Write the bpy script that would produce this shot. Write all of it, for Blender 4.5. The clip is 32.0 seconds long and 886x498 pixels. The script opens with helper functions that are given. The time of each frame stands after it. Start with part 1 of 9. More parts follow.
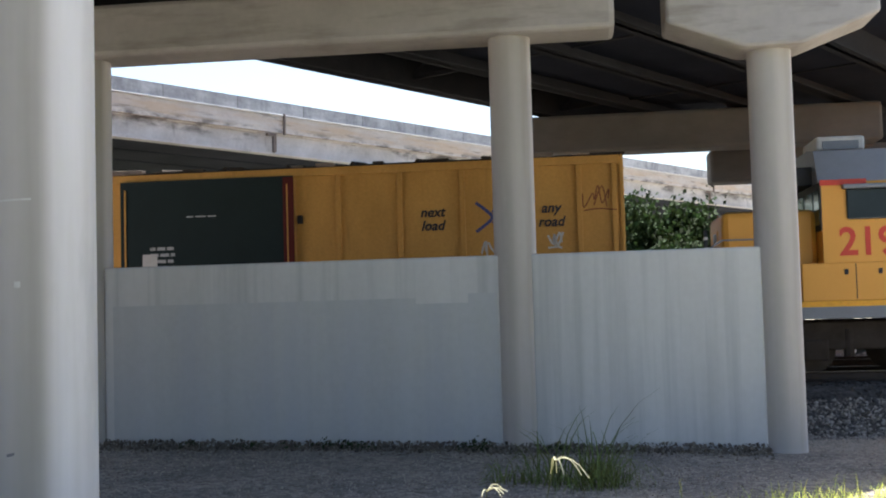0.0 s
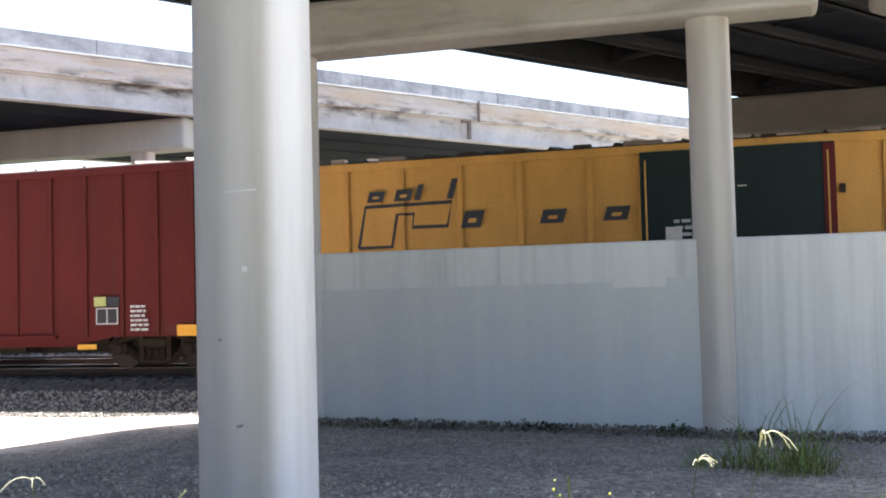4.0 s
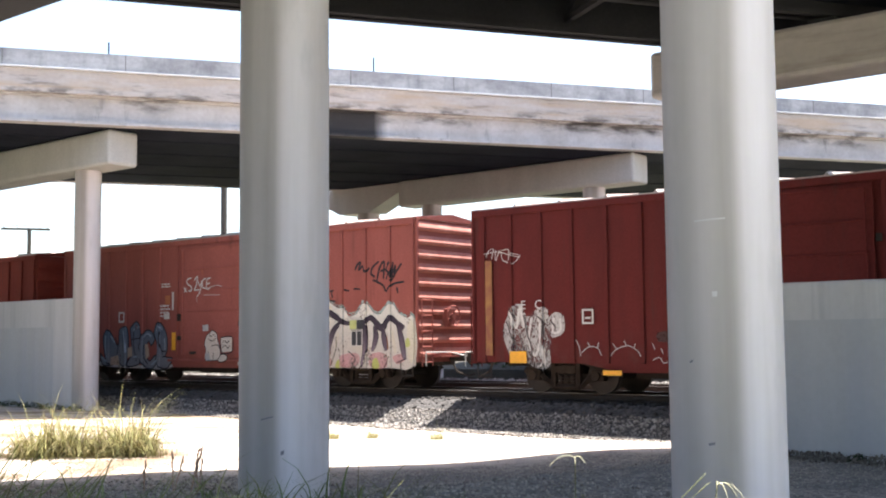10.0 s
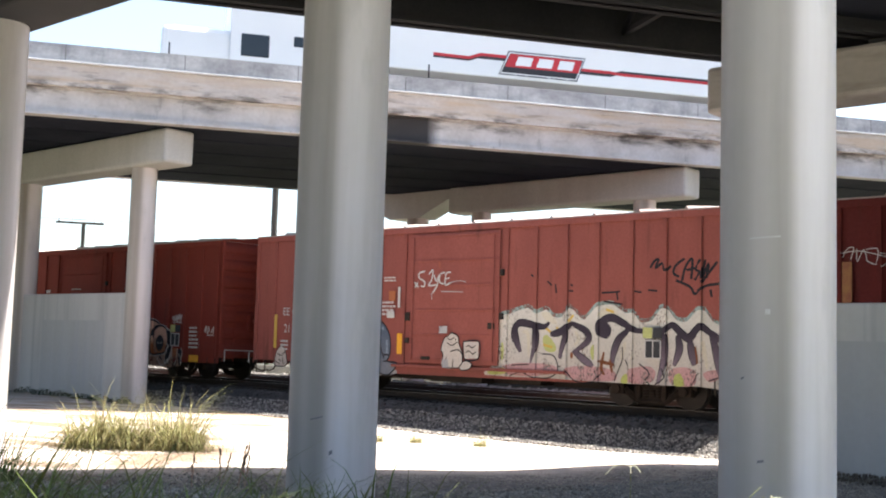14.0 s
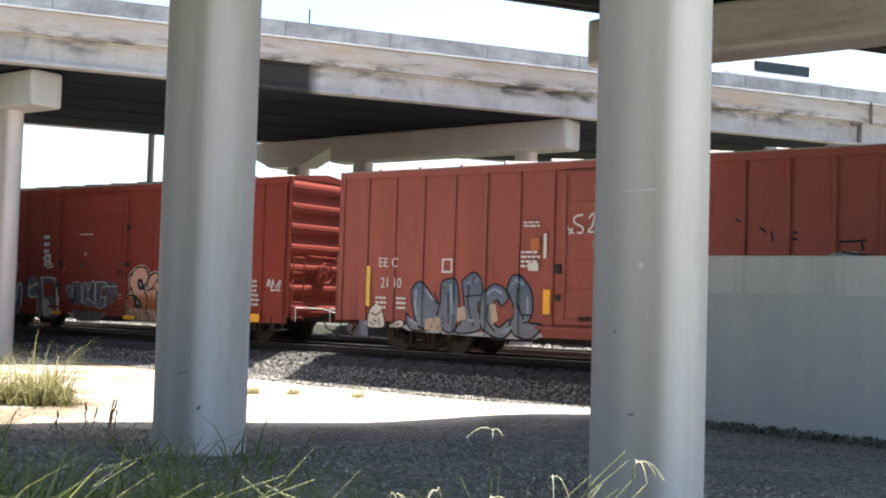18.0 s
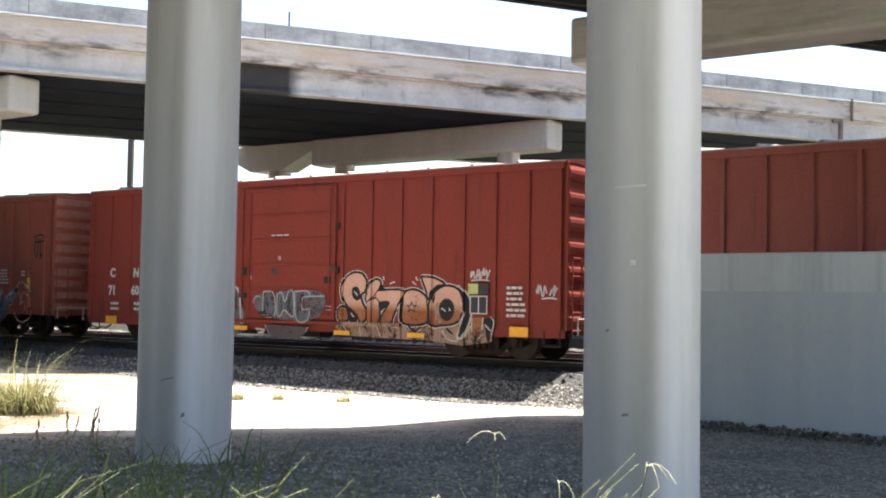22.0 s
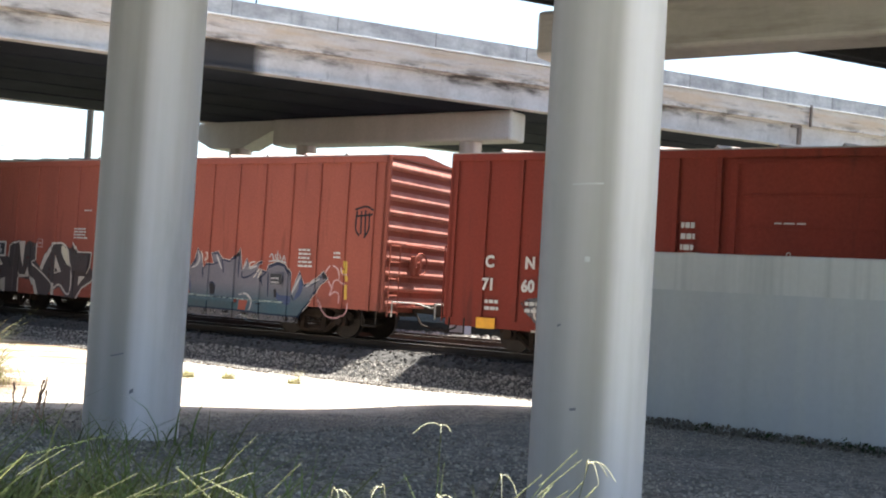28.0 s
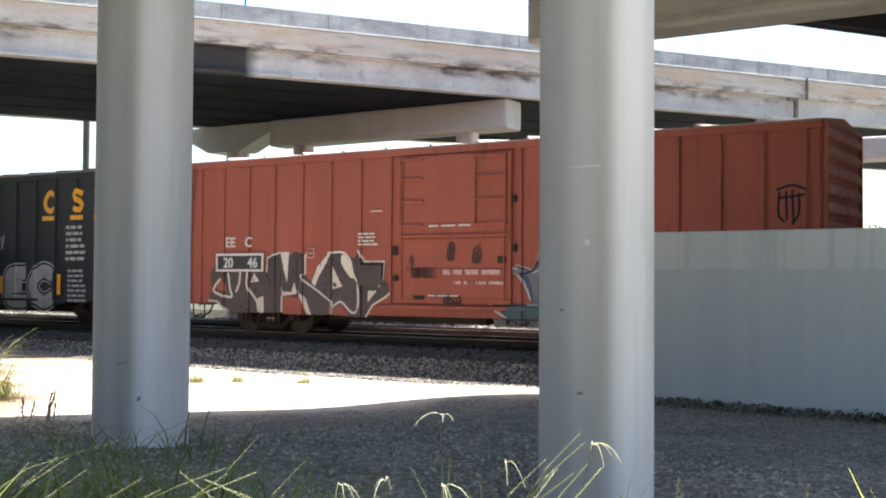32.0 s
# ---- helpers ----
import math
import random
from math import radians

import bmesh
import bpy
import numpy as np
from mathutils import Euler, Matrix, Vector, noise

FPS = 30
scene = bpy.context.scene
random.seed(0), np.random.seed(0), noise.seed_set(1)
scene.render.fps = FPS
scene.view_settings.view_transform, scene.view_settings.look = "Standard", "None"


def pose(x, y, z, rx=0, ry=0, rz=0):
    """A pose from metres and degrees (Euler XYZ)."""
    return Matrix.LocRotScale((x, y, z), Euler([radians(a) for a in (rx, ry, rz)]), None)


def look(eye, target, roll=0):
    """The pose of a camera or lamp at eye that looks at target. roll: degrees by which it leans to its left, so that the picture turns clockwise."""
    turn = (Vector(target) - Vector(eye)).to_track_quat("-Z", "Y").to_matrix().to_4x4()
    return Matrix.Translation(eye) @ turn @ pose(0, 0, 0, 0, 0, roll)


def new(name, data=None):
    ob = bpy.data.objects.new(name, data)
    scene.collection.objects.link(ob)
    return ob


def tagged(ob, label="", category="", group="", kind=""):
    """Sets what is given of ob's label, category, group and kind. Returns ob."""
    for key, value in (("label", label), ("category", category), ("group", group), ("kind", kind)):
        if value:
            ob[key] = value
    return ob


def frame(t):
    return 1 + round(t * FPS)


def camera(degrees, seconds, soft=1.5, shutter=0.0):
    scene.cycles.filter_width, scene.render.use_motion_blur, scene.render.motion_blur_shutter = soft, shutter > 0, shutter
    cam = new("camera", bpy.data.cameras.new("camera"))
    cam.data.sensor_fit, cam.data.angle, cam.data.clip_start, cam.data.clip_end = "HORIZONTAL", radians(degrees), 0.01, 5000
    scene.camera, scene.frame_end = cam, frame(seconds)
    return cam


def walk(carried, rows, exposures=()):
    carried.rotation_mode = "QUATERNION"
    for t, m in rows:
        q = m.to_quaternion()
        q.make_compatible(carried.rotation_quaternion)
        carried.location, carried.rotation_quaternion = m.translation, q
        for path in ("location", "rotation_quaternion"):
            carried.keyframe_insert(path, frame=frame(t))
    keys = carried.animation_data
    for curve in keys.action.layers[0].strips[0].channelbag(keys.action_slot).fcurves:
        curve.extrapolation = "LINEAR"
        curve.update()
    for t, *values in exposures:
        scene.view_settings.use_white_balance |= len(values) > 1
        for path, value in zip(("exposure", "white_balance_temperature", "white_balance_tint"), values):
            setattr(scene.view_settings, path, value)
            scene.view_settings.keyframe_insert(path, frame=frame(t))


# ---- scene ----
cam = camera(42.81, 32.0, soft=2.0)
walk(cam, [
    (0.0, pose(0.419, 0.425, 1.764, 93.07, 1.59, -30.58)),
    (0.5, pose(0.316, 0.402, 1.768, 92.56, 1.95, -30.17)),
    (1.0, pose(0.324, 0.376, 1.747, 91.57, 2.01, -28.63)),
    (1.5, pose(0.421, 0.469, 1.782, 90.83, 2.87, -27.77)),
    (2.0, pose(0.298, 0.293, 1.750, 90.34, 3.25, -25.09)),
    (2.5, pose(0.265, 0.181, 1.749, 90.25, 2.89, -23.08)),
    (3.0, pose(0.271, 0.212, 1.751, 92.30, 0.39, -22.76)),
    (3.5, pose(0.277, 0.216, 1.752, 92.34, 1.25, -21.88)),
    (5.5, pose(0.057, 0.321, 1.734, 94.45, -0.10, -13.81)),
    (6.0, pose(0.025, 0.257, 1.697, 94.53, 0.74, -9.08)),
    (6.5, pose(-0.019, 0.096, 1.696, 93.01, 0.07, -5.73)),
    (7.0, pose(-0.042, -0.017, 1.689, 93.40, 0.39, -3.85)),
    (7.5, pose(-0.046, -0.029, 1.686, 93.39, 0.31, -2.58)),
    (8.0, pose(-0.061, -0.066, 1.684, 94.07, 0.34, -1.69)),
    (8.5, pose(-0.067, -0.092, 1.687, 94.09, 0.51, -1.18)),
    (9.0, pose(-0.070, -0.167, 1.680, 94.47, 0.45, -0.00)),
    (9.5, pose(-0.060, -0.205, 1.684, 94.31, 0.42, 0.81)),
    (10.0, pose(-0.056, -0.241, 1.678, 94.62, 0.53, 1.27)),
    (10.5, pose(-0.087, -0.322, 1.682, 94.68, 0.48, 2.90)),
    (11.0, pose(-0.114, -0.353, 1.681, 94.90, -1.58, 3.57)),
    (11.5, pose(-0.096, -0.363, 1.691, 95.09, -1.87, 2.95)),
    (12.0, pose(-0.113, -0.331, 1.707, 95.16, -2.10, 2.86)),
    (12.5, pose(-0.113, -0.335, 1.698, 95.56, -2.54, 1.96)),
    (13.0, pose(-0.139, -0.263, 1.692, 95.52, -1.96, 2.20)),
    (13.5, pose(-0.125, -0.289, 1.710, 95.88, -2.22, 2.72)),
    (14.0, pose(-0.120, -0.352, 1.673, 94.95, -1.64, 3.45)),
    (14.5, pose(-0.112, -0.251, 1.684, 94.33, -1.52, 1.24)),
    (16.5, pose(-0.035, -0.091, 1.661, 92.92, -2.18, -1.41)),
    (17.0, pose(-0.050, -0.077, 1.705, 92.52, -2.65, -2.93)),
    (17.5, pose(-0.046, -0.080, 1.707, 92.92, -1.92, -2.45)),
    (18.0, pose(-0.037, -0.099, 1.702, 92.58, -1.68, -2.46)),
    (18.5, pose(-0.040, -0.092, 1.715, 92.36, -1.67, -2.54)),
    (19.0, pose(-0.020, -0.050, 1.716, 92.10, -1.35, -2.84)),
    (19.5, pose(-0.020, -0.031, 1.693, 92.22, -1.18, -3.27)),
    (20.0, pose(-0.044, -0.060, 1.720, 91.84, -0.73, -2.44)),
    (20.5, pose(-0.044, -0.083, 1.726, 91.39, -1.19, -2.45)),
    (21.0, pose(-0.032, 0.017, 1.688, 90.91, 1.70, -4.42)),
    (21.5, pose(-0.056, 0.034, 1.667, 91.18, -0.90, -2.79)),
    (22.0, pose(-0.075, 0.081, 1.685, 92.75, -0.89, -3.33)),
    (22.5, pose(-0.067, 0.066, 1.679, 93.15, -0.96, -2.95)),
    (23.0, pose(-0.060, 0.030, 1.703, 93.27, -1.00, -3.49)),
    (23.5, pose(-0.070, 0.040, 1.675, 92.94, -1.40, -3.06)),
    (24.0, pose(-0.067, 0.031, 1.653, 93.78, -1.65, -2.77)),
    (24.5, pose(-0.090, 0.056, 1.680, 93.00, -2.37, -3.21)),
    (26.5, pose(-0.084, 0.006, 1.701, 92.87, -2.37, -3.37)),
    (27.0, pose(-0.083, 0.019, 1.698, 93.22, -2.18, -3.65)),
    (27.5, pose(-0.090, 0.019, 1.714, 93.58, -2.66, -3.84)),
    (28.0, pose(-0.069, 0.039, 1.707, 92.13, -3.40, -5.57)),
    (28.5, pose(-0.028, 0.009, 1.691, 91.80, -2.10, -5.09)),
    (29.0, pose(-0.028, 0.008, 1.676, 91.50, -1.39, -5.17)),
    (29.5, pose(-0.027, -0.015, 1.699, 91.68, -0.75, -4.72)),
    (30.0, pose(-0.038, 0.011, 1.672, 92.12, -0.58, -4.88)),
    (30.5, pose(-0.017, 0.039, 1.668, 91.89, -0.42, -5.62)),
    (31.0, pose(-0.001, 0.032, 1.694, 92.10, 0.30, -5.48)),
    (31.5, pose(-0.022, 0.040, 1.672, 91.47, -0.62, -5.59)),
    (32.0, pose(-0.031, 0.066, 1.694, 91.75, -0.36, -5.28)),
], exposures=[(0, 1.8, 6400, 9), (1, 2.45, 6350, 9), (2, 2.55, 6350, 9), (3, 2.5, 6350, 9), (6, 2.55, 6620, 12), (9, 2.4, 6620, 12), (12, 2.15, 6620, 9), (14, 2.12, 6620, 9), (17, 2.05, 6600, 5), (19, 2.05, 6600, 5), (23, 2.15, 6600, 5), (28, 2.12, 6600, 5), (32, 2.12, 6600, 5)])

# ---- light ----
SUN_AZ, SUN_EL = -47.2, 70.0          # degrees left of ahead, degrees above the horizon
world = bpy.data.worlds.new("sky")
scene.world = world
world.use_nodes = True
wn = world.node_tree
sky = wn.nodes.new("ShaderNodeTexSky")
sky.sky_type, sky.sun_disc = "NISHITA", False
sky.sun_elevation, sky.sun_rotation = radians(SUN_EL), radians(-SUN_AZ)
sky.air_density, sky.dust_density, sky.ozone_density = 1.0, 2.0, 1.0
wn.nodes["Background"].inputs["Strength"].default_value = 0.085
wn.links.new(sky.outputs["Color"], wn.nodes["Background"].inputs["Color"])
sun_data = bpy.data.lights.new("sun", "SUN")
sun_data.energy, sun_data.angle, sun_data.color = 5.0, radians(0.6), (1.0, 0.965, 0.925)
sun = new("sun", sun_data)
ha, he = radians(SUN_AZ), radians(SUN_EL)
sun.matrix_world = look((-math.sin(ha) * math.cos(he) * 80, math.cos(ha) * math.cos(he) * 80, math.sin(he) * 80), (0, 0, 0))
scene.view_settings.exposure = 0.9

# ---- plan: two frames of reference ----
TRACK = pose(0, 0, 0, 0, 0, -37.83)   # x along the rails, y across them, away from the eye
ROAD = pose(0, 0, 0, 0, 0, 19.0)      # x along the far overpass, y away from the eye
NEAR = pose(0, 0, 0, 0, 0, 20.0)      # the same for the near deck
RAIL_Z, WALL_Y, TRACK_Y = 0.40, 17.75, 23.46
NEAR_INV, TRACK_INV = NEAR.inverted(), TRACK.inverted()


def ease(a, b, v):
    k = min(1.0, max(0.0, (v - a) / (b - a)))
    return k * k * (3 - 2 * k)


def ground_z(x, y):
    """A bank that slopes gently under the near deck, down to a flat strip beside the railway."""
    slope = 0.183 - 0.0352 * x - 0.01266 * y - 0.15 * math.exp(-((x - 2.0) / 2.2) ** 2 - ((y - 8.5) / 2.2) ** 2)
    q, s = NEAR_INV @ Vector((x, y, 0)), (TRACK_INV @ Vector((x, y, 0))).x
    k = ease(11.2, 15.5, q.y) * ease(-7.3, -9.8, s)
    return slope * (1 - k) + (-0.36 + 0.012 * max(0.0, -x - 2)) * k


def mound(x, y):
    """A low heap of gravel under the edge of the near deck."""
    q = NEAR_INV @ Vector((x, y, 0))
    return 0.10 * math.exp(-((q.x - 9.0) / 1.9) ** 2 - ((q.y - 17.6) / 1.6) ** 2)


# ---- materials ----
def mat(name, base, rough=0.8, metal=0.0, mottle=0.25, scale=3.0, bump=0.15, fine=60.0, dark=None, dark_amount=0.5, streak=0.0, per_object=0.0, spec=0.5, coords="Object", grainy=0.2):
    """A surface with stains at one scale and grain at another."""
    m = bpy.data.materials.new(name)
    m.use_nodes = True
    nt = m.node_tree
    nd, ln = nt.nodes, nt.links
    b = nd["Principled BSDF"]
    b.inputs["Roughness"].default_value, b.inputs["Metallic"].default_value = rough, metal
    b.inputs["Specular IOR Level"].default_value = spec
    tc = nd.new("ShaderNodeTexCoord")
    big, small = nd.new("ShaderNodeTexNoise"), nd.new("ShaderNodeTexNoise")
    big.inputs["Scale"].default_value, big.inputs["Detail"].default_value, big.inputs["Roughness"].default_value = scale, 6.0, 0.62
    small.inputs["Scale"].default_value, small.inputs["Detail"].default_value = fine, 4.0
    src = tc.outputs[coords]
    if streak:
        mp = nd.new("ShaderNodeMapping")
        mp.inputs["Scale"].default_value = (1.0, 1.0, streak)
        ln.new(src, mp.inputs["Vector"])
        ln.new(mp.outputs["Vector"], big.inputs["Vector"])
    else:
        ln.new(src, big.inputs["Vector"])
    ln.new(src, small.inputs["Vector"])
    ramp = nd.new("ShaderNodeValToRGB")
    ramp.color_ramp.elements[0].position, ramp.color_ramp.elements[1].position = 0.36, 0.66
    ln.new(big.outputs["Fac"], ramp.inputs["Fac"])
    mix = nd.new("ShaderNodeMix")
    mix.data_type = "RGBA"
    dk = dark or tuple(c * (1 - dark_amount) for c in base)
    mix.inputs[6].default_value, mix.inputs[7].default_value = (*dk, 1), (*base, 1)
    sc = nd.new("ShaderNodeMath")
    sc.operation = "MULTIPLY_ADD"
    sc.inputs[1].default_value, sc.inputs[2].default_value = mottle, 1 - mottle
    ln.new(ramp.outputs["Color"], sc.inputs[0])
    ln.new(sc.outputs[0], mix.inputs[0])
    grain = nd.new("ShaderNodeMix")
    grain.data_type, grain.blend_type = "RGBA", "OVERLAY"
    grain.inputs[0].default_value = grainy
    ln.new(mix.outputs[2], grain.inputs[6])
    ln.new(small.outputs["Fac"], grain.inputs[7])
    col = grain.outputs[2]
    if per_object:
        info, hs, k = nd.new("ShaderNodeObjectInfo"), nd.new("ShaderNodeHueSaturation"), nd.new("ShaderNodeMath")
        k.operation = "MULTIPLY_ADD"
        k.inputs[1].default_value, k.inputs[2].default_value = per_object, 1 - per_object / 2
        ln.new(info.outputs["Random"], k.inputs[0])
        ln.new(k.outputs[0], hs.inputs["Value"])
        ln.new(col, hs.inputs["Color"])
        col = hs.outputs["Color"]
    ln.new(col, b.inputs["Base Color"])
    if bump:
        bp = nd.new("ShaderNodeBump")
        bp.inputs["Strength"].default_value, bp.inputs["Distance"].default_value = bump, 0.02
        ln.new(small.outputs["Fac"], bp.inputs["Height"])
        ln.new(bp.outputs["Normal"], b.inputs["Normal"])
    return m


def island_mat(name, base, spread=0.5, rough=0.9, hue=0.02, spec=0.3, translucent=0.0):
    """For heaps of small pieces: each island has a shade of its own."""
    m = bpy.data.materials.new(name)
    m.use_nodes = True
    nd, ln = m.node_tree.nodes, m.node_tree.links
    b = nd["Principled BSDF"]
    b.inputs["Roughness"].default_value, b.inputs["Specular IOR Level"].default_value = rough, spec
    geo, hs, k, k2 = nd.new("ShaderNodeNewGeometry"), nd.new("ShaderNodeHueSaturation"), nd.new("ShaderNodeMath"), nd.new("ShaderNodeMath")
    k.operation = k2.operation = "MULTIPLY_ADD"
    k.inputs[1].default_value, k.inputs[2].default_value = spread, 1 - spread / 2
    k2.inputs[1].default_value, k2.inputs[2].default_value = hue, 0.5 - hue / 2
    ln.new(geo.outputs["Random Per Island"], k.inputs[0])
    ln.new(geo.outputs["Random Per Island"], k2.inputs[0])
    ln.new(k.outputs[0], hs.inputs["Value"])
    ln.new(k2.outputs[0], hs.inputs["Hue"])
    hs.inputs["Color"].default_value = (*base, 1)
    ln.new(hs.outputs["Color"], b.inputs["Base Color"])
    if translucent:
        tr, mx, out = nd.new("ShaderNodeBsdfTranslucent"), nd.new("ShaderNodeMixShader"), nd["Material Output"]
        ln.new(hs.outputs["Color"], tr.inputs["Color"])
        mx.inputs[0].default_value = translucent
        ln.new(b.outputs[0], mx.inputs[1])
        ln.new(tr.outputs[0], mx.inputs[2])
        ln.new(mx.outputs[0], out.inputs["Surface"])
    return m


CAP_DK = mat("brown_grey_concrete", (0.46, 0.425, 0.41), 0.85, mottle=0.5, scale=0.9, dark_amount=0.25, streak=1.5, fine=9, bump=0.04, grainy=0.1)
# Plain darker grey for the cap beams behind the tracks.
CAP_FAR = mat("dark_cap_concrete", (0.20, 0.19, 0.185), 0.9, mottle=0.6, scale=0.8, dark_amount=0.4, streak=2.0, bump=0.05)
CONCRETE = mat("concrete", (0.52, 0.51, 0.48), 0.85, mottle=0.45, scale=1.1, dark_amount=0.32, streak=0.25, fine=25)
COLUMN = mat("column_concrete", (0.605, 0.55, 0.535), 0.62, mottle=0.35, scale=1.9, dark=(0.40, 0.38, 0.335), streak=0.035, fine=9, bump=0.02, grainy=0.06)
WALLC = mat("wall_concrete", (0.645, 0.63, 0.62), 0.85, mottle=0.5, scale=1.3, dark_amount=0.2, streak=0.15, fine=12, bump=0.04, grainy=0.08)
PATCH = mat("wall_paint_patch", (0.54, 0.54, 0.54), 0.7, mottle=0.5, scale=2.6, dark_amount=0.16, streak=0.03, fine=12, bump=0.04, grainy=0.08)
FASCIA = mat("fascia_concrete", (0.60, 0.545, 0.505), 0.9, mottle=0.85, scale=1.1, dark=(0.50, 0.44, 0.40), streak=2.5, fine=9, bump=0.1, grainy=0.15)
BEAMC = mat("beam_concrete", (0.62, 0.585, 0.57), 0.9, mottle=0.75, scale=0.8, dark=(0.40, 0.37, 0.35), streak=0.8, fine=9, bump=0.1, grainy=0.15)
PARAPET = mat("parapet_concrete", (0.54, 0.53, 0.525), 0.9, mottle=1.0, scale=1.0, dark=(0.33, 0.32, 0.325), streak=2.2, fine=9, bump=0.1)


def stain_or_shading(m, colour, stretch, scale, lo, hi, zone=None, amount=1.0, seed=0.0):
    """Tint a material's colour, for stains and painted shading: noise between lo and hi, kept to a zone (axis, start,
    full, full, end).
    """
    nt = m.node_tree
    nd, ln = nt.nodes, nt.links
    b = nd["Principled BSDF"]
    old = b.inputs["Base Color"].links[0].from_socket
    tc, mp, ns, mr, mx = nd.new("ShaderNodeTexCoord"), nd.new("ShaderNodeMapping"), nd.new("ShaderNodeTexNoise"), nd.new("ShaderNodeMapRange"), nd.new("ShaderNodeMix")
    mp.inputs["Scale"].default_value, mp.inputs["Location"].default_value = stretch, (seed, seed * 0.7, seed * 1.3)
    ns.inputs["Scale"].default_value, ns.inputs["Detail"].default_value, ns.inputs["Roughness"].default_value = scale, 5.0, 0.6
    ln.new(tc.outputs["Object"], mp.inputs["Vector"])
    ln.new(mp.outputs["Vector"], ns.inputs["Vector"])
    mr.inputs["From Min"].default_value, mr.inputs["From Max"].default_value, mr.inputs["To Max"].default_value = lo, hi, amount
    ln.new(ns.outputs["Fac"], mr.inputs["Value"])
    fac = mr.outputs[0]
    if zone:
        sp = nd.new("ShaderNodeSeparateXYZ")
        ln.new(tc.outputs["Object"], sp.inputs[0])
        for a0, a1 in ((zone[1], zone[2]), (zone[4], zone[3])):
            k, mu = nd.new("ShaderNodeMapRange"), nd.new("ShaderNodeMath")
            k.inputs["From Min"].default_value, k.inputs["From Max"].default_value = a0, a1
            ln.new(sp.outputs[zone[0]], k.inputs["Value"])
            mu.operation = "MULTIPLY"
            ln.new(fac, mu.inputs[0])
            ln.new(k.outputs[0], mu.inputs[1])
            fac = mu.outputs[0]
    mx.data_type = "RGBA"
    mx.inputs[7].default_value = (*colour, 1)
    ln.new(fac, mx.inputs[0])
    ln.new(old, mx.inputs[6])
    ln.new(mx.outputs[2], b.inputs["Base Color"])
    return m




def gravelly(m, scale, amount):
    """Small stones in the ground: cells of uneven shade with raised middles."""
    nd, ln = m.node_tree.nodes, m.node_tree.links
    b = nd["Principled BSDF"]
    old = b.inputs["Base Color"].links[0].from_socket
    tc, vo, bw, mx, bp = nd.new("ShaderNodeTexCoord"), nd.new("ShaderNodeTexVoronoi"), nd.new("ShaderNodeMapRange"), nd.new("ShaderNodeMix"), nd.new("ShaderNodeBump")
    vo.inputs["Scale"].default_value = scale
    ln.new(tc.outputs["Object"], vo.inputs["Vector"])
    sp = nd.new("ShaderNodeSeparateColor")
    ln.new(vo.outputs["Color"], sp.inputs[0])
    bw.inputs["From Max"].default_value, bw.inputs["To Min"].default_value, bw.inputs["To Max"].default_value = 1.0, 0.35, 1.45
    ln.new(sp.outputs[0], bw.inputs["Value"])
    mx.data_type, mx.blend_type = "RGBA", "MULTIPLY"
    mx.inputs[0].default_value = amount
    ln.new(old, mx.inputs[6])
    ln.new(bw.outputs[0], mx.inputs[7])
    ln.new(mx.outputs[2], b.inputs["Base Color"])
    bp.inputs["Strength"].default_value, bp.inputs["Distance"].default_value, bp.invert = 0.8, 0.03, True
    ln.new(vo.outputs["Distance"], bp.inputs["Height"])
    ln.new(bp.outputs["Normal"], b.inputs["Normal"])


stain_or_shading(FASCIA, (0.55, 0.37, 0.20), (0.35, 1, 3.0), 1.0, 0.42, 0.62, ("Z", 8.68, 8.78, 9.10, 9.25), 0.5)
stain_or_shading(FASCIA, (0.10, 0.085, 0.075), (0.9, 1, 2.5), 1.4, 0.46, 0.62, ("Z", 8.55, 8.59, 8.65, 8.89), 0.85, 3.0)
stain_or_shading(FASCIA, (0.12, 0.10, 0.09), (0.6, 1, 5.0), 1.2, 0.58, 0.70, None, 0.6, 9.0)
stain_or_shading(BEAMC, (0.022, 0.02, 0.021), (0.5, 1, 0.8), 0.9, 0.22, 0.44, ("X", 4.2, 4.9, 8.25, 8.7), 0.97, 5.0)
stain_or_shading(BEAMC, (0.06, 0.05, 0.048), (0.55, 1, 1.5), 1.1, 0.50, 0.64, ("Z", 8.14, 8.44, 8.76, 8.87), 0.9, 2.0)
stain_or_shading(BEAMC, (0.07, 0.06, 0.058), (0.9, 1, 0.25), 1.6, 0.60, 0.72, None, 0.6, 7.0)
stain_or_shading(PARAPET, (0.10, 0.10, 0.105), (1.0, 1, 0.3), 2.0, 0.52, 0.66, None, 0.35, 4.0)

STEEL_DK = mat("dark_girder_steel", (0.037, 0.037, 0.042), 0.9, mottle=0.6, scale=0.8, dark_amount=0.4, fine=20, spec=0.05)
# Deck shade put into the colour of undersides and inner far girders.
SOFFIT = mat("shaded_soffit", (0.03, 0.033, 0.046), 0.95, spec=0.03, mottle=0.6, scale=0.5, dark_amount=0.5)
# Slab and near cap concrete, darkened to carry the shade below the decks.
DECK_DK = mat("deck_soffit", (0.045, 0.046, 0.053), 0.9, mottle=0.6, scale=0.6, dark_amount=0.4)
ASPHALT = mat("asphalt", (0.06, 0.06, 0.06), 0.9)
DIRT = mat("dirt_ground", (0.275, 0.24, 0.20), 0.95, mottle=0.9, scale=0.7, dark=(0.14, 0.125, 0.112), fine=14, bump=0.9, grainy=0.45)
BALLAST_BED = mat("ballast_bed", (0.06, 0.055, 0.052), 0.95, mottle=0.6, scale=2.0, dark_amount=0.4, fine=12, bump=0.8)
STONE = island_mat("ballast_stone", (0.235, 0.215, 0.195), 1.4)
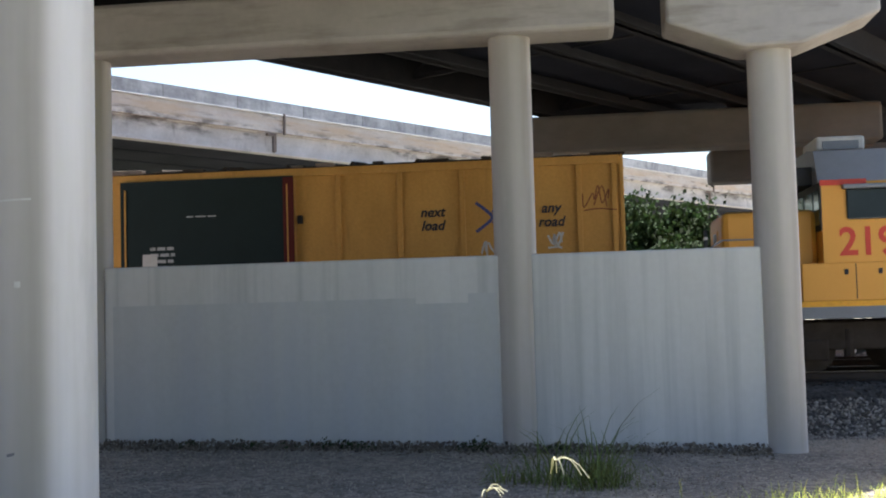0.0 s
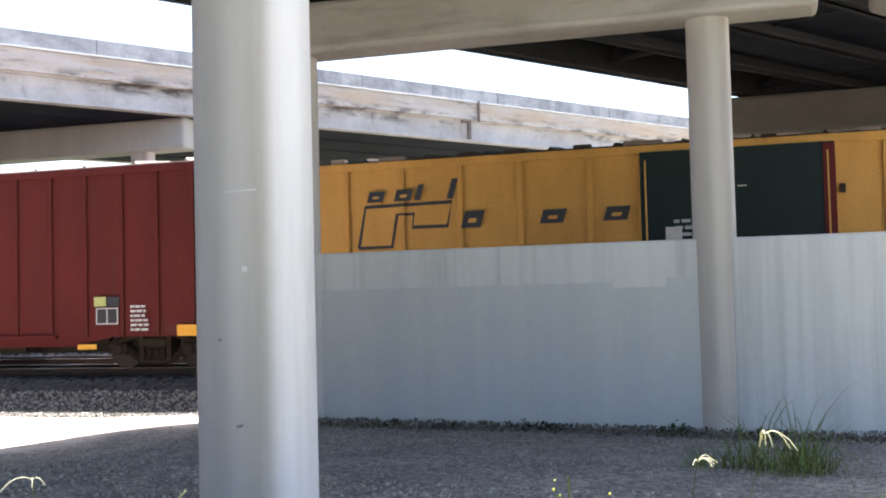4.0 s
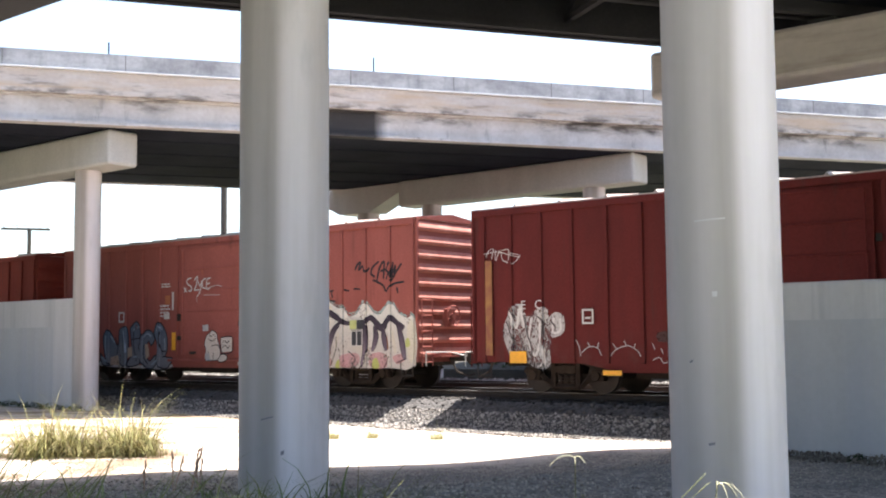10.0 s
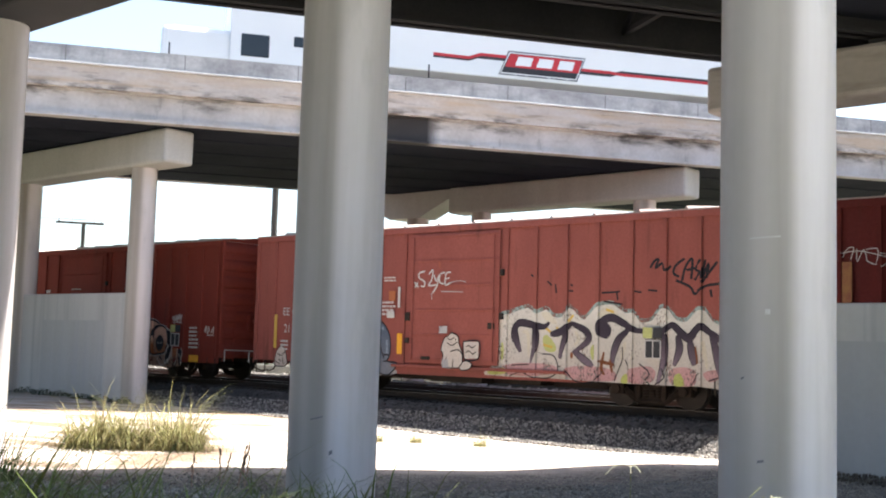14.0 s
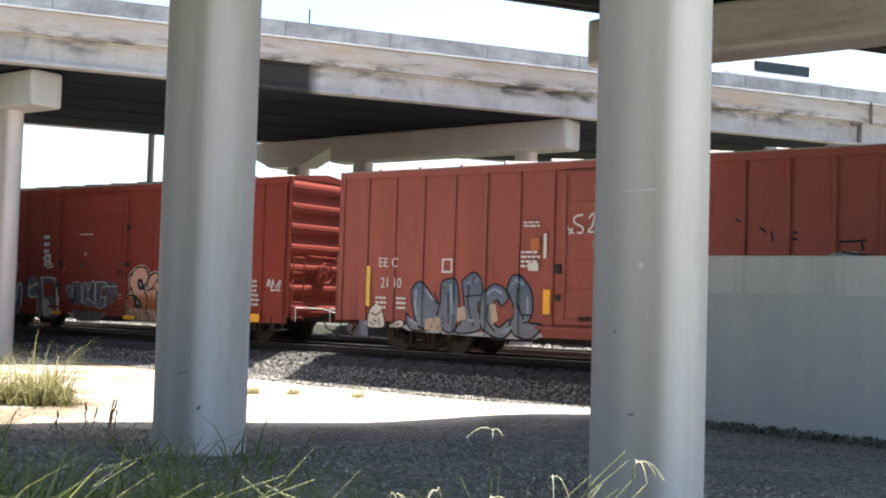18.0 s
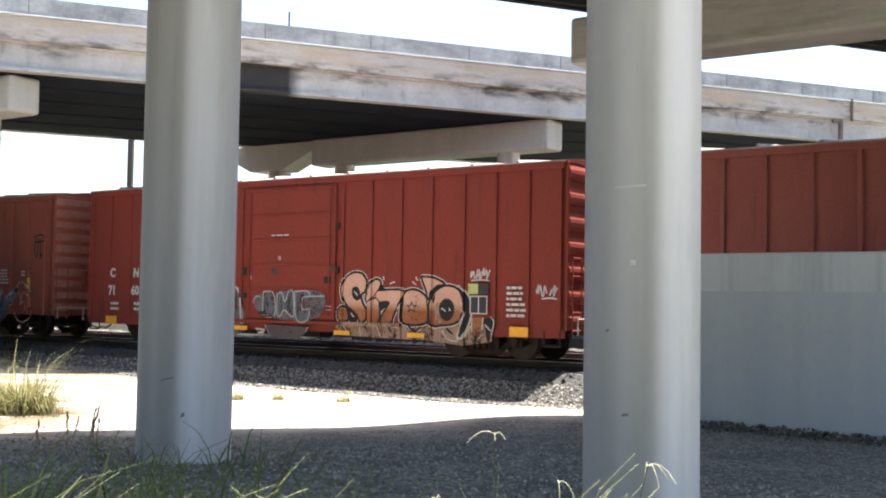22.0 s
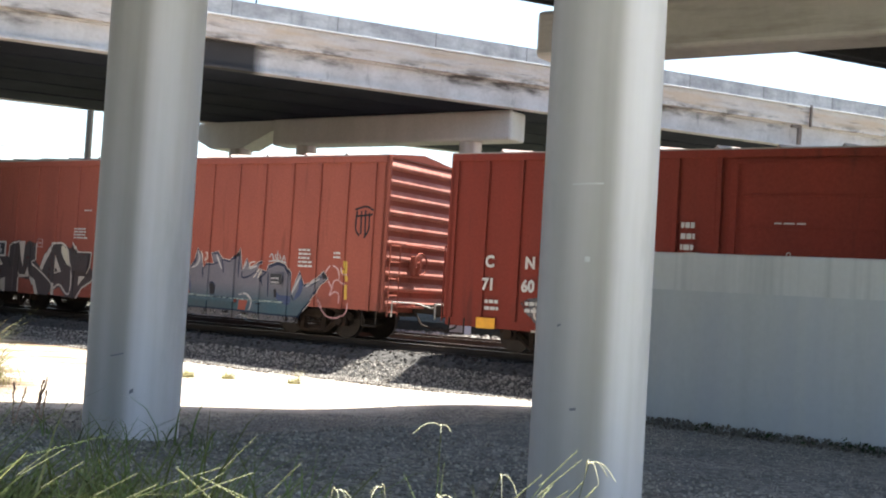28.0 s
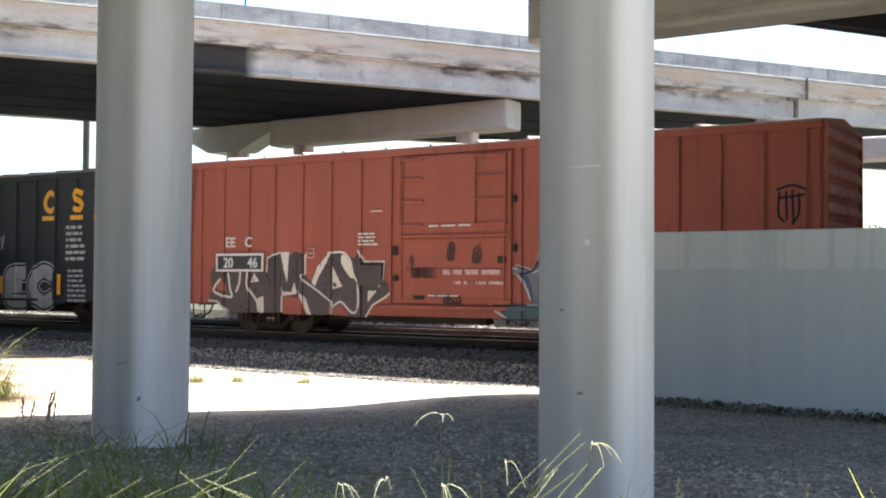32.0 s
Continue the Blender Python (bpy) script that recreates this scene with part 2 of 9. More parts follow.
RAIL = mat("rail_steel", (0.055, 0.038, 0.03), 0.7, 0.2, mottle=0.5, scale=4)
RAIL_TOP = mat("rail_head", (0.32, 0.28, 0.25), 0.4, 1.0, mottle=0.1, bump=0)
TIE = mat("tie_wood", (0.055, 0.045, 0.038), 0.9, mottle=0.6, scale=3, dark_amount=0.5, per_object=0.5)
RED_DARK = mat("oxide_red_paint", (0.118, 0.025, 0.023), 0.8, mottle=0.5, scale=1.2, dark=(0.075, 0.022, 0.02), streak=0.35, fine=18, bump=0.05, spec=0.04)
RED_FADE = mat("faded_red_paint", (0.305, 0.098, 0.080), 0.78, mottle=0.6, scale=0.9, dark=(0.215, 0.069, 0.058), streak=0.35, fine=18, bump=0.05, spec=0.06)
RED_PALE = mat("sun_bleached_red_paint", (0.325, 0.100, 0.072), 0.78, mottle=0.6, scale=0.9, dark=(0.245, 0.078, 0.062), streak=0.35, fine=18, bump=0.05, spec=0.06)
# Paler copy of the red: puts sunlight into the end ribs' colour.
RED_SUNLIT = mat("sunlit_red_paint", (0.43, 0.20, 0.165), 0.85, mottle=0.7, scale=2.5, dark=(0.32, 0.11, 0.085), streak=0.5, fine=24, bump=0.05, spec=0.06)
RED_BRIGHT = mat("mineral_red_paint", (0.225, 0.046, 0.034), 0.78, mottle=0.55, scale=1.0, dark=(0.17, 0.045, 0.034), streak=0.35, fine=18, bump=0.05, spec=0.06)
YELLOW = mat("boxcar_yellow_paint", (0.60, 0.315, 0.085), 0.6, mottle=0.6, scale=1.0, dark=(0.40, 0.20, 0.05), streak=0.35, fine=18, bump=0.05, spec=0.18)
BLACKP = mat("black_car_paint", (0.022, 0.024, 0.028), 0.55, mottle=0.5, scale=1.0, dark_amount=0.4, streak=0.4)
ROOF = mat("car_roof_metal", (0.42, 0.38, 0.36), 0.55, 0.3, mottle=0.7, scale=1.2, dark=(0.24, 0.12, 0.09))
TRUCK_FRAME = mat("truck_frame_steel", (0.05, 0.04, 0.034), 0.9, 0.0, mottle=0.6, scale=3, spec=0.1)
BOGIE = mat("bogie_cast_steel", (0.052, 0.038, 0.031), 0.9, 0.0, mottle=0.7, scale=3, dark_amount=0.5, spec=0.1)
LEVER = mat("worn_bare_steel", (0.42, 0.40, 0.37), 0.6, mottle=0.5, scale=6, bump=0)
WHEEL = mat("wheel_steel", (0.045, 0.035, 0.03), 0.6, 0.5, mottle=0.6, scale=4)
STENCIL = mat("white_stencil_paint", (0.60, 0.57, 0.54), 0.7, mottle=0.3, scale=8, bump=0)
STENCIL_BLK = mat("black_stencil_paint", (0.03, 0.03, 0.035), 0.7, mottle=0.2, scale=8, bump=0)
REFLECT = mat("yellow_reflector", (0.85, 0.40, 0.02), 0.4, mottle=0.3, scale=10, bump=0)
LOCO_YELLOW = mat("loco_yellow_paint", (0.74, 0.345, 0.055), 0.5, mottle=0.4, scale=1.0, dark=(0.62, 0.30, 0.04), streak=0.4, bump=0.03)
LOCO_GREY = mat("loco_grey_paint", (0.20, 0.21, 0.24), 0.5, mottle=0.4, scale=1.2, dark_amount=0.3)
LOCO_RED = mat("loco_red_paint", (0.62, 0.05, 0.025), 0.5, bump=0)


gravelly(DIRT, 17.0, 0.8)


def sunlit_sand(m, colour):
    """Pale dirt takes over from the gravel at the near deck's shade edge, painted bright for the sunlit strip, with a
    ragged border.
    """
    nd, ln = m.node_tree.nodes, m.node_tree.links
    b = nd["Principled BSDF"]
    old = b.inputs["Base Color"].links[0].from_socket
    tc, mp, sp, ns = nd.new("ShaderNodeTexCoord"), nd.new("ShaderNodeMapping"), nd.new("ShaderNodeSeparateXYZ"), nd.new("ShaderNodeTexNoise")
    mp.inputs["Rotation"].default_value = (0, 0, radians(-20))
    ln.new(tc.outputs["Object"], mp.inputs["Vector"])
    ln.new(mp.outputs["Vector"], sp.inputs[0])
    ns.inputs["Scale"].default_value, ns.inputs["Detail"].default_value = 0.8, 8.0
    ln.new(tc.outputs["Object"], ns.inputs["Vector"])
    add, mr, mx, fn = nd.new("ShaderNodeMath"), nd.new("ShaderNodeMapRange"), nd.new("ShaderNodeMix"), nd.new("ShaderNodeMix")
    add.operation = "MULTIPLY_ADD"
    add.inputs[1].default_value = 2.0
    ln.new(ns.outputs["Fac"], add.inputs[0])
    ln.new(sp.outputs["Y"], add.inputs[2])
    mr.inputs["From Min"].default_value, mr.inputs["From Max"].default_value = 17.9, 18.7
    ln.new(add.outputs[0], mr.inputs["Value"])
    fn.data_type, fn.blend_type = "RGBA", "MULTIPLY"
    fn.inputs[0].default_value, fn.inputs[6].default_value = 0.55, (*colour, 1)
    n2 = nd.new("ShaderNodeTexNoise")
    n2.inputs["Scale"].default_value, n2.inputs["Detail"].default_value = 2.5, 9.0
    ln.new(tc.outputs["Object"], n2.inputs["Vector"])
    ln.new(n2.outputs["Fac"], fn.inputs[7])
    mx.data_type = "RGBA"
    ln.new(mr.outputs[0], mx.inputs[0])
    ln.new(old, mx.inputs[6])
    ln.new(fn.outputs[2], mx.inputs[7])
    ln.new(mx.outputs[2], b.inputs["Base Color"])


sunlit_sand(DIRT, (0.58, 0.50, 0.43))
# Unseen ground behind the eye, toned to bounce light under the deck.
stain_or_shading(DIRT, (0.25, 0.245, 0.185), (1, 1, 1), 0.7, 0.2, 0.45, ("Y", 4.5, 1.5, -3000, -6000), 0.95, 3.0)
# Unseen ground at the left, darkened to cut bounced light.
stain_or_shading(DIRT, (0.10, 0.10, 0.06), (1, 1, 1), 0.6, 0.2, 0.45, ("X", -14.5, -18.0, -3000, -6000), 0.95, 5.0)
stain_or_shading(DIRT, (0.12, 0.14, 0.06), (1, 1, 1), 0.6, 0.2, 0.45, ("Y", 39.0, 43.0, 3000, 6000), 0.95, 6.0)
stain_or_shading(DIRT, (0.17, 0.11, 0.066), (0.6, 1.4, 1), 0.8, 0.46, 0.56, ("X", -3.0, -5.5, -13.0, -15.0), 0.92, 4.0)
# Unseen ground at the right, paled to bounce light onto the wall.
stain_or_shading(DIRT, (0.44, 0.40, 0.32), (1, 1, 1), 0.7, 0.2, 0.45, ("X", 13.0, 20.0, 3000, 6000), 0.9, 9.0)
gravelly(BALLAST_BED, 14.0, 0.8)
stain_or_shading(COLUMN, (0.30, 0.285, 0.25), (0.42, 0.42, 0.006), 3.4, 0.44, 0.60, None, 0.25, 1.0)
stain_or_shading(COLUMN, (0.67, 0.63, 0.655), (0.4, 0.4, 0.006), 3.0, 0.50, 0.62, None, 0.3, 8.0)
# Runoff streaks and painted shading in one: a darker band across the face.
stain_or_shading(COLUMN, (0.33, 0.30, 0.245), (0.6, 0.6, 0.05), 2.0, 0.15, 0.55, ("X", -0.26, -0.02, 0.20, 0.33), 0.5, 3.0)
stain_or_shading(COLUMN, (0.20, 0.18, 0.145), (0.6, 0.6, 0.05), 2.0, 0.2, 0.6, ("X", 0.04, 0.20, 0.25, 0.325), 0.7, 12.0)
# Pale right side: light from the open sky put into the colour.
stain_or_shading(COLUMN, (0.79, 0.75, 0.77), (0.6, 0.6, 0.05), 2.0, 0.2, 0.5, ("X", 0.27, 0.38, 0.5, 0.6), 0.8, 7.0)
stain_or_shading(COLUMN, (0.40, 0.39, 0.37), (1, 1, 0.3), 2.4, 0.58, 0.72, None, 0.35, 4.0)
stain_or_shading(WALLC, (0.36, 0.37, 0.37), (1, 1, 0.03), 3.0, 0.5, 0.68, None, 0.5, 3.0)
stain_or_shading(PATCH, (0.46, 0.47, 0.52), (1, 1, 0.02), 2.2, 0.46, 0.66, None, 0.35, 5.0)
stain_or_shading(CAP_DK, (0.20, 0.17, 0.14), (0.4, 0.4, 2.5), 1.5, 0.5, 0.68, None, 0.5, 5.0)
stain_or_shading(RED_FADE, (0.55, 0.17, 0.05), (1.0, 1, 0.45), 1.6, 0.66, 0.76, ("Z", 2.6, 3.0, 4.0, 4.3), 0.7, 2.0)
for m in (RED_DARK, RED_FADE, RED_BRIGHT, RED_PALE):
    stain_or_shading(m, (0.07, 0.035, 0.03), (1.2, 1, 0.12), 2.2, 0.60, 0.74, None, 0.55, 6.0)
    stain_or_shading(m, (0.10, 0.06, 0.05), (1.0, 1, 1.0), 1.3, 0.50, 0.72, ("Z", 0.4, 0.45, 0.75, 1.5), 0.5, 11.0)
stain_or_shading(YELLOW, (0.20, 0.10, 0.04), (1.2, 1, 0.12), 2.2, 0.62, 0.76, None, 0.5, 6.0)
DOOR_BLACK = mat("black_green_door_paint", (0.006, 0.016, 0.016), 0.85, mottle=0.4, scale=2, bump=0.03)


# ---- builders ----
def mesh_of(name, bm, material, smooth=False):
    me = bpy.data.meshes.new(name)
    bm.to_mesh(me)
    bm.free()
    if isinstance(material, (list, tuple)):
        for m in material:
            me.materials.append(m)
    elif material:
        me.materials.append(material)
    if smooth:
        for p in me.polygons:
            p.use_smooth = True
        me.set_sharp_from_angle(angle=radians(40))
    return me


def part(name, bm, material, parent, label="", smooth=False, m=None):
    ob = new(name, mesh_of(name, bm, material, smooth))
    ob.parent = parent
    if m is not None:
        ob.matrix_basis = m
    if label:
        ob["label"] = label
    return ob


def thing(name, label, category, m=None, group="", kind=""):
    ob = new(name)
    ob.empty_display_size = 0.3
    if m is not None:
        ob.matrix_basis = m
    return tagged(ob, label, category, group, kind)


def solid(name, bm, material, label, category, m=None, group="", kind="", smooth=False):
    ob = new(name, mesh_of(name, bm, material, smooth))
    if m is not None:
        ob.matrix_basis = m
    return tagged(ob, label, category, group, kind)


def box(bm, x0, x1, y0, y1, z0, z1, bevel=0.0):
    r = bmesh.ops.create_cube(bm, size=1.0, matrix=Matrix.LocRotScale(((x0 + x1) / 2, (y0 + y1) / 2, (z0 + z1) / 2), None, (x1 - x0, y1 - y0, z1 - z0)))
    if bevel:
        edges = list({e for v in r["verts"] for e in v.link_edges})
        bmesh.ops.bevel(bm, geom=edges, offset=bevel, segments=2, affect="EDGES", profile=0.5)
    return bm


def boxes(*dims, bevel=0.0):
    bm = bmesh.new()
    for d in dims:
        box(bm, *d, bevel=bevel)
    return bm


def cyl(bm, a, b, r, r2=None, seg=12, caps=True):
    a, b = Vector(a), Vector(b)
    d = b - a
    q = d.to_track_quat("Z", "Y").to_matrix().to_4x4()
    bmesh.ops.create_cone(bm, cap_ends=caps, segments=seg, radius1=r, radius2=r if r2 is None else r2, depth=d.length, matrix=Matrix.Translation((a + b) / 2) @ q)
    return bm


def rods(*segs, r=0.012, seg=6):
    bm = bmesh.new()
    for a, b in segs:
        cyl(bm, a, b, r, seg=seg)
    return bm


def extrude_profile(profile, x0, x1, axis="x"):
    """A closed profile in (y, z), drawn out along x."""
    bm = bmesh.new()
    va = [bm.verts.new((x0, y, z)) for y, z in profile]
    vb = [bm.verts.new((x1, y, z)) for y, z in profile]
    n = len(profile)
    for i in range(n):
        bm.faces.new((va[i], va[(i + 1) % n], vb[(i + 1) % n], vb[i]))
    bm.faces.new(va)
    bm.faces.new(vb)
    bmesh.ops.recalc_face_normals(bm, faces=bm.faces)
    return bm


def build_ground():
    xs = sorted({*[-6000, -2500, -900, -400, -200, -120, -80], *[i * 1.0 for i in range(-60, 61)], *[i * 0.5 for i in range(-24, 24)], *[80, 120, 200, 400, 900, 2500, 6000]})
    ys = sorted({*[-3000, -900, -300, -100, -50, -25, -12], *[i * 1.0 for i in range(-6, 60)], *[i * 0.5 for i in range(18, 44)], *[80, 120, 200, 400, 900, 2500, 6000]})
    bm = bmesh.new()
    grid = []
    inv = TRACK.inverted()
    for y in ys:
        row = []
        for x in xs:
            k = max(0.0, 1 - max(abs(x) - 40, abs(y - 20) - 25, 0) / 120)
            z = ground_z(x, y) * k + 0.05 * noise.noise((x * 0.35, y * 0.35, 0)) * k + mound(x, y)
            p = inv @ Vector((x, y, 0))
            if TRACK_Y - 3 < p.y:
                z = min(z, 0.0)
            row.append(bm.verts.new((x, y, z)))
        grid.append(row)
    for a, b in zip(grid, grid[1:]):
        for i in range(len(xs) - 1):
            bm.faces.new((a[i], a[i + 1], b[i + 1], b[i]))
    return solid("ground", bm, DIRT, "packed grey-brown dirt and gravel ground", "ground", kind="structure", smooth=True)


build_ground()


def build_track(yc, label):
    bed = extrude_profile([(-3.4, -0.95), (-1.75, -0.2), (1.75, -0.2), (3.4, -0.95)], -190, 120)
    solid("ballast_bed", bed, BALLAST_BED, "long bed of grey crushed stone under the rails", "ballast", TRACK @ pose(0, yc, RAIL_Z), kind="structure")
    t = thing("railway_track", label, "railway track", TRACK @ pose(0, yc, RAIL_Z), group="railway tracks", kind="structure")
    for y in (-0.755, 0.755):
        prof = [(-0.07, -0.18), (0.07, -0.18), (0.07, -0.165), (0.012, -0.14), (0.012, -0.045), (0.036, -0.03), (0.036, -0.004), (-0.036, -0.004), (-0.036, -0.03), (-0.012, -0.045), (-0.012, -0.14), (-0.07, -0.165)]
        part("rail", extrude_profile([(y + a, b) for a, b in prof], -190, 120), RAIL, t)
        part("rail_head", boxes((-190, 120, y - 0.03, y + 0.03, -0.004, 0.0)), RAIL_TOP, t, "rail head worn bright by wheels")
    tie = mesh_of("tie", boxes((-0.115, 0.115, -1.3, 1.3, -0.34, -0.18), bevel=0.012), TIE)
    for i in range(-110, 60):
        o = new("tie", tie)
        o.parent = t
        o.matrix_basis = pose(i * 0.53 + random.uniform(-0.02, 0.02), random.uniform(-0.04, 0.04), 0, 0, 0, random.uniform(-1.5, 1.5))
    return t


build_track(TRACK_Y, "railway track with rusty rails on wooden ties")
build_track(TRACK_Y + 4.3, "second railway track with rusty rails beyond the train")


# ---- piers ----
def column_mesh(r, z0, z1):
    bm = bmesh.new()
    bmesh.ops.create_cone(bm, cap_ends=True, segments=48, radius1=r, radius2=r, depth=z1 - z0, matrix=Matrix.Translation((0, 0, (z0 + z1) / 2)))
    return bm


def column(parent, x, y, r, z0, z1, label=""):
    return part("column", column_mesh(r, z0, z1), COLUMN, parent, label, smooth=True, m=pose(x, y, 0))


# near bent: three columns in a row under the near deck
bent = thing("bridge_bent", "near bridge bent of round pale concrete columns under a concrete cap", "bridge pier", TRACK @ pose(0, 8.05, 0), "bridge bents")
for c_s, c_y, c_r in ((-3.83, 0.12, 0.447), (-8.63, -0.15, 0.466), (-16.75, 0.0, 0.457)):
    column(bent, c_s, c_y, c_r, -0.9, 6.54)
# Concrete cap in the dark deck colour, which stands for deep shade.
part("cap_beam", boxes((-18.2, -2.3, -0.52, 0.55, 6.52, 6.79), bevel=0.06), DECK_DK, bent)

MARK = mat("dark_scuff", (0.22, 0.21, 0.23), 0.9, bump=0)
PALE = mat("pale_chip", (0.60, 0.585, 0.56), 0.9, bump=0)
for c_s, c_y, turn, z, w, h, tilt, m in ((-8.63, -0.15, -64.4, 0.92, 0.13, 0.014, 14, MARK), (-8.63, -0.15, -45.0, 0.58, 0.035, 0.04, 30, MARK), (-3.83, 0.12, -80.6, 0.88, 0.05, 0.02, 10, MARK), (-3.83, 0.12, -77.5, 2.58, 0.24, 0.012, 3, PALE), (-3.83, 0.12, -74.0, 2.01, 0.04, 0.04, 0, PALE), (-3.83, 0.12, -100.0, 1.5, 0.03, 0.016, 20, MARK)):
    bm = bmesh.new()
    c_r = 0.4675 if c_s < -5 else 0.4485
    for i in range(5):
        a = radians(turn) + (i / 4 - 0.5) * w / c_r
        lo = bm.verts.new((c_s + c_r * math.cos(a), c_y + c_r * math.sin(a), z - h / 2 + (i / 4 - 0.5) * w * math.tan(radians(tilt))))
        hi = bm.verts.new((lo.co.x, lo.co.y, lo.co.z + h))
        if i:
            bm.faces.new((old[0], lo, hi, old[1]))
        old = (lo, hi)
    part("scuff_mark", bm, m, bent)

# bent on the crash wall line
W = TRACK @ pose(0, WALL_Y, 0)
bent = thing("bridge_bent", "concrete bridge bent of slim round columns and a long cap beam", "bridge pier", W, "bridge bents")
for s in (-7.72, -0.98):
    column(bent, s, 0, 0.32, -0.8, 5.89)
part("cap_beam", boxes((-9.4, 0.62, -0.45, 0.45, 5.87, 6.70), bevel=0.08), CAP_DK, bent)
for s in (-8.6, -6.4, -4.2, -2.0, 0.2):
    part("bearing_block", boxes((s - 0.22, s + 0.22, -0.25, 0.25, 6.69, 6.805), bevel=0.01), DECK_DK, bent)

# single column with a tapered hammerhead
bent = thing("hammerhead_pier", "single round concrete column with a tapered hammerhead cap", "bridge pier", W @ pose(2.88, 0, 0), "bridge bents")
column(bent, 0, 0, 0.32, -0.9, 5.5)
bm = extrude_profile([(-0.42, 5.46), (0.42, 5.46), (1.52, 5.87), (1.52, 6.79), (-1.52, 6.79), (-1.52, 5.87)], -0.5, 0.5)
bmesh.ops.transform(bm, matrix=pose(0, 0, 0, 0, 0, 90), verts=bm.verts)
bmesh.ops.bevel(bm, geom=list(bm.edges), offset=0.05, segments=2, affect="EDGES", profile=0.5)
part("hammerhead_cap", bm, CAP_DK, bent)

# crash walls
def crash_wall(name, s0, s1, z_top, patch, label, y=0.0):
    w = thing(name, label, "crash wall", W @ pose(0, y, 0), "crash walls", "structure")
    part("wall_panel", boxes((s0, s1, -0.2, 0.2, -0.9, z_top), bevel=0.03), WALLC, w)
    for a, b, c, d in patch:
        part("paint_patch", boxes((a, b, -0.204, -0.19, c, d)), PATCH, w, "darker grey overpainted patch")
    return w


crash_wall("wall_south", -7.45, -1.22, 2.56, [(-7.3, -2.5, -0.85, 1.95), (-2.5, -1.7, -0.85, 1.86), (-1.7, -1.26, -0.85, 2.0)], "long pale concrete crash wall with grey overpainted patches")
crash_wall("wall_south_end", -0.74, 2.62, 2.56, [], "short pale concrete crash wall panel between two columns")
crash_wall("wall_north", -40.7, -29.15, 3.02, [(-34.1, -30.4, -0.5, 2.18)], "pale concrete crash wall with a square grey patch", 1.24)

# low dark bank behind the tracks, added to hide bright ground under the cars
solid("added_bank", extrude_profile([(33.5, -0.6), (34.6, 0.55), (38, 1.0), (41, -0.6)], -110, 60), mat("dark_bank_earth", (0.05, 0.045, 0.032), 0.95, mottle=0.8, scale=1.2, bump=0.6), "low dark bank added behind the tracks to hide bright ground", "embankment", TRACK, kind="structure")

# unseen earth bank under the decks, added to block light from the left
bank = extrude_profile([(-14, -1.0), (14, -1.0), (4, 6.6), (-14, 6.6)], -34, 34)
solid("added_bank", bank, mat("bank_earth", (0.13, 0.12, 0.08), 0.95, mottle=0.8, scale=0.8, bump=0.6), "unseen dark bank added at the left to block light", "embankment", pose(-40, -6, 0, 0, 0, -70), kind="structure")

# bents of the far overpass, along the rails
def far_bent(s_end, y, length, cols, z_bottom, z_top, label, cap=None):
    b = thing("bridge_bent", label, "bridge pier", TRACK @ pose(0, y, 0), "bridge bents")
    for c in cols:
        column(b, s_end - c, 0, 0.38, -0.6, z_bottom)
    part("cap_beam", boxes((s_end - length, s_end, -0.5, 0.5, z_bottom, z_top), bevel=0.09), cap or CONCRETE, b)
    return b


far_bent(-27.29, 18.99, 16.05, (1.73, 8.45, 15.2), 6.76, 7.78, "concrete bridge bent with round columns beside the crash wall")
far_bent(-18.17, 32.74, 10.27, (1.82, 9.0), 6.80, 7.80, "concrete bridge bent with round columns behind the train")
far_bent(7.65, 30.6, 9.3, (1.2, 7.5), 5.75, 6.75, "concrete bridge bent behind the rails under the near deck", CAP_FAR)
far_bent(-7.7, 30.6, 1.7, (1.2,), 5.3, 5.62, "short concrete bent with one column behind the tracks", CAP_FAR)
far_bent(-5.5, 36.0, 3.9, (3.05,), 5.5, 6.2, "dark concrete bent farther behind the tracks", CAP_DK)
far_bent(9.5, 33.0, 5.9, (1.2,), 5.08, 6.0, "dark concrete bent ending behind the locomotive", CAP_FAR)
pier = thing("hammerhead_pier", "dark concrete pier with a tapered hammerhead behind the train", "bridge pier", TRACK @ pose(-31.03, 33.06, 0), "bridge bents")
column(pier, 0.27, 0, 0.45, -0.6, 6.85)
bm = extrude_profile([(-0.8, 6.78), (0.86, 6.78), (2.46, 7.53), (2.46, 7.8), (-2.46, 7.8), (-2.46, 7.48)], -0.5, 0.5)
bmesh.ops.transform(bm, matrix=pose(0, 0, 0, 0, 0, 90), verts=bm.verts)
part("hammerhead_cap", bm, CONCRETE, pier)


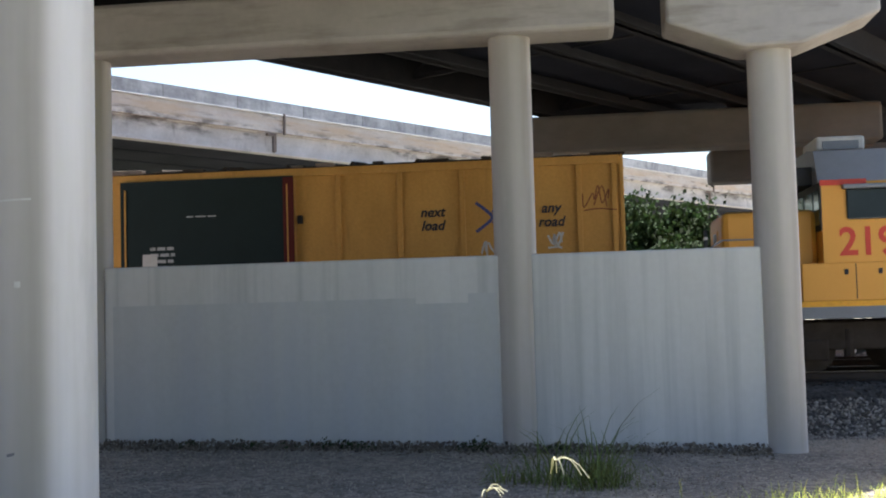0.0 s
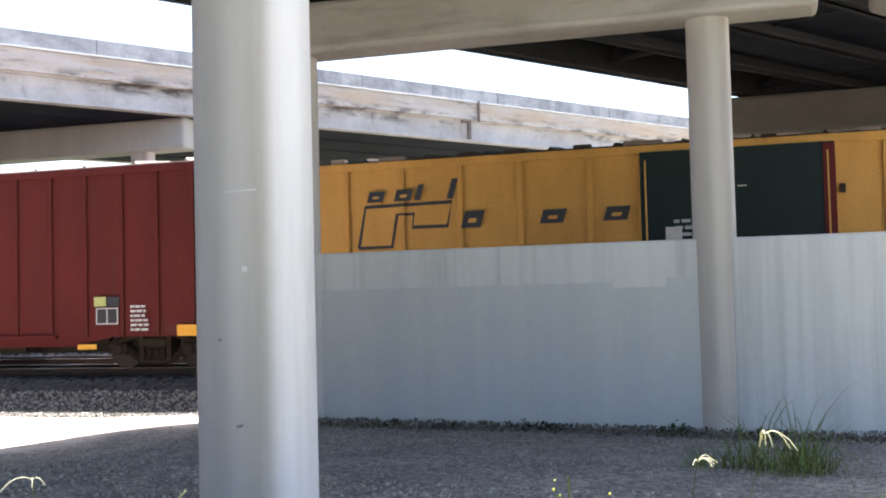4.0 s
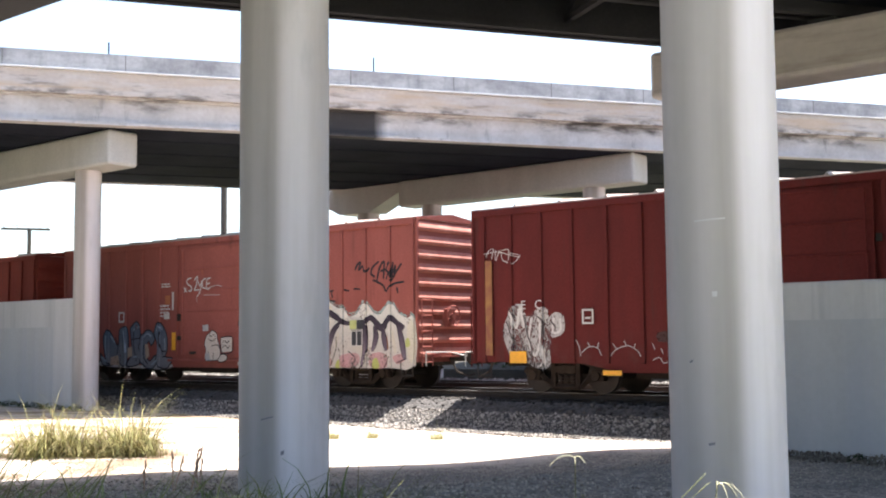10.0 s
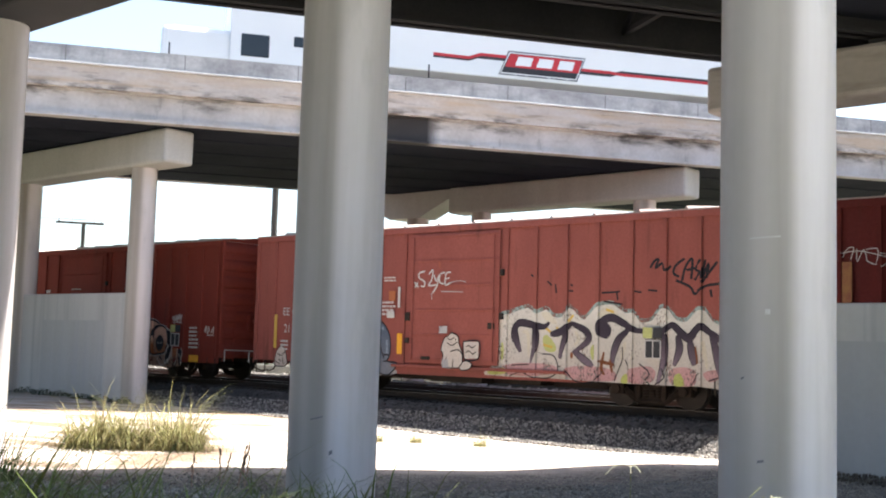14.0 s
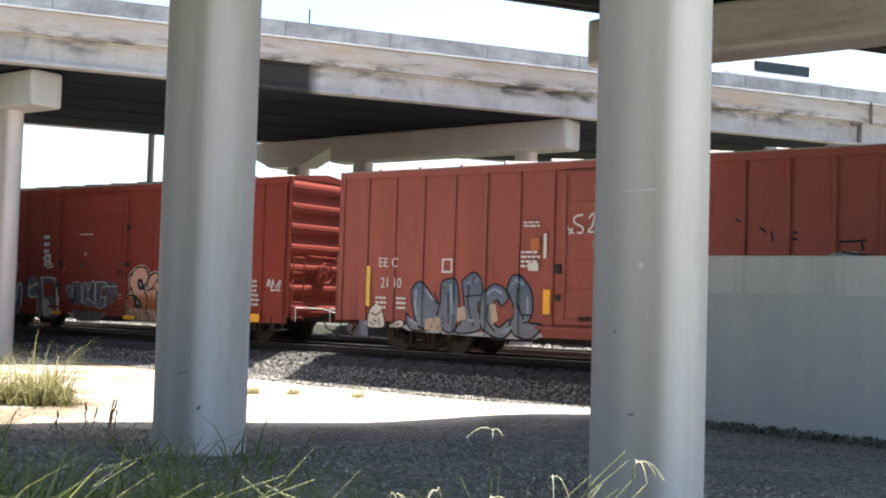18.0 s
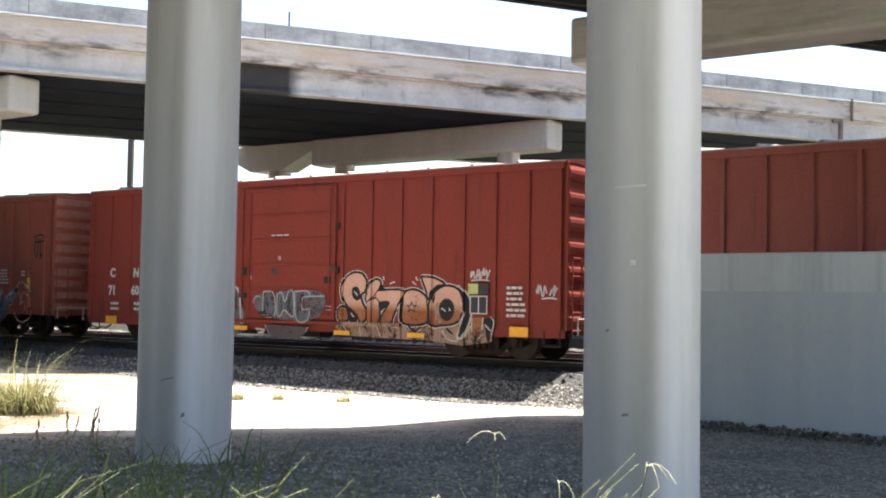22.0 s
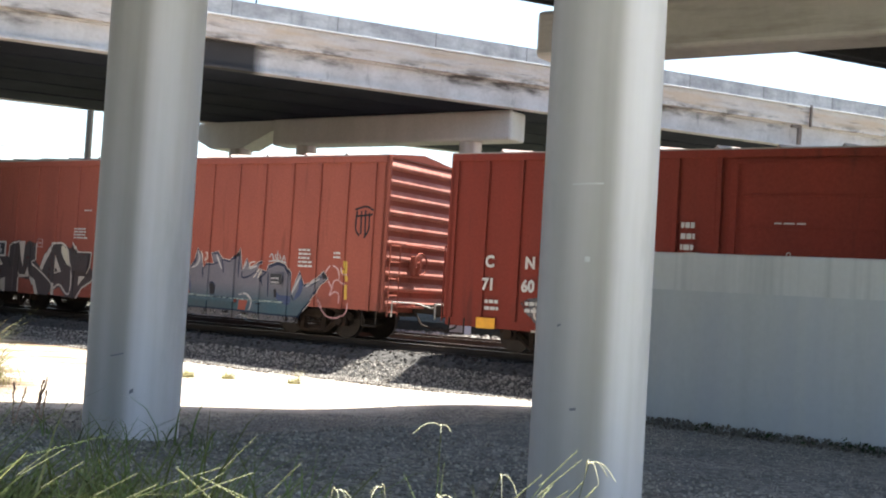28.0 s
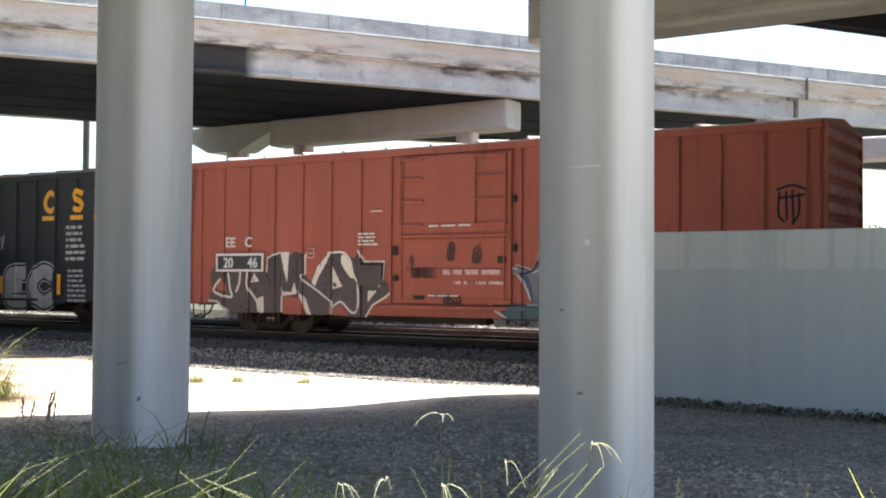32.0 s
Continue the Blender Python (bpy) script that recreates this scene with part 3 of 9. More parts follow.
# ---- decks ----
def deck(name, label, frame_m, x0, x1, y0, y1, z_soffit, girder_h, slab_h, parapet_h, girder_mat, n_girders, fascia_mats, overhang=(0.32, 0.32), fill=0.0):
    d = thing(name, label, "overpass", frame_m, "overpasses", "structure")
    zs = z_soffit + girder_h
    part("deck_slab", boxes((x0, x1, y0, y1, zs, zs + slab_h), bevel=0.02), fascia_mats[0], d)
    # Dark skin stands in for shade; fill thickens it over the girders.
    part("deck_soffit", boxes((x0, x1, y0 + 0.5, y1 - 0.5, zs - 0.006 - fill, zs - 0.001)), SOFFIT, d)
    part("road_surface", boxes((x0, x1, y0 + 0.45, y1 - 0.45, zs + slab_h, zs + slab_h + 0.06)), ASPHALT, d)
    for y in (y0, y1):
        k = 1 if y == y0 else -1
        prof = [(y - 0.05 * k, zs + slab_h), (y + 0.42 * k, zs + slab_h), (y + 0.30 * k, zs + slab_h + parapet_h * 0.4), (y + 0.25 * k, zs + slab_h + parapet_h), (y + 0.03 * k, zs + slab_h + parapet_h), (y + 0.03 * k, zs + slab_h + 0.08), (y - 0.05 * k, zs + slab_h + 0.05)]
        part("parapet", extrude_profile(prof, x0, x1), fascia_mats[1], d)
    for i in range(n_girders):
        y = y0 + overhang[0] + (y1 - y0 - overhang[0] - overhang[1]) * i / (n_girders - 1)
        m = girder_mat if 0 < i < n_girders - 1 else fascia_mats[2]
        part("girder", boxes((x0, x1, y - 0.05, y + 0.05, z_soffit, zs), (x0, x1, y - 0.2, y + 0.2, z_soffit, z_soffit + 0.07), (x0, x1, y - 0.16, y + 0.16, zs - 0.05, zs)), m, d)
    return d


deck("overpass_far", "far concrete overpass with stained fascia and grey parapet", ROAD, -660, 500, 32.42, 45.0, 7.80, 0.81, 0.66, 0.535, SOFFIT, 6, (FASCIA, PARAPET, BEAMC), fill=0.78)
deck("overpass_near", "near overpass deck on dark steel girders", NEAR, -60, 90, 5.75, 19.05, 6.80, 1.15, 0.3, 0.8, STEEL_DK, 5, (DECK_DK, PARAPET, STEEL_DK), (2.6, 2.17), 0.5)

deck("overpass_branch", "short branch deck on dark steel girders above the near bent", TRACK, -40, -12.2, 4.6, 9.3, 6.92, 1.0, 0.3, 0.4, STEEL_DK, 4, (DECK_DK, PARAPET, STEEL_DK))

near = next(o for o in scene.objects if o.name == "overpass_near")
# Added dark sheet: hides the inner near girders as deep shade would.
part("shade_panel", boxes((-60, 90, 8.5, 14.6, 7.03, 7.12)), SOFFIT, near)

# cross bracing between the near girders
for i in range(-6, 9):
    x = i * 6.0 + 1.9
    f = thing("cross_brace", "dark steel cross brace between bridge girders", "girder brace", NEAR @ pose(x, 0, 0), "girder braces", "structure")
    for k in range(4):
        y0, y1 = 8.4 + k * 2.13, 8.4 + (k + 1) * 2.13
        ym = (y0 + y1) / 2
        part("brace_angle", rods(((0, y0, 7.05), (0, ym, 7.8)), r=0.05, seg=4), STEEL_DK, f)
        part("brace_angle", rods(((0, y1, 7.05), (0, ym, 7.8)), r=0.05, seg=4), STEEL_DK, f)
        part("brace_angle", boxes((-0.05, 0.05, y0, y1, 7.0, 7.09)), STEEL_DK, f)

# parapet joints and the pale ledge of the far deck
LEDGE = mat("pale_ledge_concrete", (0.72, 0.70, 0.68), 0.8, mottle=0.4, scale=2, bump=0.05)
ledge = thing("fascia_ledge", "pale concrete ledge at the parapet's foot", "ledge", ROAD @ pose(0, 32.42, 0), kind="structure")
part("ledge_strip", boxes((-120, 140, -0.09, 0.0, 9.265, 9.31), bevel=0.008), LEDGE, ledge)
JOINT = mat("dark_joint_filler", (0.22, 0.21, 0.20), 0.9)
for i in range(-9, 26):
    solid("parapet_joint", boxes((-0.012, 0.012, 0.024, 0.05, 9.34, 9.80)), JOINT, "thin dark joint in the parapet", "joint", ROAD @ pose(i * 3.26 + 0.96, 32.42, 0), "parapet joints", "structure")

# joints and drains on the far fascia
RUST_PIPE = mat("rusty_drain_iron", (0.20, 0.155, 0.13), 0.8, mottle=0.6, scale=3.0, dark=(0.11, 0.08, 0.065))
for x in (29.2, -10.2, 64.2):
    j = thing("expansion_joint", "rusty steel joint plate and drain pipe on the fascia", "bridge joint", ROAD @ pose(x, 32.32, 0), "bridge joints")
    part("joint_plate", boxes((-0.03, 0.03, -0.03, 0.06, 8.55, 9.35)), RUST_PIPE, j)
    part("drain_pipe", boxes((-0.55, -0.42, 0.0, 0.12, 7.85, 8.55), (-0.85, -0.42, 0.0, 0.12, 8.45, 8.55)), RUST_PIPE, j)


# ---- plants, stones, distance ----
GRASS = island_mat("grass_blades", (0.125, 0.15, 0.052), 0.8, hue=0.05, translucent=0.35)
GRASS_OLIVE = island_mat("olive_grass_blades", (0.175, 0.17, 0.075), 0.9, hue=0.06, translucent=0.35)
GRASS_DRY = island_mat("dry_grass_blades", (0.29, 0.26, 0.12), 0.6, hue=0.05, translucent=0.35)
FRESH = island_mat("fresh_grass_blades", (0.165, 0.195, 0.06), 0.9, hue=0.06, translucent=0.4)
LAWN = island_mat("lawn_blades", (0.50, 0.53, 0.13), 0.6, hue=0.05, translucent=0.35)
STRAW = island_mat("seed_head_straw", (0.60, 0.57, 0.42), 0.4, translucent=0.3)
LEAF = island_mat("tree_leaves", (0.03, 0.05, 0.017), 0.8, hue=0.04, translucent=0.25)
BARK = mat("bark", (0.12, 0.09, 0.07), 0.9)
FLOWER = mat("yellow_flower", (0.8, 0.6, 0.05), 0.7, bump=0)
PEBBLE = island_mat("gravel_pebbles", (0.31, 0.27, 0.225), 1.1)
SP_POST = mat("grey_joint_paint", (0.45, 0.45, 0.45), 0.8, bump=0)
POLE = mat("pole_wood", (0.10, 0.085, 0.07), 0.9)


def blade(verts, faces, x, y, z, h, az, lean, w, rng, segs=4):
    """One bent grass blade, a tapering strip."""
    dx, dy = math.cos(az), math.sin(az)
    n0 = len(verts)
    px, pz = 0.0, 0.0
    ang = lean * 0.25
    step = h / segs
    for i in range(segs + 1):
        k = i / segs
        ww = w * (1 - k * 0.92) * 0.5
        verts.append((x + dx * px - dy * ww, y + dy * px + dx * ww, z + pz))
        verts.append((x + dx * px + dy * ww, y + dy * px - dx * ww, z + pz))
        px += math.sin(ang) * step
        pz += math.cos(ang) * step
        ang += lean * 0.42
    for i in range(segs):
        a = n0 + i * 2
        faces.append((a, a + 1, a + 3, a + 2))


def flat_mesh(name, verts, faces, material):
    me = bpy.data.meshes.new(name)
    me.from_pydata(verts, [], faces)
    me.materials.append(material)
    return me


def tuft(name, n, spread, height, seed, material, lean=0.9, w=0.018):
    rng = random.Random(seed)
    v, f = [], []
    for _ in range(n):
        r, a = spread * math.sqrt(rng.random()), rng.uniform(0, 2 * math.pi)
        blade(v, f, r * math.cos(a), r * math.sin(a), -0.03, height * rng.uniform(0.45, 1.15), a + rng.uniform(-1.2, 1.2), lean * rng.uniform(0.3, 1.5), w * rng.uniform(0.6, 1.3), rng)
    return flat_mesh(name, v, f, material)


def on_ground(x, y):
    return pose(x, y, ground_z(x, y))


def grass_tuft(x, y, mesh, label, turn=0.0, size=1.0, group="grass tufts"):
    ob = new("grass_tuft", mesh)
    ob.matrix_basis = on_ground(x, y) @ pose(0, 0, 0, 0, 0, turn) @ Matrix.Scale(size, 4)
    return tagged(ob, label, "grass", group)


SUNNY = [tuft("grass_tuft", 260, 0.34, 1.3, 10 + i, (GRASS_DRY, GRASS_OLIVE, GRASS_DRY)[i], 2.0, 0.02) for i in range(3)]
for i, (x, y, k) in enumerate(((-7.5, 19.7, 1.05), (-7.25, 19.9, 1.1), (-7.0, 19.8, 1.0), (-6.3, 19.95, 1.1), (-6.1, 20.1, 1.15), (-5.95, 19.95, 0.95), (-7.7, 19.6, 0.9))):
    grass_tuft(x, y, SUNNY[i % 3], "sunlit yellow-green grass tuft on pale dirt", i * 67, k)
SHADE = [tuft("grass_tuft", 200, 0.4, 0.85, 30 + i, GRASS, 1.1, 0.017) for i in range(4)]
rng = random.Random(5)
LONG = [tuft("grass_tuft", 120, 0.5, 1.35, 130 + i, (GRASS, FRESH, GRASS_OLIVE, GRASS)[i], 2.3, 0.024) for i in range(4)]


def at_az(az, d):
    return -math.sin(radians(az)) * d, math.cos(radians(az)) * d


for i in range(104):
    az = rng.uniform(3.5, 29)
    x, y = at_az(az, rng.uniform(4.4, 6.6))
    grass_tuft(x, y, LONG[i % 4], "long arching green grass in the shade of the deck", rng.uniform(0, 360), rng.uniform(0.6, 0.86) * (1.15 if az > 18 else 0.97), "foreground grass tufts")
for i in range(18):
    x, y = at_az(rng.uniform(26, 31), rng.uniform(6.3, 7.6))
    grass_tuft(x, y, LONG[(0, 3, 1)[i % 3]], "tall dark clump of arching grass in the shade", rng.uniform(0, 360), rng.uniform(0.8, 1.05), "foreground grass tufts")
THIN = [tuft("grass_tuft", 26, 0.3, 1.0, 160 + i, GRASS, 0.9, 0.012) for i in range(3)]
for i in range(16):
    x, y = at_az(rng.uniform(-12, 4), rng.uniform(4.0, 5.6))
    grass_tuft(x, y, THIN[i % 3], "sparse thin green grass in the shade", rng.uniform(0, 360), rng.uniform(0.6, 0.95), "thin grass tufts")
FEW = [tuft("grass_tuft", 15, 0.42, 0.85, 180 + i, GRASS, 2.2, 0.024) for i in range(3)]
for i, (x, y, k) in enumerate(((-2.55, 10.75, 0.85), (-1.55, 10.6, 0.9), (-2.05, 10.4, 0.75), (-1.15, 10.9, 0.7), (-6.6, 11.6, 1.5), (-6.1, 12.2, 1.2), (-6.9, 10.6, 1.6))):
    grass_tuft(x, y, FEW[i % 3] if i < 4 else SHADE[i % 4], "curling green grass at the foot of a concrete column", i * 50, k)
CLUMP = [tuft("grass_tuft", 46, 0.34, 1.25, 190 + i, (GRASS, FRESH)[i], 2.2, 0.022) for i in range(2)]
for i, (x, y, k) in enumerate(((8.0, 11.0, 0.95), (8.35, 10.85, 1.0), (8.6, 10.9, 0.85), (7.6, 11.2, 0.6), (8.45, 10.4, 0.75), (8.1, 10.3, 0.7))):
    grass_tuft(x, y, CLUMP[i % 2], "tall thin green weeds in the gravel before the crash wall", i * 80, k)


def weed_bush(x, y, r, h, seed):
    rg = random.Random(seed)
    v, f = [], []
    for _ in range(int(230 * r / 0.3)):
        a, q = rg.uniform(0, 6.28), r * math.sqrt(rg.random())
        px, py, pz = q * math.cos(a) * 1.6, q * math.sin(a), rg.uniform(0, h) * (1 - q / r * 0.6)
        s = rg.uniform(0.015, 0.04)
        n = Vector((rg.gauss(0, 1), rg.gauss(0, 1), rg.gauss(0.6, 1))).normalized()
        t = n.orthogonal().normalized() * s
        b = n.cross(t)
        c = Vector((px, py, pz))
        k = len(v)
        v += [tuple(c - t), tuple(c - b * 0.5), tuple(c + t), tuple(c + b * 0.5)]
        f.append((k, k + 1, k + 2, k + 3))
    ob = new("weed", flat_mesh("weed", v, f, LEAF))
    ob.matrix_basis = on_ground(x, y) @ pose(0, 0, 0, 0, 0, -37.8)
    return tagged(ob, "low dark green weed growing at the wall's foot", "weed", "wall weeds", "stuff")


for i in range(9):
    s = (-6.0, -5.2, -4.95, -4.5, -3.9, -3.6, -3.3, -1.6, -0.4)[i]
    if s < -0.2:
        p = TRACK @ Vector((s, WALL_Y - 0.42 - rng.uniform(0, 0.15), 0))
        weed_bush(p.x, p.y, rng.uniform(0.10, 0.22), rng.uniform(0.10, 0.26), 60 + i)
for i in range(6):
    p = TRACK @ Vector((-28.9 - i * 1.1, WALL_Y + 0.74, 0))
    weed_bush(p.x, p.y, 0.3, 0.25, 90 + i)


def seed_stalk(x, y, top_z, turn, lean, fingers, droop, seed):
    """A thin stalk whose top, at x, y and top_z, carries a fan of seed spikes."""
    rg = random.Random(seed)
    az = radians(turn)
    dx, dy = math.cos(az), math.sin(az)
    bx, by = x - dx * lean, y - dy * lean
    st = thing("seed_stalk", "thin green grass stalk with a fan of pale seed spikes", "grass stalk", on_ground(bx, by), "seed stalks")
    h = top_z - ground_z(bx, by)
    pts = [Vector((dx * lean * k * k, dy * lean * k * k, h * (k + 0.12 * k * (1 - k)))) for k in [i / 8 for i in range(9)]]
    pts[0].z = -0.02
    part("stem", rods(*zip(pts, pts[1:]), r=0.0013, seg=5), GRASS, st)
    top = pts[-1]
    for j in range(fingers):
        a = az + (j - (fingers - 1) / 2) * 2.6 / max(fingers - 1, 1) * (1 if fingers > 1 else 0) + rg.uniform(-0.6, 0.6)
        L = rg.uniform(0.055, 0.125)
        out = rg.uniform(0.55, 1.0)
        q = [top + Vector((math.cos(a) * L * u * out, math.sin(a) * L * u * out, L * (0.55 * u - 0.75 * droop * u * u))) for u in (0, 0.25, 0.5, 0.75, 1.0)]
        bm = bmesh.new()
        for i, (p0, p1) in enumerate(zip(q, q[1:])):
            cyl(bm, p0, p1, 0.0013 if i else 0.0009, 0.0011, seg=5)
        part("seed_spike", bm, STRAW, st)


def rye_stalk(x, y, top_z, turn, lean, seed):
    """An upright stalk with small seeds set to both sides of its top."""
    rg = random.Random(seed)
    az = radians(turn)
    dx, dy = math.cos(az), math.sin(az)
    bx, by = x - dx * lean, y - dy * lean
    st = thing("rye_stalk", "upright straw-coloured grass spike", "grass stalk", on_ground(bx, by), "rye stalks")
    h = top_z - ground_z(bx, by)
    pts = [Vector((dx * lean * k ** 2.4, dy * lean * k ** 2.4, h * (k + 0.42 * k * (1 - k)))) for k in [i / 10 for i in range(11)]]
    pts[0].z = -0.02
    part("stem", rods(*zip(pts, pts[1:]), r=0.0013, seg=5), STALK, st)
    bm = bmesh.new()
    d = (pts[-1] - pts[-2]).normalized()
    side = Vector((-dy, dx, 0)) if seed % 2 else Vector((dx, dy, 0))
    for j in range(15):
        p0 = pts[-1] - d * 0.011 * j
        cyl(bm, p0, p0 + d * 0.014 + side * 0.0045 * (1 if j % 2 else -1), 0.0016, 0.0007, seg=4)
    part("seed_head", bm, RYE, st)


RYE = island_mat("rye_seed_straw", (0.33, 0.32, 0.19), 0.4, translucent=0.2)
STALK = island_mat("green_stalk", (0.15, 0.18, 0.07), 0.3, translucent=0.2)
for i, row in enumerate((
        (2.08, 3.03, 1.27, -30, 0.10, 5, 0.8), (2.23, 2.92, 1.35, 10, 0.22, 6, 1.3), (2.80, 2.86, 1.18, -40, 0.05, 5, 1.0), (2.52, 3.08, 1.09, 20, 0.16, 5, 1.6), (2.62, 3.05, 1.02, 30, 0.12, 4, 1.6),
        (2.83, 3.08, 1.15, 10, 0.14, 6, 1.4), (2.95, 3.1, 1.12, 40, 0.12, 5, 1.5), (1.95, 3.1, 1.10, 20, 0.10, 4, 1.5), (1.98, 3.15, 1.0, 60, 0.08, 5, 1.4), (2.15, 3.0, 1.08, 0, 0.08, 1, 1.0),
        (0.30, 3.62, 1.28, -90, 0.05, 3, 1.1), (0.72, 3.36, 1.22, 0, 0.12, 5, 1.4), (0.27, 3.33, 1.11, 0, 0.06, 4, 1.8), (0.48, 3.5, 1.15, 10, 0.2, 3, 1.9), (-0.02, 3.7, 1.05, 0, 0.1, 4, 1.7), (0.12, 3.6, 1.08, 180, 0.1, 3, 1.2))):
    seed_stalk(*row, 200 + i)
for i, row in enumerate((
        (0.58, 3.39, 1.17, 20, 0.38), (0.61, 3.38, 1.14, 40, 0.38), (0.68, 3.37, 1.25, 20, 0.38), (0.685, 3.36, 1.22, 10, 0.38), (0.70, 3.36, 1.16, 30, 0.38), (0.74, 3.35, 1.15, 30, 0.38), (0.66, 3.38, 1.13, 0, 0.38), (0.80, 3.34, 1.07, 40, 0.16),
        (0.93, 3.2, 1.14, 0, 0.04), (1.02, 3.2, 1.06, 0, 0.02), (3.05, 2.9, 1.2, 0, 0.02), (2.7, 2.95, 1.24, 60, 0.04), (1.35, 3.3, 1.10, 30, 0.04), (-0.32, 4.23, 1.13, 10, 0.25), (-0.15, 4.1, 1.06, 10, 0.25), (-0.87, 3.95, 1.06, 0, 0.35), (-0.7, 4.0, 1.02, 0, 0.4), (-1.0, 4.1, 1.08, 0, 0.3))):
    rye_stalk(*row, 240 + i)
rgs = random.Random(31)
for i in range(10):
    x, y = at_az(rgs.uniform(3, 17), rgs.uniform(3.5, 4.3))
    rye_stalk(x, y, rgs.uniform(0.98, 1.13), rgs.choice((0, 15, 170, 190)), rgs.uniform(0.3, 0.75), 280 + i)


def flower_weed(x, y, h, seed):
    rg = random.Random(seed)
    st = thing("flowering_weed", "small weed with yellow-green flower heads", "weed", on_ground(x, y), "flowering weeds")
    bm, fl = bmesh.new(), bmesh.new()
    lv, lf = [], []
    for _ in range(40):
        blade(lv, lf, rg.gauss(0, 0.03), rg.gauss(0, 0.03), h * rg.uniform(0.2, 0.85), rg.uniform(0.06, 0.14), rg.uniform(0, 6.28), rg.uniform(0.4, 1.2), 0.012, rg, 3)
    lo = new("leaves", flat_mesh("leaves", lv, lf, LAWN))
    lo.parent = st
    for j in range(7):
        a = rg.uniform(0, 6.28)
        top = Vector((math.cos(a) * 0.1 * rg.random(), math.sin(a) * 0.1, h * rg.uniform(0.75, 1)))
        cyl(bm, (0, 0, 0), top, 0.003, seg=5)
        for i in range(9):
            p = top * rg.uniform(0.75, 1.03) + Vector((rg.gauss(0, 0.02), rg.gauss(0, 0.02), 0))
            bmesh.ops.create_icosphere(fl, subdivisions=1, radius=rg.uniform(0.0025, 0.005), matrix=Matrix.Translation(p))
    part("stem", bm, GRASS, st)
    part("flower_head", fl, FLOWER if seed == 305 else LAWN, st)


for i, (x, y, h) in enumerate(((1.80, 3.2, 1.15), (1.74, 3.25, 1.05), (1.90, 3.18, 1.1), (2.27, 2.94, 1.0), (2.32, 2.95, 0.95), (-0.18, 3.43, 0.94), (1.84, 3.15, 0.95))):
    flower_weed(x, y, h, 300 + i)

# leafy weeds at the edge of the sun
WEEDY = [tuft("weed_clump", 90, 0.15, 1.05, 320 + i, LAWN, 1.1, 0.026) for i in range(2)]
for i, (x, y, k) in enumerate(((1.78, 3.22, 0.98), (1.90, 3.16, 1.0), (1.70, 3.25, 0.92), (2.30, 2.95, 0.95), (2.46, 2.98, 0.98), (2.62, 3.0, 0.95))):
    w = new("weed_clump", WEEDY[i % 2])
    w.matrix_basis = on_ground(x, y) @ pose(0, 0, 0, 0, 0, i * 75) @ Matrix.Scale(k, 4)
    tagged(w, "leafy yellow-green weeds at the edge of the sunlight", "weed", "sunlit weeds")

# sunlit lawn past the ramp's shadow
rg = random.Random(77)
v, f = [], []
inv_near = NEAR.inverted()
while len(f) < 4 * 24000:
    x, y = rg.uniform(2.0, 13), rg.uniform(-1.0, 8.0)
    q = inv_near @ Vector((x, y, 0))
    if q.y < 4.9 + 0.25 * noise.noise((x, y, 3)) and math.hypot(x, y) > 3.0:
        blade(v, f, x, y, ground_z(x, y) - 0.02, rg.uniform(0.15, 0.38), rg.uniform(0, 6.28), rg.uniform(0.2, 1.2), rg.uniform(0.006, 0.012) * (1 + 0.05 * math.hypot(x, y)), rg)
ob = new("lawn_grass", flat_mesh("lawn_grass", v, f, LAWN))
tagged(ob, "bright sunlit yellow-green grass", "grass", kind="stuff")


def stones(name, n, place, size, material, label, seed):
    rg = random.Random(seed)
    v, f = [], []
    for _ in range(n):
        c, k = place(rg)
        s = size * (0.35 + 1.3 * rg.random() ** 2) * k
        q = Euler((rg.uniform(0, 6.28), rg.uniform(0, 6.28), rg.uniform(0, 6.28))).to_matrix()
        b = len(v)
        for d in ((1, 0, 0), (-1, 0, 0), (0, 1, 0), (0, -1, 0), (0, 0, 1), (0, 0, -1)):
            v.append(tuple(Vector(c) + q @ (Vector(d) * s * rg.uniform(0.6, 1.2))))
        for t in ((0, 2, 4), (2, 1, 4), (1, 3, 4), (3, 0, 4), (2, 0, 5), (1, 2, 5), (3, 1, 5), (0, 3, 5)):
            f.append(tuple(b + i for i in t))
    ob = new(name, flat_mesh(name, v, f, material))
    return tagged(ob, label, "gravel", kind="stuff")


def bed_place(rg):
    s, d = rg.uniform(-46, 14), rg.uniform(-3.9, -2.2)
    z = RAIL_Z - 0.2 + min(0, d + 1.75) * 0.4545
    p = TRACK @ Vector((s, TRACK_Y + d, 0))
    return (p.x, p.y, max(z, ground_z(p.x, p.y)) + rg.uniform(-0.01, 0.02)), 1.0


def far_bed_place(rg):
    s, d = rg.uniform(-46, 14), rg.uniform(1.3, 6.0)
    z = RAIL_Z - 0.2 - 0.4545 * max(0, min(d - 1.75, 2.55 - d))
    p = TRACK @ Vector((s, TRACK_Y + d, 0))
    return (p.x, p.y, max(z, ground_z(p.x, p.y)) + rg.uniform(-0.01, 0.02)), 1.0


def heap_place(rg):
    s, d = rg.uniform(-46, 14), rg.uniform(5.25, 6.6)
    p = TRACK @ Vector((s, TRACK_Y + d, 0))
    return (p.x, p.y, RAIL_Z - 0.2 + (0.19 + 0.05 * noise.noise((s * 0.9, d, 2))) * rg.random() ** 0.4), 1.0


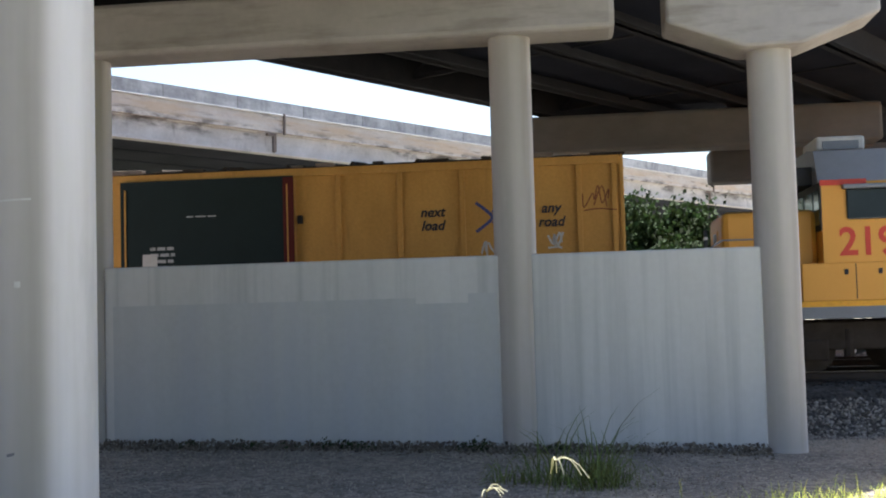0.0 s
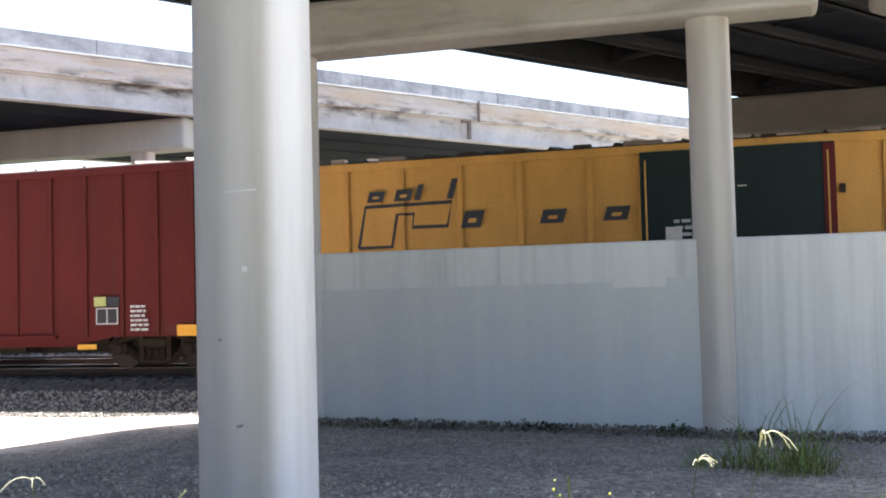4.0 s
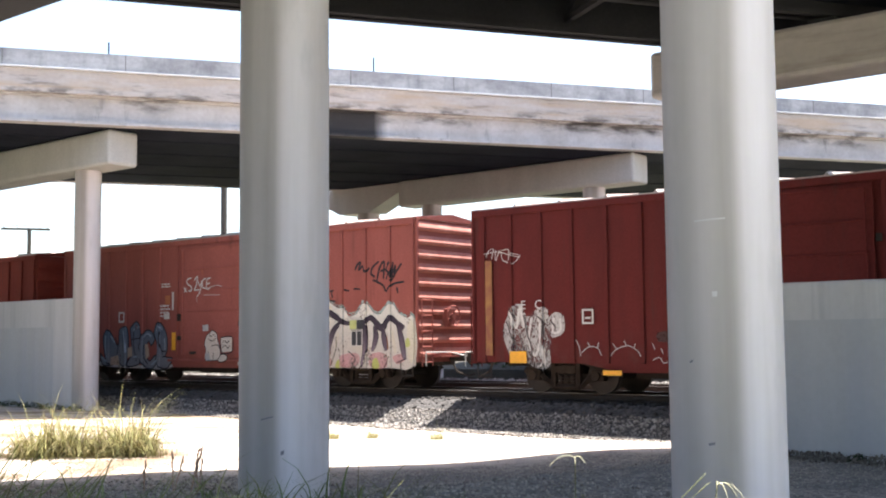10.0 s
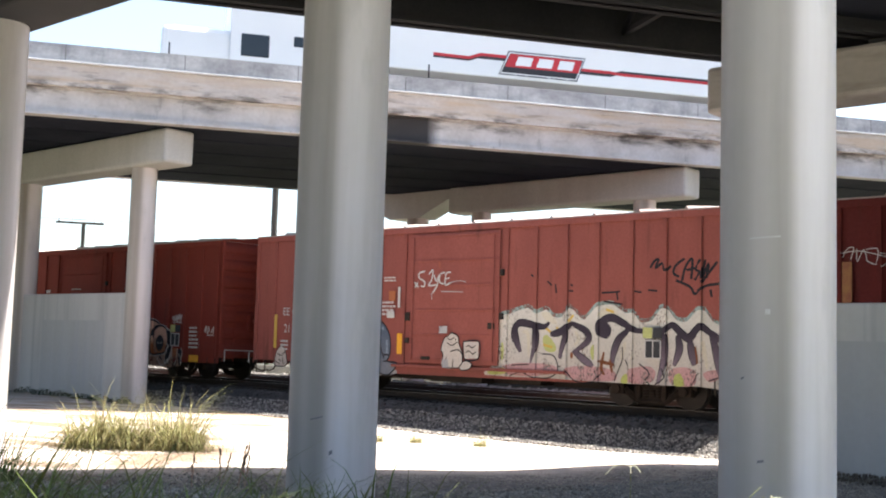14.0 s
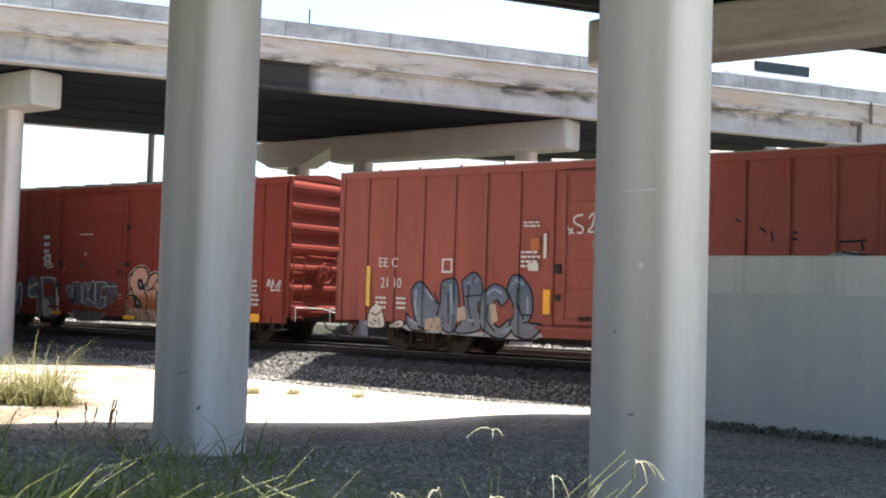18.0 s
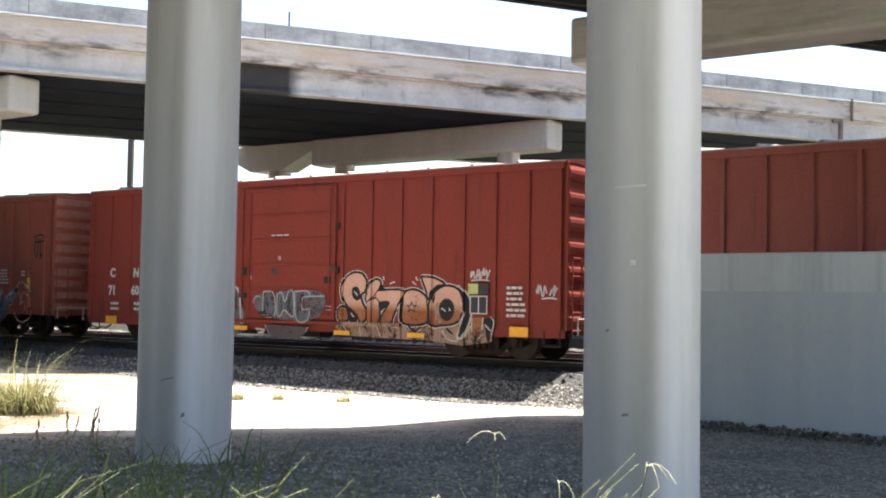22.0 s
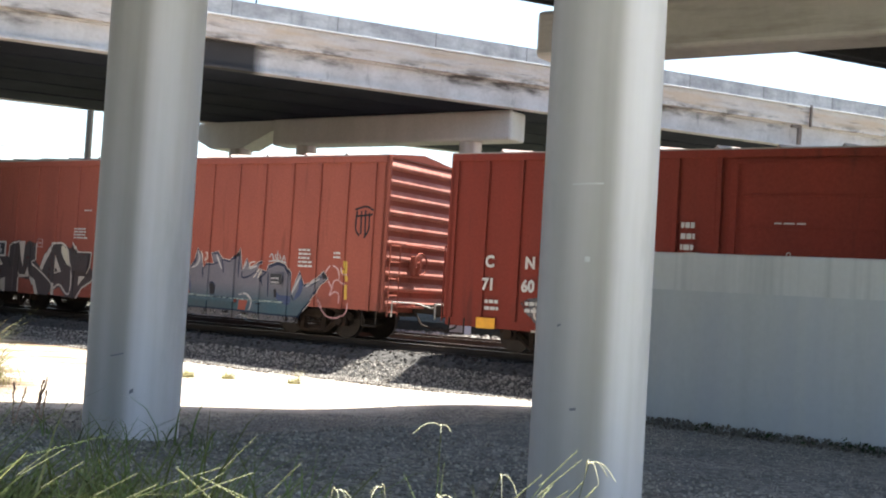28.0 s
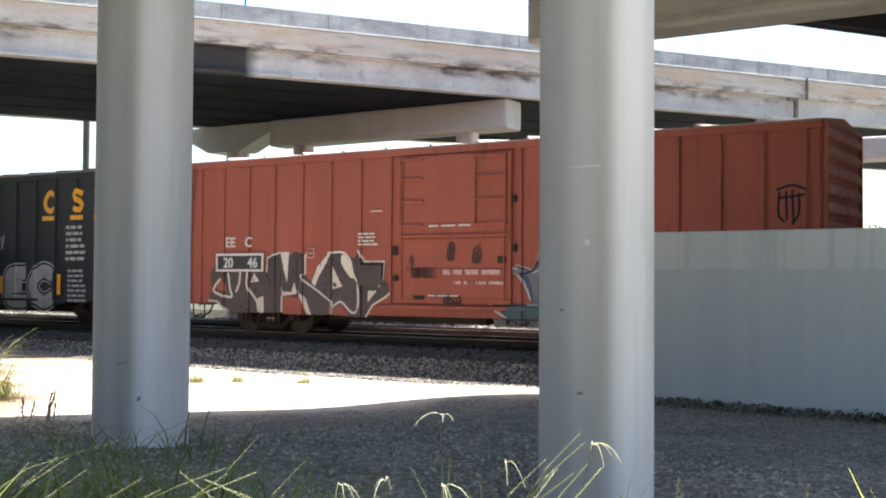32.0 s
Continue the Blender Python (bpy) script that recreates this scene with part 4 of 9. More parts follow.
def crown_place(rg):
    s, d = rg.uniform(-46, 14), rg.uniform(-2.35, 1.5)
    p = TRACK @ Vector((s, TRACK_Y + d, 0))
    return (p.x, p.y, RAIL_Z - 0.2 + min(0, d + 1.75) * 0.4545 + rg.uniform(-0.015, 0.015)), 1.0


def dirt_place(rg):
    while True:
        x, y = rg.uniform(-12, 16), rg.uniform(7, 24)
        q = TRACK.inverted() @ Vector((x, y, 0))
        nr = NEAR.inverted() @ Vector((x, y, 0))
        # Pebbles thinned past the shade edge so the sunlit strip stays white.
        if nr.y > 17.2 and q.y < 20.2 and rg.random() < 0.9:
            continue
        if q.y < WALL_Y - 0.3 or q.x < -8.5 or q.x > 3.2:
            d = 0.5 + 0.5 * noise.noise((x * 0.4, y * 0.4, 7))
            if rg.random() < d + 0.15:
                return (x, y, ground_z(x, y) + 0.05 * noise.noise((x * 0.35, y * 0.35, 0)) + mound(x, y) + 0.003), rg.uniform(0.5, 1.0) * (0.5 if q.y > 11.5 else 1.0)


stones("ballast_stones", 66000, bed_place, 0.03, STONE, "grey crushed stone ballast beside the rails", 8)
stones("ballast_stones", 16000, far_bed_place, 0.05, STONE, "grey crushed stone ballast behind the rails", 21)
stones("heaped_ballast", 15000, heap_place, 0.05, STONE, "ballast heaped against the rails of the second track", 22)
# Stones by the rails, with the train's shade put into their colour.
stones("shaded_ballast_stones", 14000, crown_place, 0.045, island_mat("shaded_stone", (0.055, 0.05, 0.047), 1.2), "ballast stones between the rails, coloured dark for the train's shade", 13)
stones("loose_gravel", 70000, dirt_place, 0.025, PEBBLE, "small loose gravel scattered over packed dirt", 9)


def berm_place(rg):
    s, d = rg.uniform(-7.4, 2.6), abs(rg.gauss(0, 0.36))
    p = TRACK @ Vector((s, WALL_Y - 0.22 - d, 0))
    return (p.x, p.y, ground_z(p.x, p.y) + max(0, 0.13 - 0.13 * d) * rg.random()), rg.uniform(0.5, 1.1)


stones("rubble_berm", 6500, berm_place, 0.026, island_mat("dark_rubble", (0.15, 0.128, 0.105), 1.1), "low berm of dark rubble along the crash wall's foot", 12)
for i, (x, y) in enumerate(((-0.72, 23.2), (-2.08, 23.6), (-2.9, 23.5))):
    grass_tuft(x, y, SUNNY[0], "small dry straw tuft on pale dirt", i * 90, 0.34)


DOCK = mat("dry_dock_brown", (0.42, 0.27, 0.19), 0.9, bump=0)
for i, (az, d, h) in enumerate(((16.4, 15.6, 0.45), (15.0, 15.6, 0.6), (14.2, 15.4, 0.7), (13.8, 15.6, 0.6))):
    rg = random.Random(700 + i)
    x, y = at_az(az, d)
    wd = thing("dry_weed", "dry brown weed stalk with rough seed heads", "weed", on_ground(x, y), "dry weeds")
    for k in range(2):
        a = rg.uniform(-0.2, 1.0)
        p0, p1 = Vector((0, 0, -0.02)), Vector((math.sin(a) * h * 0.35, 0.05 * k, h * rg.uniform(0.6, 1.0)))
        part("stem", rods((p0, p1), r=0.006, seg=5), DOCK, wd)
        bm = bmesh.new()
        last = p0.lerp(p1, 0.5)
        for j in range(1, 8):
            c = p0.lerp(p1, 0.5 + 0.075 * j) + Vector((rg.gauss(0, 0.006), rg.gauss(0, 0.006), 0))
            cyl(bm, last, c, 0.010 * rg.uniform(0.7, 1.5), 0.011 * rg.uniform(0.5, 1.4), seg=6)
            last = c
        tagged(part("seed_head", bm, DOCK, wd), kind="stuff")


def tree(x, y, h, r, seed, label="leafy green tree behind the railway"):
    rg = random.Random(seed)
    t = thing("tree", label, "tree", pose(x, y, 0), "trees")
    bm = bmesh.new()
    cyl(bm, (0, 0, -0.3), (0.1, 0, h * 0.45), 0.16, 0.1, seg=8)
    tips = []
    for i in range(9):
        a = i * 2.4
        e = Vector((math.cos(a) * r * rg.uniform(0.3, 0.8), math.sin(a) * r * rg.uniform(0.3, 0.8), h * rg.uniform(0.5, 0.92)))
        cyl(bm, (0.05, 0, h * rg.uniform(0.25, 0.45)), e, 0.07, 0.02, seg=6)
        tips.append(e)
    part("trunk", bm, BARK, t)
    v, f = [], []
    for e in tips:
        for _ in range(640):
            c = e + Vector((rg.gauss(0, r * 0.22), rg.gauss(0, r * 0.22), rg.gauss(0, h * 0.085)))
            s = rg.uniform(0.07, 0.18)
            n = Vector((rg.gauss(0, 1), rg.gauss(0, 1), rg.gauss(0.5, 1))).normalized()
            a = n.orthogonal().normalized() * s
            b = n.cross(a) * 0.55
            k = len(v)
            v += [tuple(c - a), tuple(c - b), tuple(c + a), tuple(c + b)]
            f.append((k, k + 1, k + 2, k + 3))
    ob = new("crown", flat_mesh("crown", v, f, LEAF))
    ob.parent = t


for i, (az, d, h, r) in enumerate(((-39.5, 46, 5.2, 1.9), (-42.0, 44, 5.5, 2.0), (-44.3, 47, 4.7, 1.9), (-41, 42, 3.9, 1.8), (-17.3, 62, 6.6, 2.2), (-19.5, 64, 5.8, 2.0), (-47.5, 50, 5.0, 2.0), (-30, 70, 5.5, 2.5), (-25, 75, 5.0, 2.5))):
    tree(*at_az(az, d), h, r, 400 + i)


# Unseen trees behind the eye, added to block light from the low sky.
for i in range(13):
    az, d = 95 + i * 11, 24 + 5 * (i % 3)
    tree(*at_az(az, d), 9.5, 4.2, 450 + i, "tall leafy green tree in a row behind the grass")


def shrub(x, y, r, h, seed):
    rg = random.Random(seed)
    v, f = [], []
    for _ in range(420):
        a, q = rg.uniform(0, 6.28), math.sqrt(rg.random())
        c = Vector((math.cos(a) * q * r, math.sin(a) * q * r, h * rg.random() * (1 - 0.55 * q * q) * rg.uniform(0.6, 1.1)))
        s = rg.uniform(0.08, 0.2)
        n = Vector((rg.gauss(0, 1), rg.gauss(0, 1), rg.gauss(0.5, 1))).normalized()
        t = n.orthogonal().normalized() * s
        b = n.cross(t) * 0.5
        k = len(v)
        v += [tuple(c - t), tuple(c - b), tuple(c + t), tuple(c + b)]
        f.append((k, k + 1, k + 2, k + 3))
    ob = new("shrub", flat_mesh("shrub", v, f, LEAF))
    ob.matrix_basis = pose(x, y, -0.05)
    return tagged(ob, "dark green shrub behind the railway", "shrub", "shrubs")


for i in range(34):
    p = TRACK @ Vector((-78 + i * 2.9 + rng.uniform(-0.8, 0.8), 38 + rng.uniform(-1.5, 3), 0))
    shrub(p.x, p.y, rng.uniform(1.6, 2.3), rng.uniform(1.3, 2.2), 500 + i)

# poles far off
x, y = at_az(12.35, 58)
po = thing("utility_pole", "tall dark wooden utility pole", "utility pole", pose(x, y, 0), "utility poles")
part("shaft", rods(((0, 0, -0.3), (0, 0, 9.6)), r=0.16, seg=10), POLE, po)
x, y = at_az(21.5, 85)
po = thing("utility_pole", "distant wooden utility pole with a cross-arm", "utility pole", pose(x, y, 0, 0, 0, 20), "utility poles")
part("shaft", rods(((0, 0, -0.3), (0, 0, 9.9)), r=0.14, seg=8), POLE, po)
part("cross_arm", boxes((-1.9, 1.4, -0.06, 0.06, 9.75, 9.9)), POLE, po)
for k in (-1.7, -0.8, 0.7, 1.2):
    part("insulator", rods(((k, 0, 9.9), (k, 0, 10.1)), r=0.05), STENCIL, po)
for k in (-1.7, 1.2):
    part("wire", rods(((k, 0, 10.1), (k - 40, 3, 9.6)), r=0.012, seg=4), BLACKP, po)
    part("wire", rods(((k, 0, 10.1), (k + 30, -3, 9.7)), r=0.012, seg=4), BLACKP, po)
# low white building far behind the tracks
WHITE_WALL = mat("white_building_wall", (0.75, 0.74, 0.72), 0.8, mottle=0.4, scale=0.6, dark_amount=0.15)
x, y = at_az(-24.6, 95)
bd = thing("building", "long low white building with a flat roof far off", "building", pose(x, y, 0, 0, 0, -24), "buildings")
part("wall", boxes((-17, 17, -5, 5, -0.5, 4.1), bevel=0.02), WHITE_WALL, bd)
part("roof", boxes((-17.3, 17.3, -5.3, 5.3, 4.1, 4.5), bevel=0.03), STENCIL, bd)
for k in range(-5, 6):
    part("wall_lamp", boxes((k * 3.0, k * 3.0 + 0.5, -5.06, -5.0, 3.2, 3.5)), STEEL_DK, bd)
    part("wall_panel", boxes((k * 3.0 - 0.06, k * 3.0, -5.03, -5.0, 0.0, 4.1)), SP_POST, bd)

# short posts on the parapet
for x, h in ((0.5, 0.36), (8.22, 0.45)):
    solid("marker_post", rods(((0, 0, 9.74), (0, 0, 9.81 + h)), r=0.025), STEEL_DK, "short steel marker post on the parapet", "post", ROAD @ pose(x, 32.58, 0), "marker posts")



# ---- boxcars ----
CAR_SILL, CAR_EAVE, HALF_W = 0.62, 4.46, 1.5      # above the rail


def wheelset():
    bm = bmesh.new()
    cyl(bm, (0, -0.95, 0), (0, 0.95, 0), 0.08, seg=10)
    for y in (-0.755, 0.755):
        k = 1 if y > 0 else -1
        cyl(bm, (0, y - 0.05, 0), (0, y + 0.05, 0), 0.42, seg=28)
        cyl(bm, (0, y - 0.075 * k - 0.012, 0), (0, y - 0.075 * k + 0.012, 0), 0.455, seg=28)
        cyl(bm, (0, y + 0.05 * k - 0.02, 0), (0, y + 0.05 * k + 0.03, 0), 0.12, seg=12)
    return mesh_of("wheelset", bm, WHEEL)


WHEELSET = wheelset()


def side_frame():
    bm = bmesh.new()
    for y in (-1.0, 1.0):
        top = [(-1.18, 0.52), (-0.95, 0.60), (-0.5, 0.76), (0.5, 0.76), (0.95, 0.60), (1.18, 0.52)]
        low = [(-0.72, 0.42), (-0.36, 0.16), (0.36, 0.16), (0.72, 0.42)]
        for line, r in ((top, 0.085), (low, 0.075)):
            for a, b in zip(line, line[1:]):
                cyl(bm, (a[0], y, a[1]), (b[0], y, b[1]), r, seg=4)
        for k in (-1, 1):
            box(bm, k * 0.88 - 0.17, k * 0.88 + 0.17, y - 0.1, y + 0.1, 0.30, 0.56, bevel=0.03)
            cyl(bm, (k * 0.88, y - 0.17, 0.42), (k * 0.88, y + 0.17, 0.42), 0.105, seg=12)
            box(bm, k * 0.34 - 0.06, k * 0.34 + 0.06, y - 0.07, y + 0.07, 0.16, 0.76, bevel=0.02)
        for x in (-0.17, 0.0, 0.17):
            for z in (0.24, 0.31, 0.38, 0.45):
                cyl(bm, (x, y, z), (x, y, z + 0.045), 0.075, seg=8)
        box(bm, -0.3, 0.3, y - 0.09, y + 0.09, 0.49, 0.66, bevel=0.02)
    box(bm, -0.2, 0.2, -1.05, 1.05, 0.45, 0.68)
    bmesh.ops.recalc_face_normals(bm, faces=bm.faces)
    return mesh_of("side_frame", bm, BOGIE)


SIDE_FRAME = side_frame()
WHEELS, TRAIN, POSTS_OF = [], [], {}


def add_truck(car, x):
    f = new("bogie_frame", SIDE_FRAME)
    f.parent = car
    f.matrix_basis = pose(x, 0, 0)
    for dx in (-0.88, 0.88):
        w = new("wheelset", WHEELSET)
        w.parent = car
        w.matrix_basis = pose(x + dx, 0, 0.42)
        WHEELS.append((w, x + dx))


def text_mesh(body, size, material, stretch=1.0, shear=0.0, bold=0.0):
    c = bpy.data.curves.new("text", "FONT")
    c.body, c.size, c.align_x, c.extrude, c.shear, c.offset, c.resolution_u = body, size, "CENTER", 0.0015, shear, bold, 3
    ob = bpy.data.objects.new("text", c)
    me = bpy.data.meshes.new_from_object(ob)
    bpy.data.objects.remove(ob)
    me.materials.append(material)
    for v in me.vertices:
        v.co.x *= stretch
    return me


def lettering(parent, body, x, z, size, material=None, y=None, stretch=1.0, shear=0.0, bold=0.0, label=""):
    """Writing on the side that faces the eye."""
    ob = new("lettering", text_mesh(body, size, material or STENCIL, stretch, shear, bold))
    ob.parent = parent
    ob.matrix_basis = pose(x, (-HALF_W - 0.004) if y is None else y, z, 90, 0, 0)
    if label:
        ob["label"] = label
    return ob


def plate(parent, name, x0, x1, z0, z1, material, y=None, label=""):
    y = -HALF_W - 0.003 if y is None else y
    return part(name, boxes((x0, x1, y - 0.003, y + 0.006, z0, z1)), material, parent, label)


def boxcar(name, label, s_right, length, paint, end_paint, posts, door, ribs=8, end_style="ribs", eave=CAR_EAVE, roof=None, panel_door=False, rise=0.12):
    """A boxcar whose right end stands s_right along the rails at the start. x runs to its right end."""
    L = length / 2
    car = thing(name, label, "boxcar", TRACK @ pose(s_right - L, TRACK_Y, RAIL_Z), "freight cars")
    TRAIN.append((car, s_right - L))
    POSTS_OF[car.name] = posts
    d0, d1 = door                                     # door, from the middle of the car
    dx0, dx1 = d0, d1
    # sides with a sill that deepens towards the door
    for k in (-1, 1):
        y = k * HALF_W
        prof = [(-L, CAR_SILL + rise), (-L * 0.62, CAR_SILL + rise - 0.02), (-L * 0.5, CAR_SILL - 0.1), (L * 0.5, CAR_SILL - 0.1), (L * 0.62, CAR_SILL + rise - 0.02), (L, CAR_SILL + rise), (L, eave), (-L, eave)]
        bm = bmesh.new()
        va = [bm.verts.new((a, y, b)) for a, b in prof]
        vb = [bm.verts.new((a, y - k * 0.06, b)) for a, b in prof]
        n = len(prof)
        for i in range(n):
            bm.faces.new((va[i], va[(i + 1) % n], vb[(i + 1) % n], vb[i]))
        bm.faces.new(va)
        bm.faces.new(vb)
        bmesh.ops.recalc_face_normals(bm, faces=bm.faces)
        part("side_panel", bm, paint, car)
        part("top_chord", boxes((-L, L, min(y, y + k * 0.05), max(y, y + k * 0.05), eave - 0.16, eave), bevel=0.01), paint, car)
    post = mesh_of("side_post", boxes((-0.05, 0.05, -0.055, 0.0, CAR_SILL + 0.1, eave - 0.16), bevel=0.012), paint)
    for p in posts:
        o = new("side_post", post)
        o.parent = car
        o.matrix_basis = pose(p, -HALF_W, 0)
    # door
    part("door", boxes((dx0, dx1, -HALF_W - 0.075, -HALF_W - 0.02, CAR_SILL + 0.22, eave - 0.2), bevel=0.012), paint, car)
    dr = bmesh.new()
    nz = 2 if panel_door else 5
    if panel_door:
        y0, y1 = -HALF_W - 0.125, -HALF_W - 0.07
        for a, b in ((dx0 + 0.06, dx0 + 0.75), (dx1 - 0.95, dx1 - 0.12)):
            for z in (2.62, 3.17, 3.70, eave - 0.3):
                box(dr, a, b, y0, y1, z, z + 0.05, bevel=0.008)
        for a in (dx0 + 0.06, dx1 - 0.95, dx1 - 0.16):
            box(dr, a, a + 0.05, y0 - 0.004, y1, 2.62, eave - 0.25, bevel=0.008)
        box(dr, dx0 + 0.05, dx1 - 0.05, y0 - 0.002, y1, 2.36, 2.42, bevel=0.01)
    for i in range(nz + 1):
        z = CAR_SILL + 0.3 + ((1.35 if panel_door else eave - 0.6 - CAR_SILL)) * i / nz
        box(dr, dx0 + 0.05, dx1 - 0.05, -HALF_W - 0.10, -HALF_W - 0.07, z, z + 0.05, bevel=0.008)
    part("door_rib", dr, paint, car)
    part("door_track", boxes((dx0 - 0.6, L * 0.45, -HALF_W - 0.1, -HALF_W, CAR_SILL + 0.08, CAR_SILL + 0.16), bevel=0.01), paint, car)
    for lx in (dx0 + 0.15, dx1 - 0.15):
        part("lock_rod", rods(((lx, -HALF_W - 0.12, CAR_SILL + 0.3), (lx, -HALF_W - 0.12, eave - 0.3)), r=0.018), paint, car)
    for lx, lz, lw, lh in ((dx0 - 0.12, 1.95, 0.16, 0.22), (dx0 - 0.1, 1.35, 0.14, 0.14), (dx1 - 0.32, 1.75, 0.2, 0.16), (dx1 + 0.04, 3.1, 0.1, 0.16), (dx1 + 0.04, 2.0, 0.1, 0.16), (dx0 + 0.5, 0.92, 0.3, 0.09)):
        part("door_latch", boxes((lx, lx + lw, -HALF_W - 0.125, -HALF_W - 0.03, lz, lz + lh), bevel=0.015), TRUCK_FRAME, car)
    # ends
    for k in (-1, 1):
        x = k * L
        bm = boxes((min(x, x - k * 0.08), max(x, x - k * 0.08), -HALF_W, HALF_W, CAR_SILL + 0.1, eave))
        part("end_wall", bm, end_paint, car)
        rb = bmesh.new()
        for i in range(ribs):
            z = CAR_SILL + 0.35 + (eave - 0.55 - CAR_SILL) * i / (ribs - 1)
            if end_style == "ribs":
                prof = [(0, z - 0.12), (0.045, z - 0.105), (0.08, z - 0.075), (0.088, z - 0.04), (0.08, z - 0.01), (0.045, z + 0.05), (0.0, z + 0.12)]
            else:
                prof = [(0, z - 0.22), (0.05, z - 0.205), (0.085, z - 0.14), (0.095, z - 0.05), (0.088, z + 0.03), (0.055, z + 0.10), (0, z + 0.17)]
            va = [rb.verts.new((x + k * a, -HALF_W + 0.06, b)) for a, b in prof]
            vb = [rb.verts.new((x + k * a, HALF_W - 0.06, b)) for a, b in prof]
            n = len(prof)
            for j in range(n):
                rb.faces.new((va[j], va[(j + 1) % n], vb[(j + 1) % n], vb[j]))
            rb.faces.new(va)
            rb.faces.new(vb)
        bmesh.ops.recalc_face_normals(rb, faces=rb.faces)
        part("end_ribs", rb, RED_SUNLIT if end_paint in (RED_FADE, RED_PALE) else end_paint, car, "pressed steel end corrugations")
        for y in (-HALF_W, HALF_W - 0.09):
            part("corner_post", boxes((min(x, x + k * 0.075), max(x, x + k * 0.075), y, y + 0.09, CAR_SILL + 0.1, eave), bevel=0.015), end_paint, car)
        segs = []
        for yy in (-1.42, -1.0):
            segs.append(((x + k * 0.16, yy, CAR_SILL), (x + k * 0.16, yy, CAR_SILL + 1.75)))
        for i in range(5):
            segs.append(((x + k * 0.16, -1.42, CAR_SILL + 0.1 + i * 0.4), (x + k * 0.16, -1.0, CAR_SILL + 0.1 + i * 0.4)))
        segs += [((x + k * 0.2, -0.9, CAR_SILL + 1.75), (x + k * 0.2, 1.3, CAR_SILL + 1.7)), ((x + k * 0.2, 1.0, CAR_SILL + 0.2), (x + k * 0.2, 1.0, CAR_SILL + 1.7)), ((x + k * 0.2, 1.35, CAR_SILL + 0.2), (x + k * 0.2, 1.35, CAR_SILL + 1.7))]
        part("end_ladder", rods(*segs, r=0.017), end_paint, car)
        part("brake_platform", boxes((min(x, x + k * 0.35), max(x, x + k * 0.35), -0.9, 0.9, CAR_SILL + 0.22, CAR_SILL + 0.27)), end_paint, car)
        hw = bmesh.new()
        rim = [(x + k * 0.27, -0.25 + 0.27 * math.cos(a), CAR_SILL + 1.3 + 0.27 * math.sin(a)) for a in (i * math.pi / 8 for i in range(17))]
        for a, b in zip(rim, rim[1:]):
            cyl(hw, a, b, 0.02, seg=5)
        for i in range(0, 16, 3):
            cyl(hw, (x + k * 0.24, -0.25, CAR_SILL + 1.3), rim[i], 0.013, seg=4)
        cyl(hw, (x + k * 0.1, -0.25, CAR_SILL + 1.3), (x + k * 0.28, -0.25, CAR_SILL + 1.3), 0.07, seg=10)
        box(hw, min(x, x + k * 0.2), max(x, x + k * 0.2), -0.42, -0.08, CAR_SILL + 1.0, CAR_SILL + 1.5, bevel=0.04)
        part("hand_brake", hw, end_paint, car)
        cp = bmesh.new()
        box(cp, min(x, x + k * 0.75), max(x, x + k * 0.75), -0.12, 0.12, 0.72, 0.95, bevel=0.03)
        box(cp, min(x + k * 0.65, x + k * 0.98), max(x + k * 0.65, x + k * 0.98), -0.2, 0.2, 0.66, 1.0, bevel=0.06)
        part("coupler", cp, TRUCK_FRAME, car, "rusty knuckle coupler")
        hose = rods(((x + k * 0.25, -0.35, 0.75), (x + k * 0.45, -0.33, 0.45)), ((x + k * 0.45, -0.33, 0.45), (x + k * 0.75, -0.28, 0.35)), ((x + k * 0.75, -0.28, 0.35), (x + k * 0.92, -0.2, 0.4)), r=0.025)
        part("brake_hose", hose, TRUCK_FRAME, car)
        lever = rods(((x + k * 0.32, -1.46, 0.62), (x + k * 0.32, -1.46, 0.98)), ((x + k * 0.32, -1.46, 0.98), (x + k * 0.32, -0.4, 0.96)), ((x + k * 0.32, -0.4, 0.96), (x + k * 0.62, -0.18, 0.86)), ((x + k * 0.62, -0.18, 0.86), (x + k * 0.8, -0.16, 0.98)), r=0.017)
        part("uncoupling_lever", lever, LEVER, car, "worn pale grey uncoupling lever")
        part("step", rods(((x - k * 0.1, -HALF_W, CAR_SILL + 0.1), (x - k * 0.1, -HALF_W, CAR_SILL - 0.25)), ((x - k * 0.1, -HALF_W, CAR_SILL - 0.25), (x - k * 0.5, -HALF_W, CAR_SILL - 0.25)), ((x - k * 0.5, -HALF_W, CAR_SILL - 0.25), (x - k * 0.5, -HALF_W, CAR_SILL + 0.1)), r=0.02), TRUCK_FRAME, car)
    # roof
    bm = extrude_profile([(-HALF_W - 0.04, eave - 0.02), (-HALF_W - 0.04, eave + 0.03), (0, eave + 0.2), (HALF_W + 0.04, eave + 0.03), (HALF_W + 0.04, eave - 0.02)], -L - 0.02, L + 0.02)
    n = 13
    for i in range(1, n):
        x = -L + length * i / n
        for k in (-1, 1):
            va = [bm.verts.new(p) for p in ((x - 0.05, 0, eave + 0.2), (x + 0.05, 0, eave + 0.2), (x + 0.05, k * HALF_W, eave + 0.035), (x - 0.05, k * HALF_W, eave + 0.035), (x, 0, eave + 0.26), (x, k * HALF_W, eave + 0.10))]
            bm.faces.new((va[0], va[4], va[5], va[3]))
            bm.faces.new((va[1], va[2], va[5], va[4]))
            bm.faces.new((va[3], va[5], va[2]))
    part("roof", bm, roof or ROOF, car)
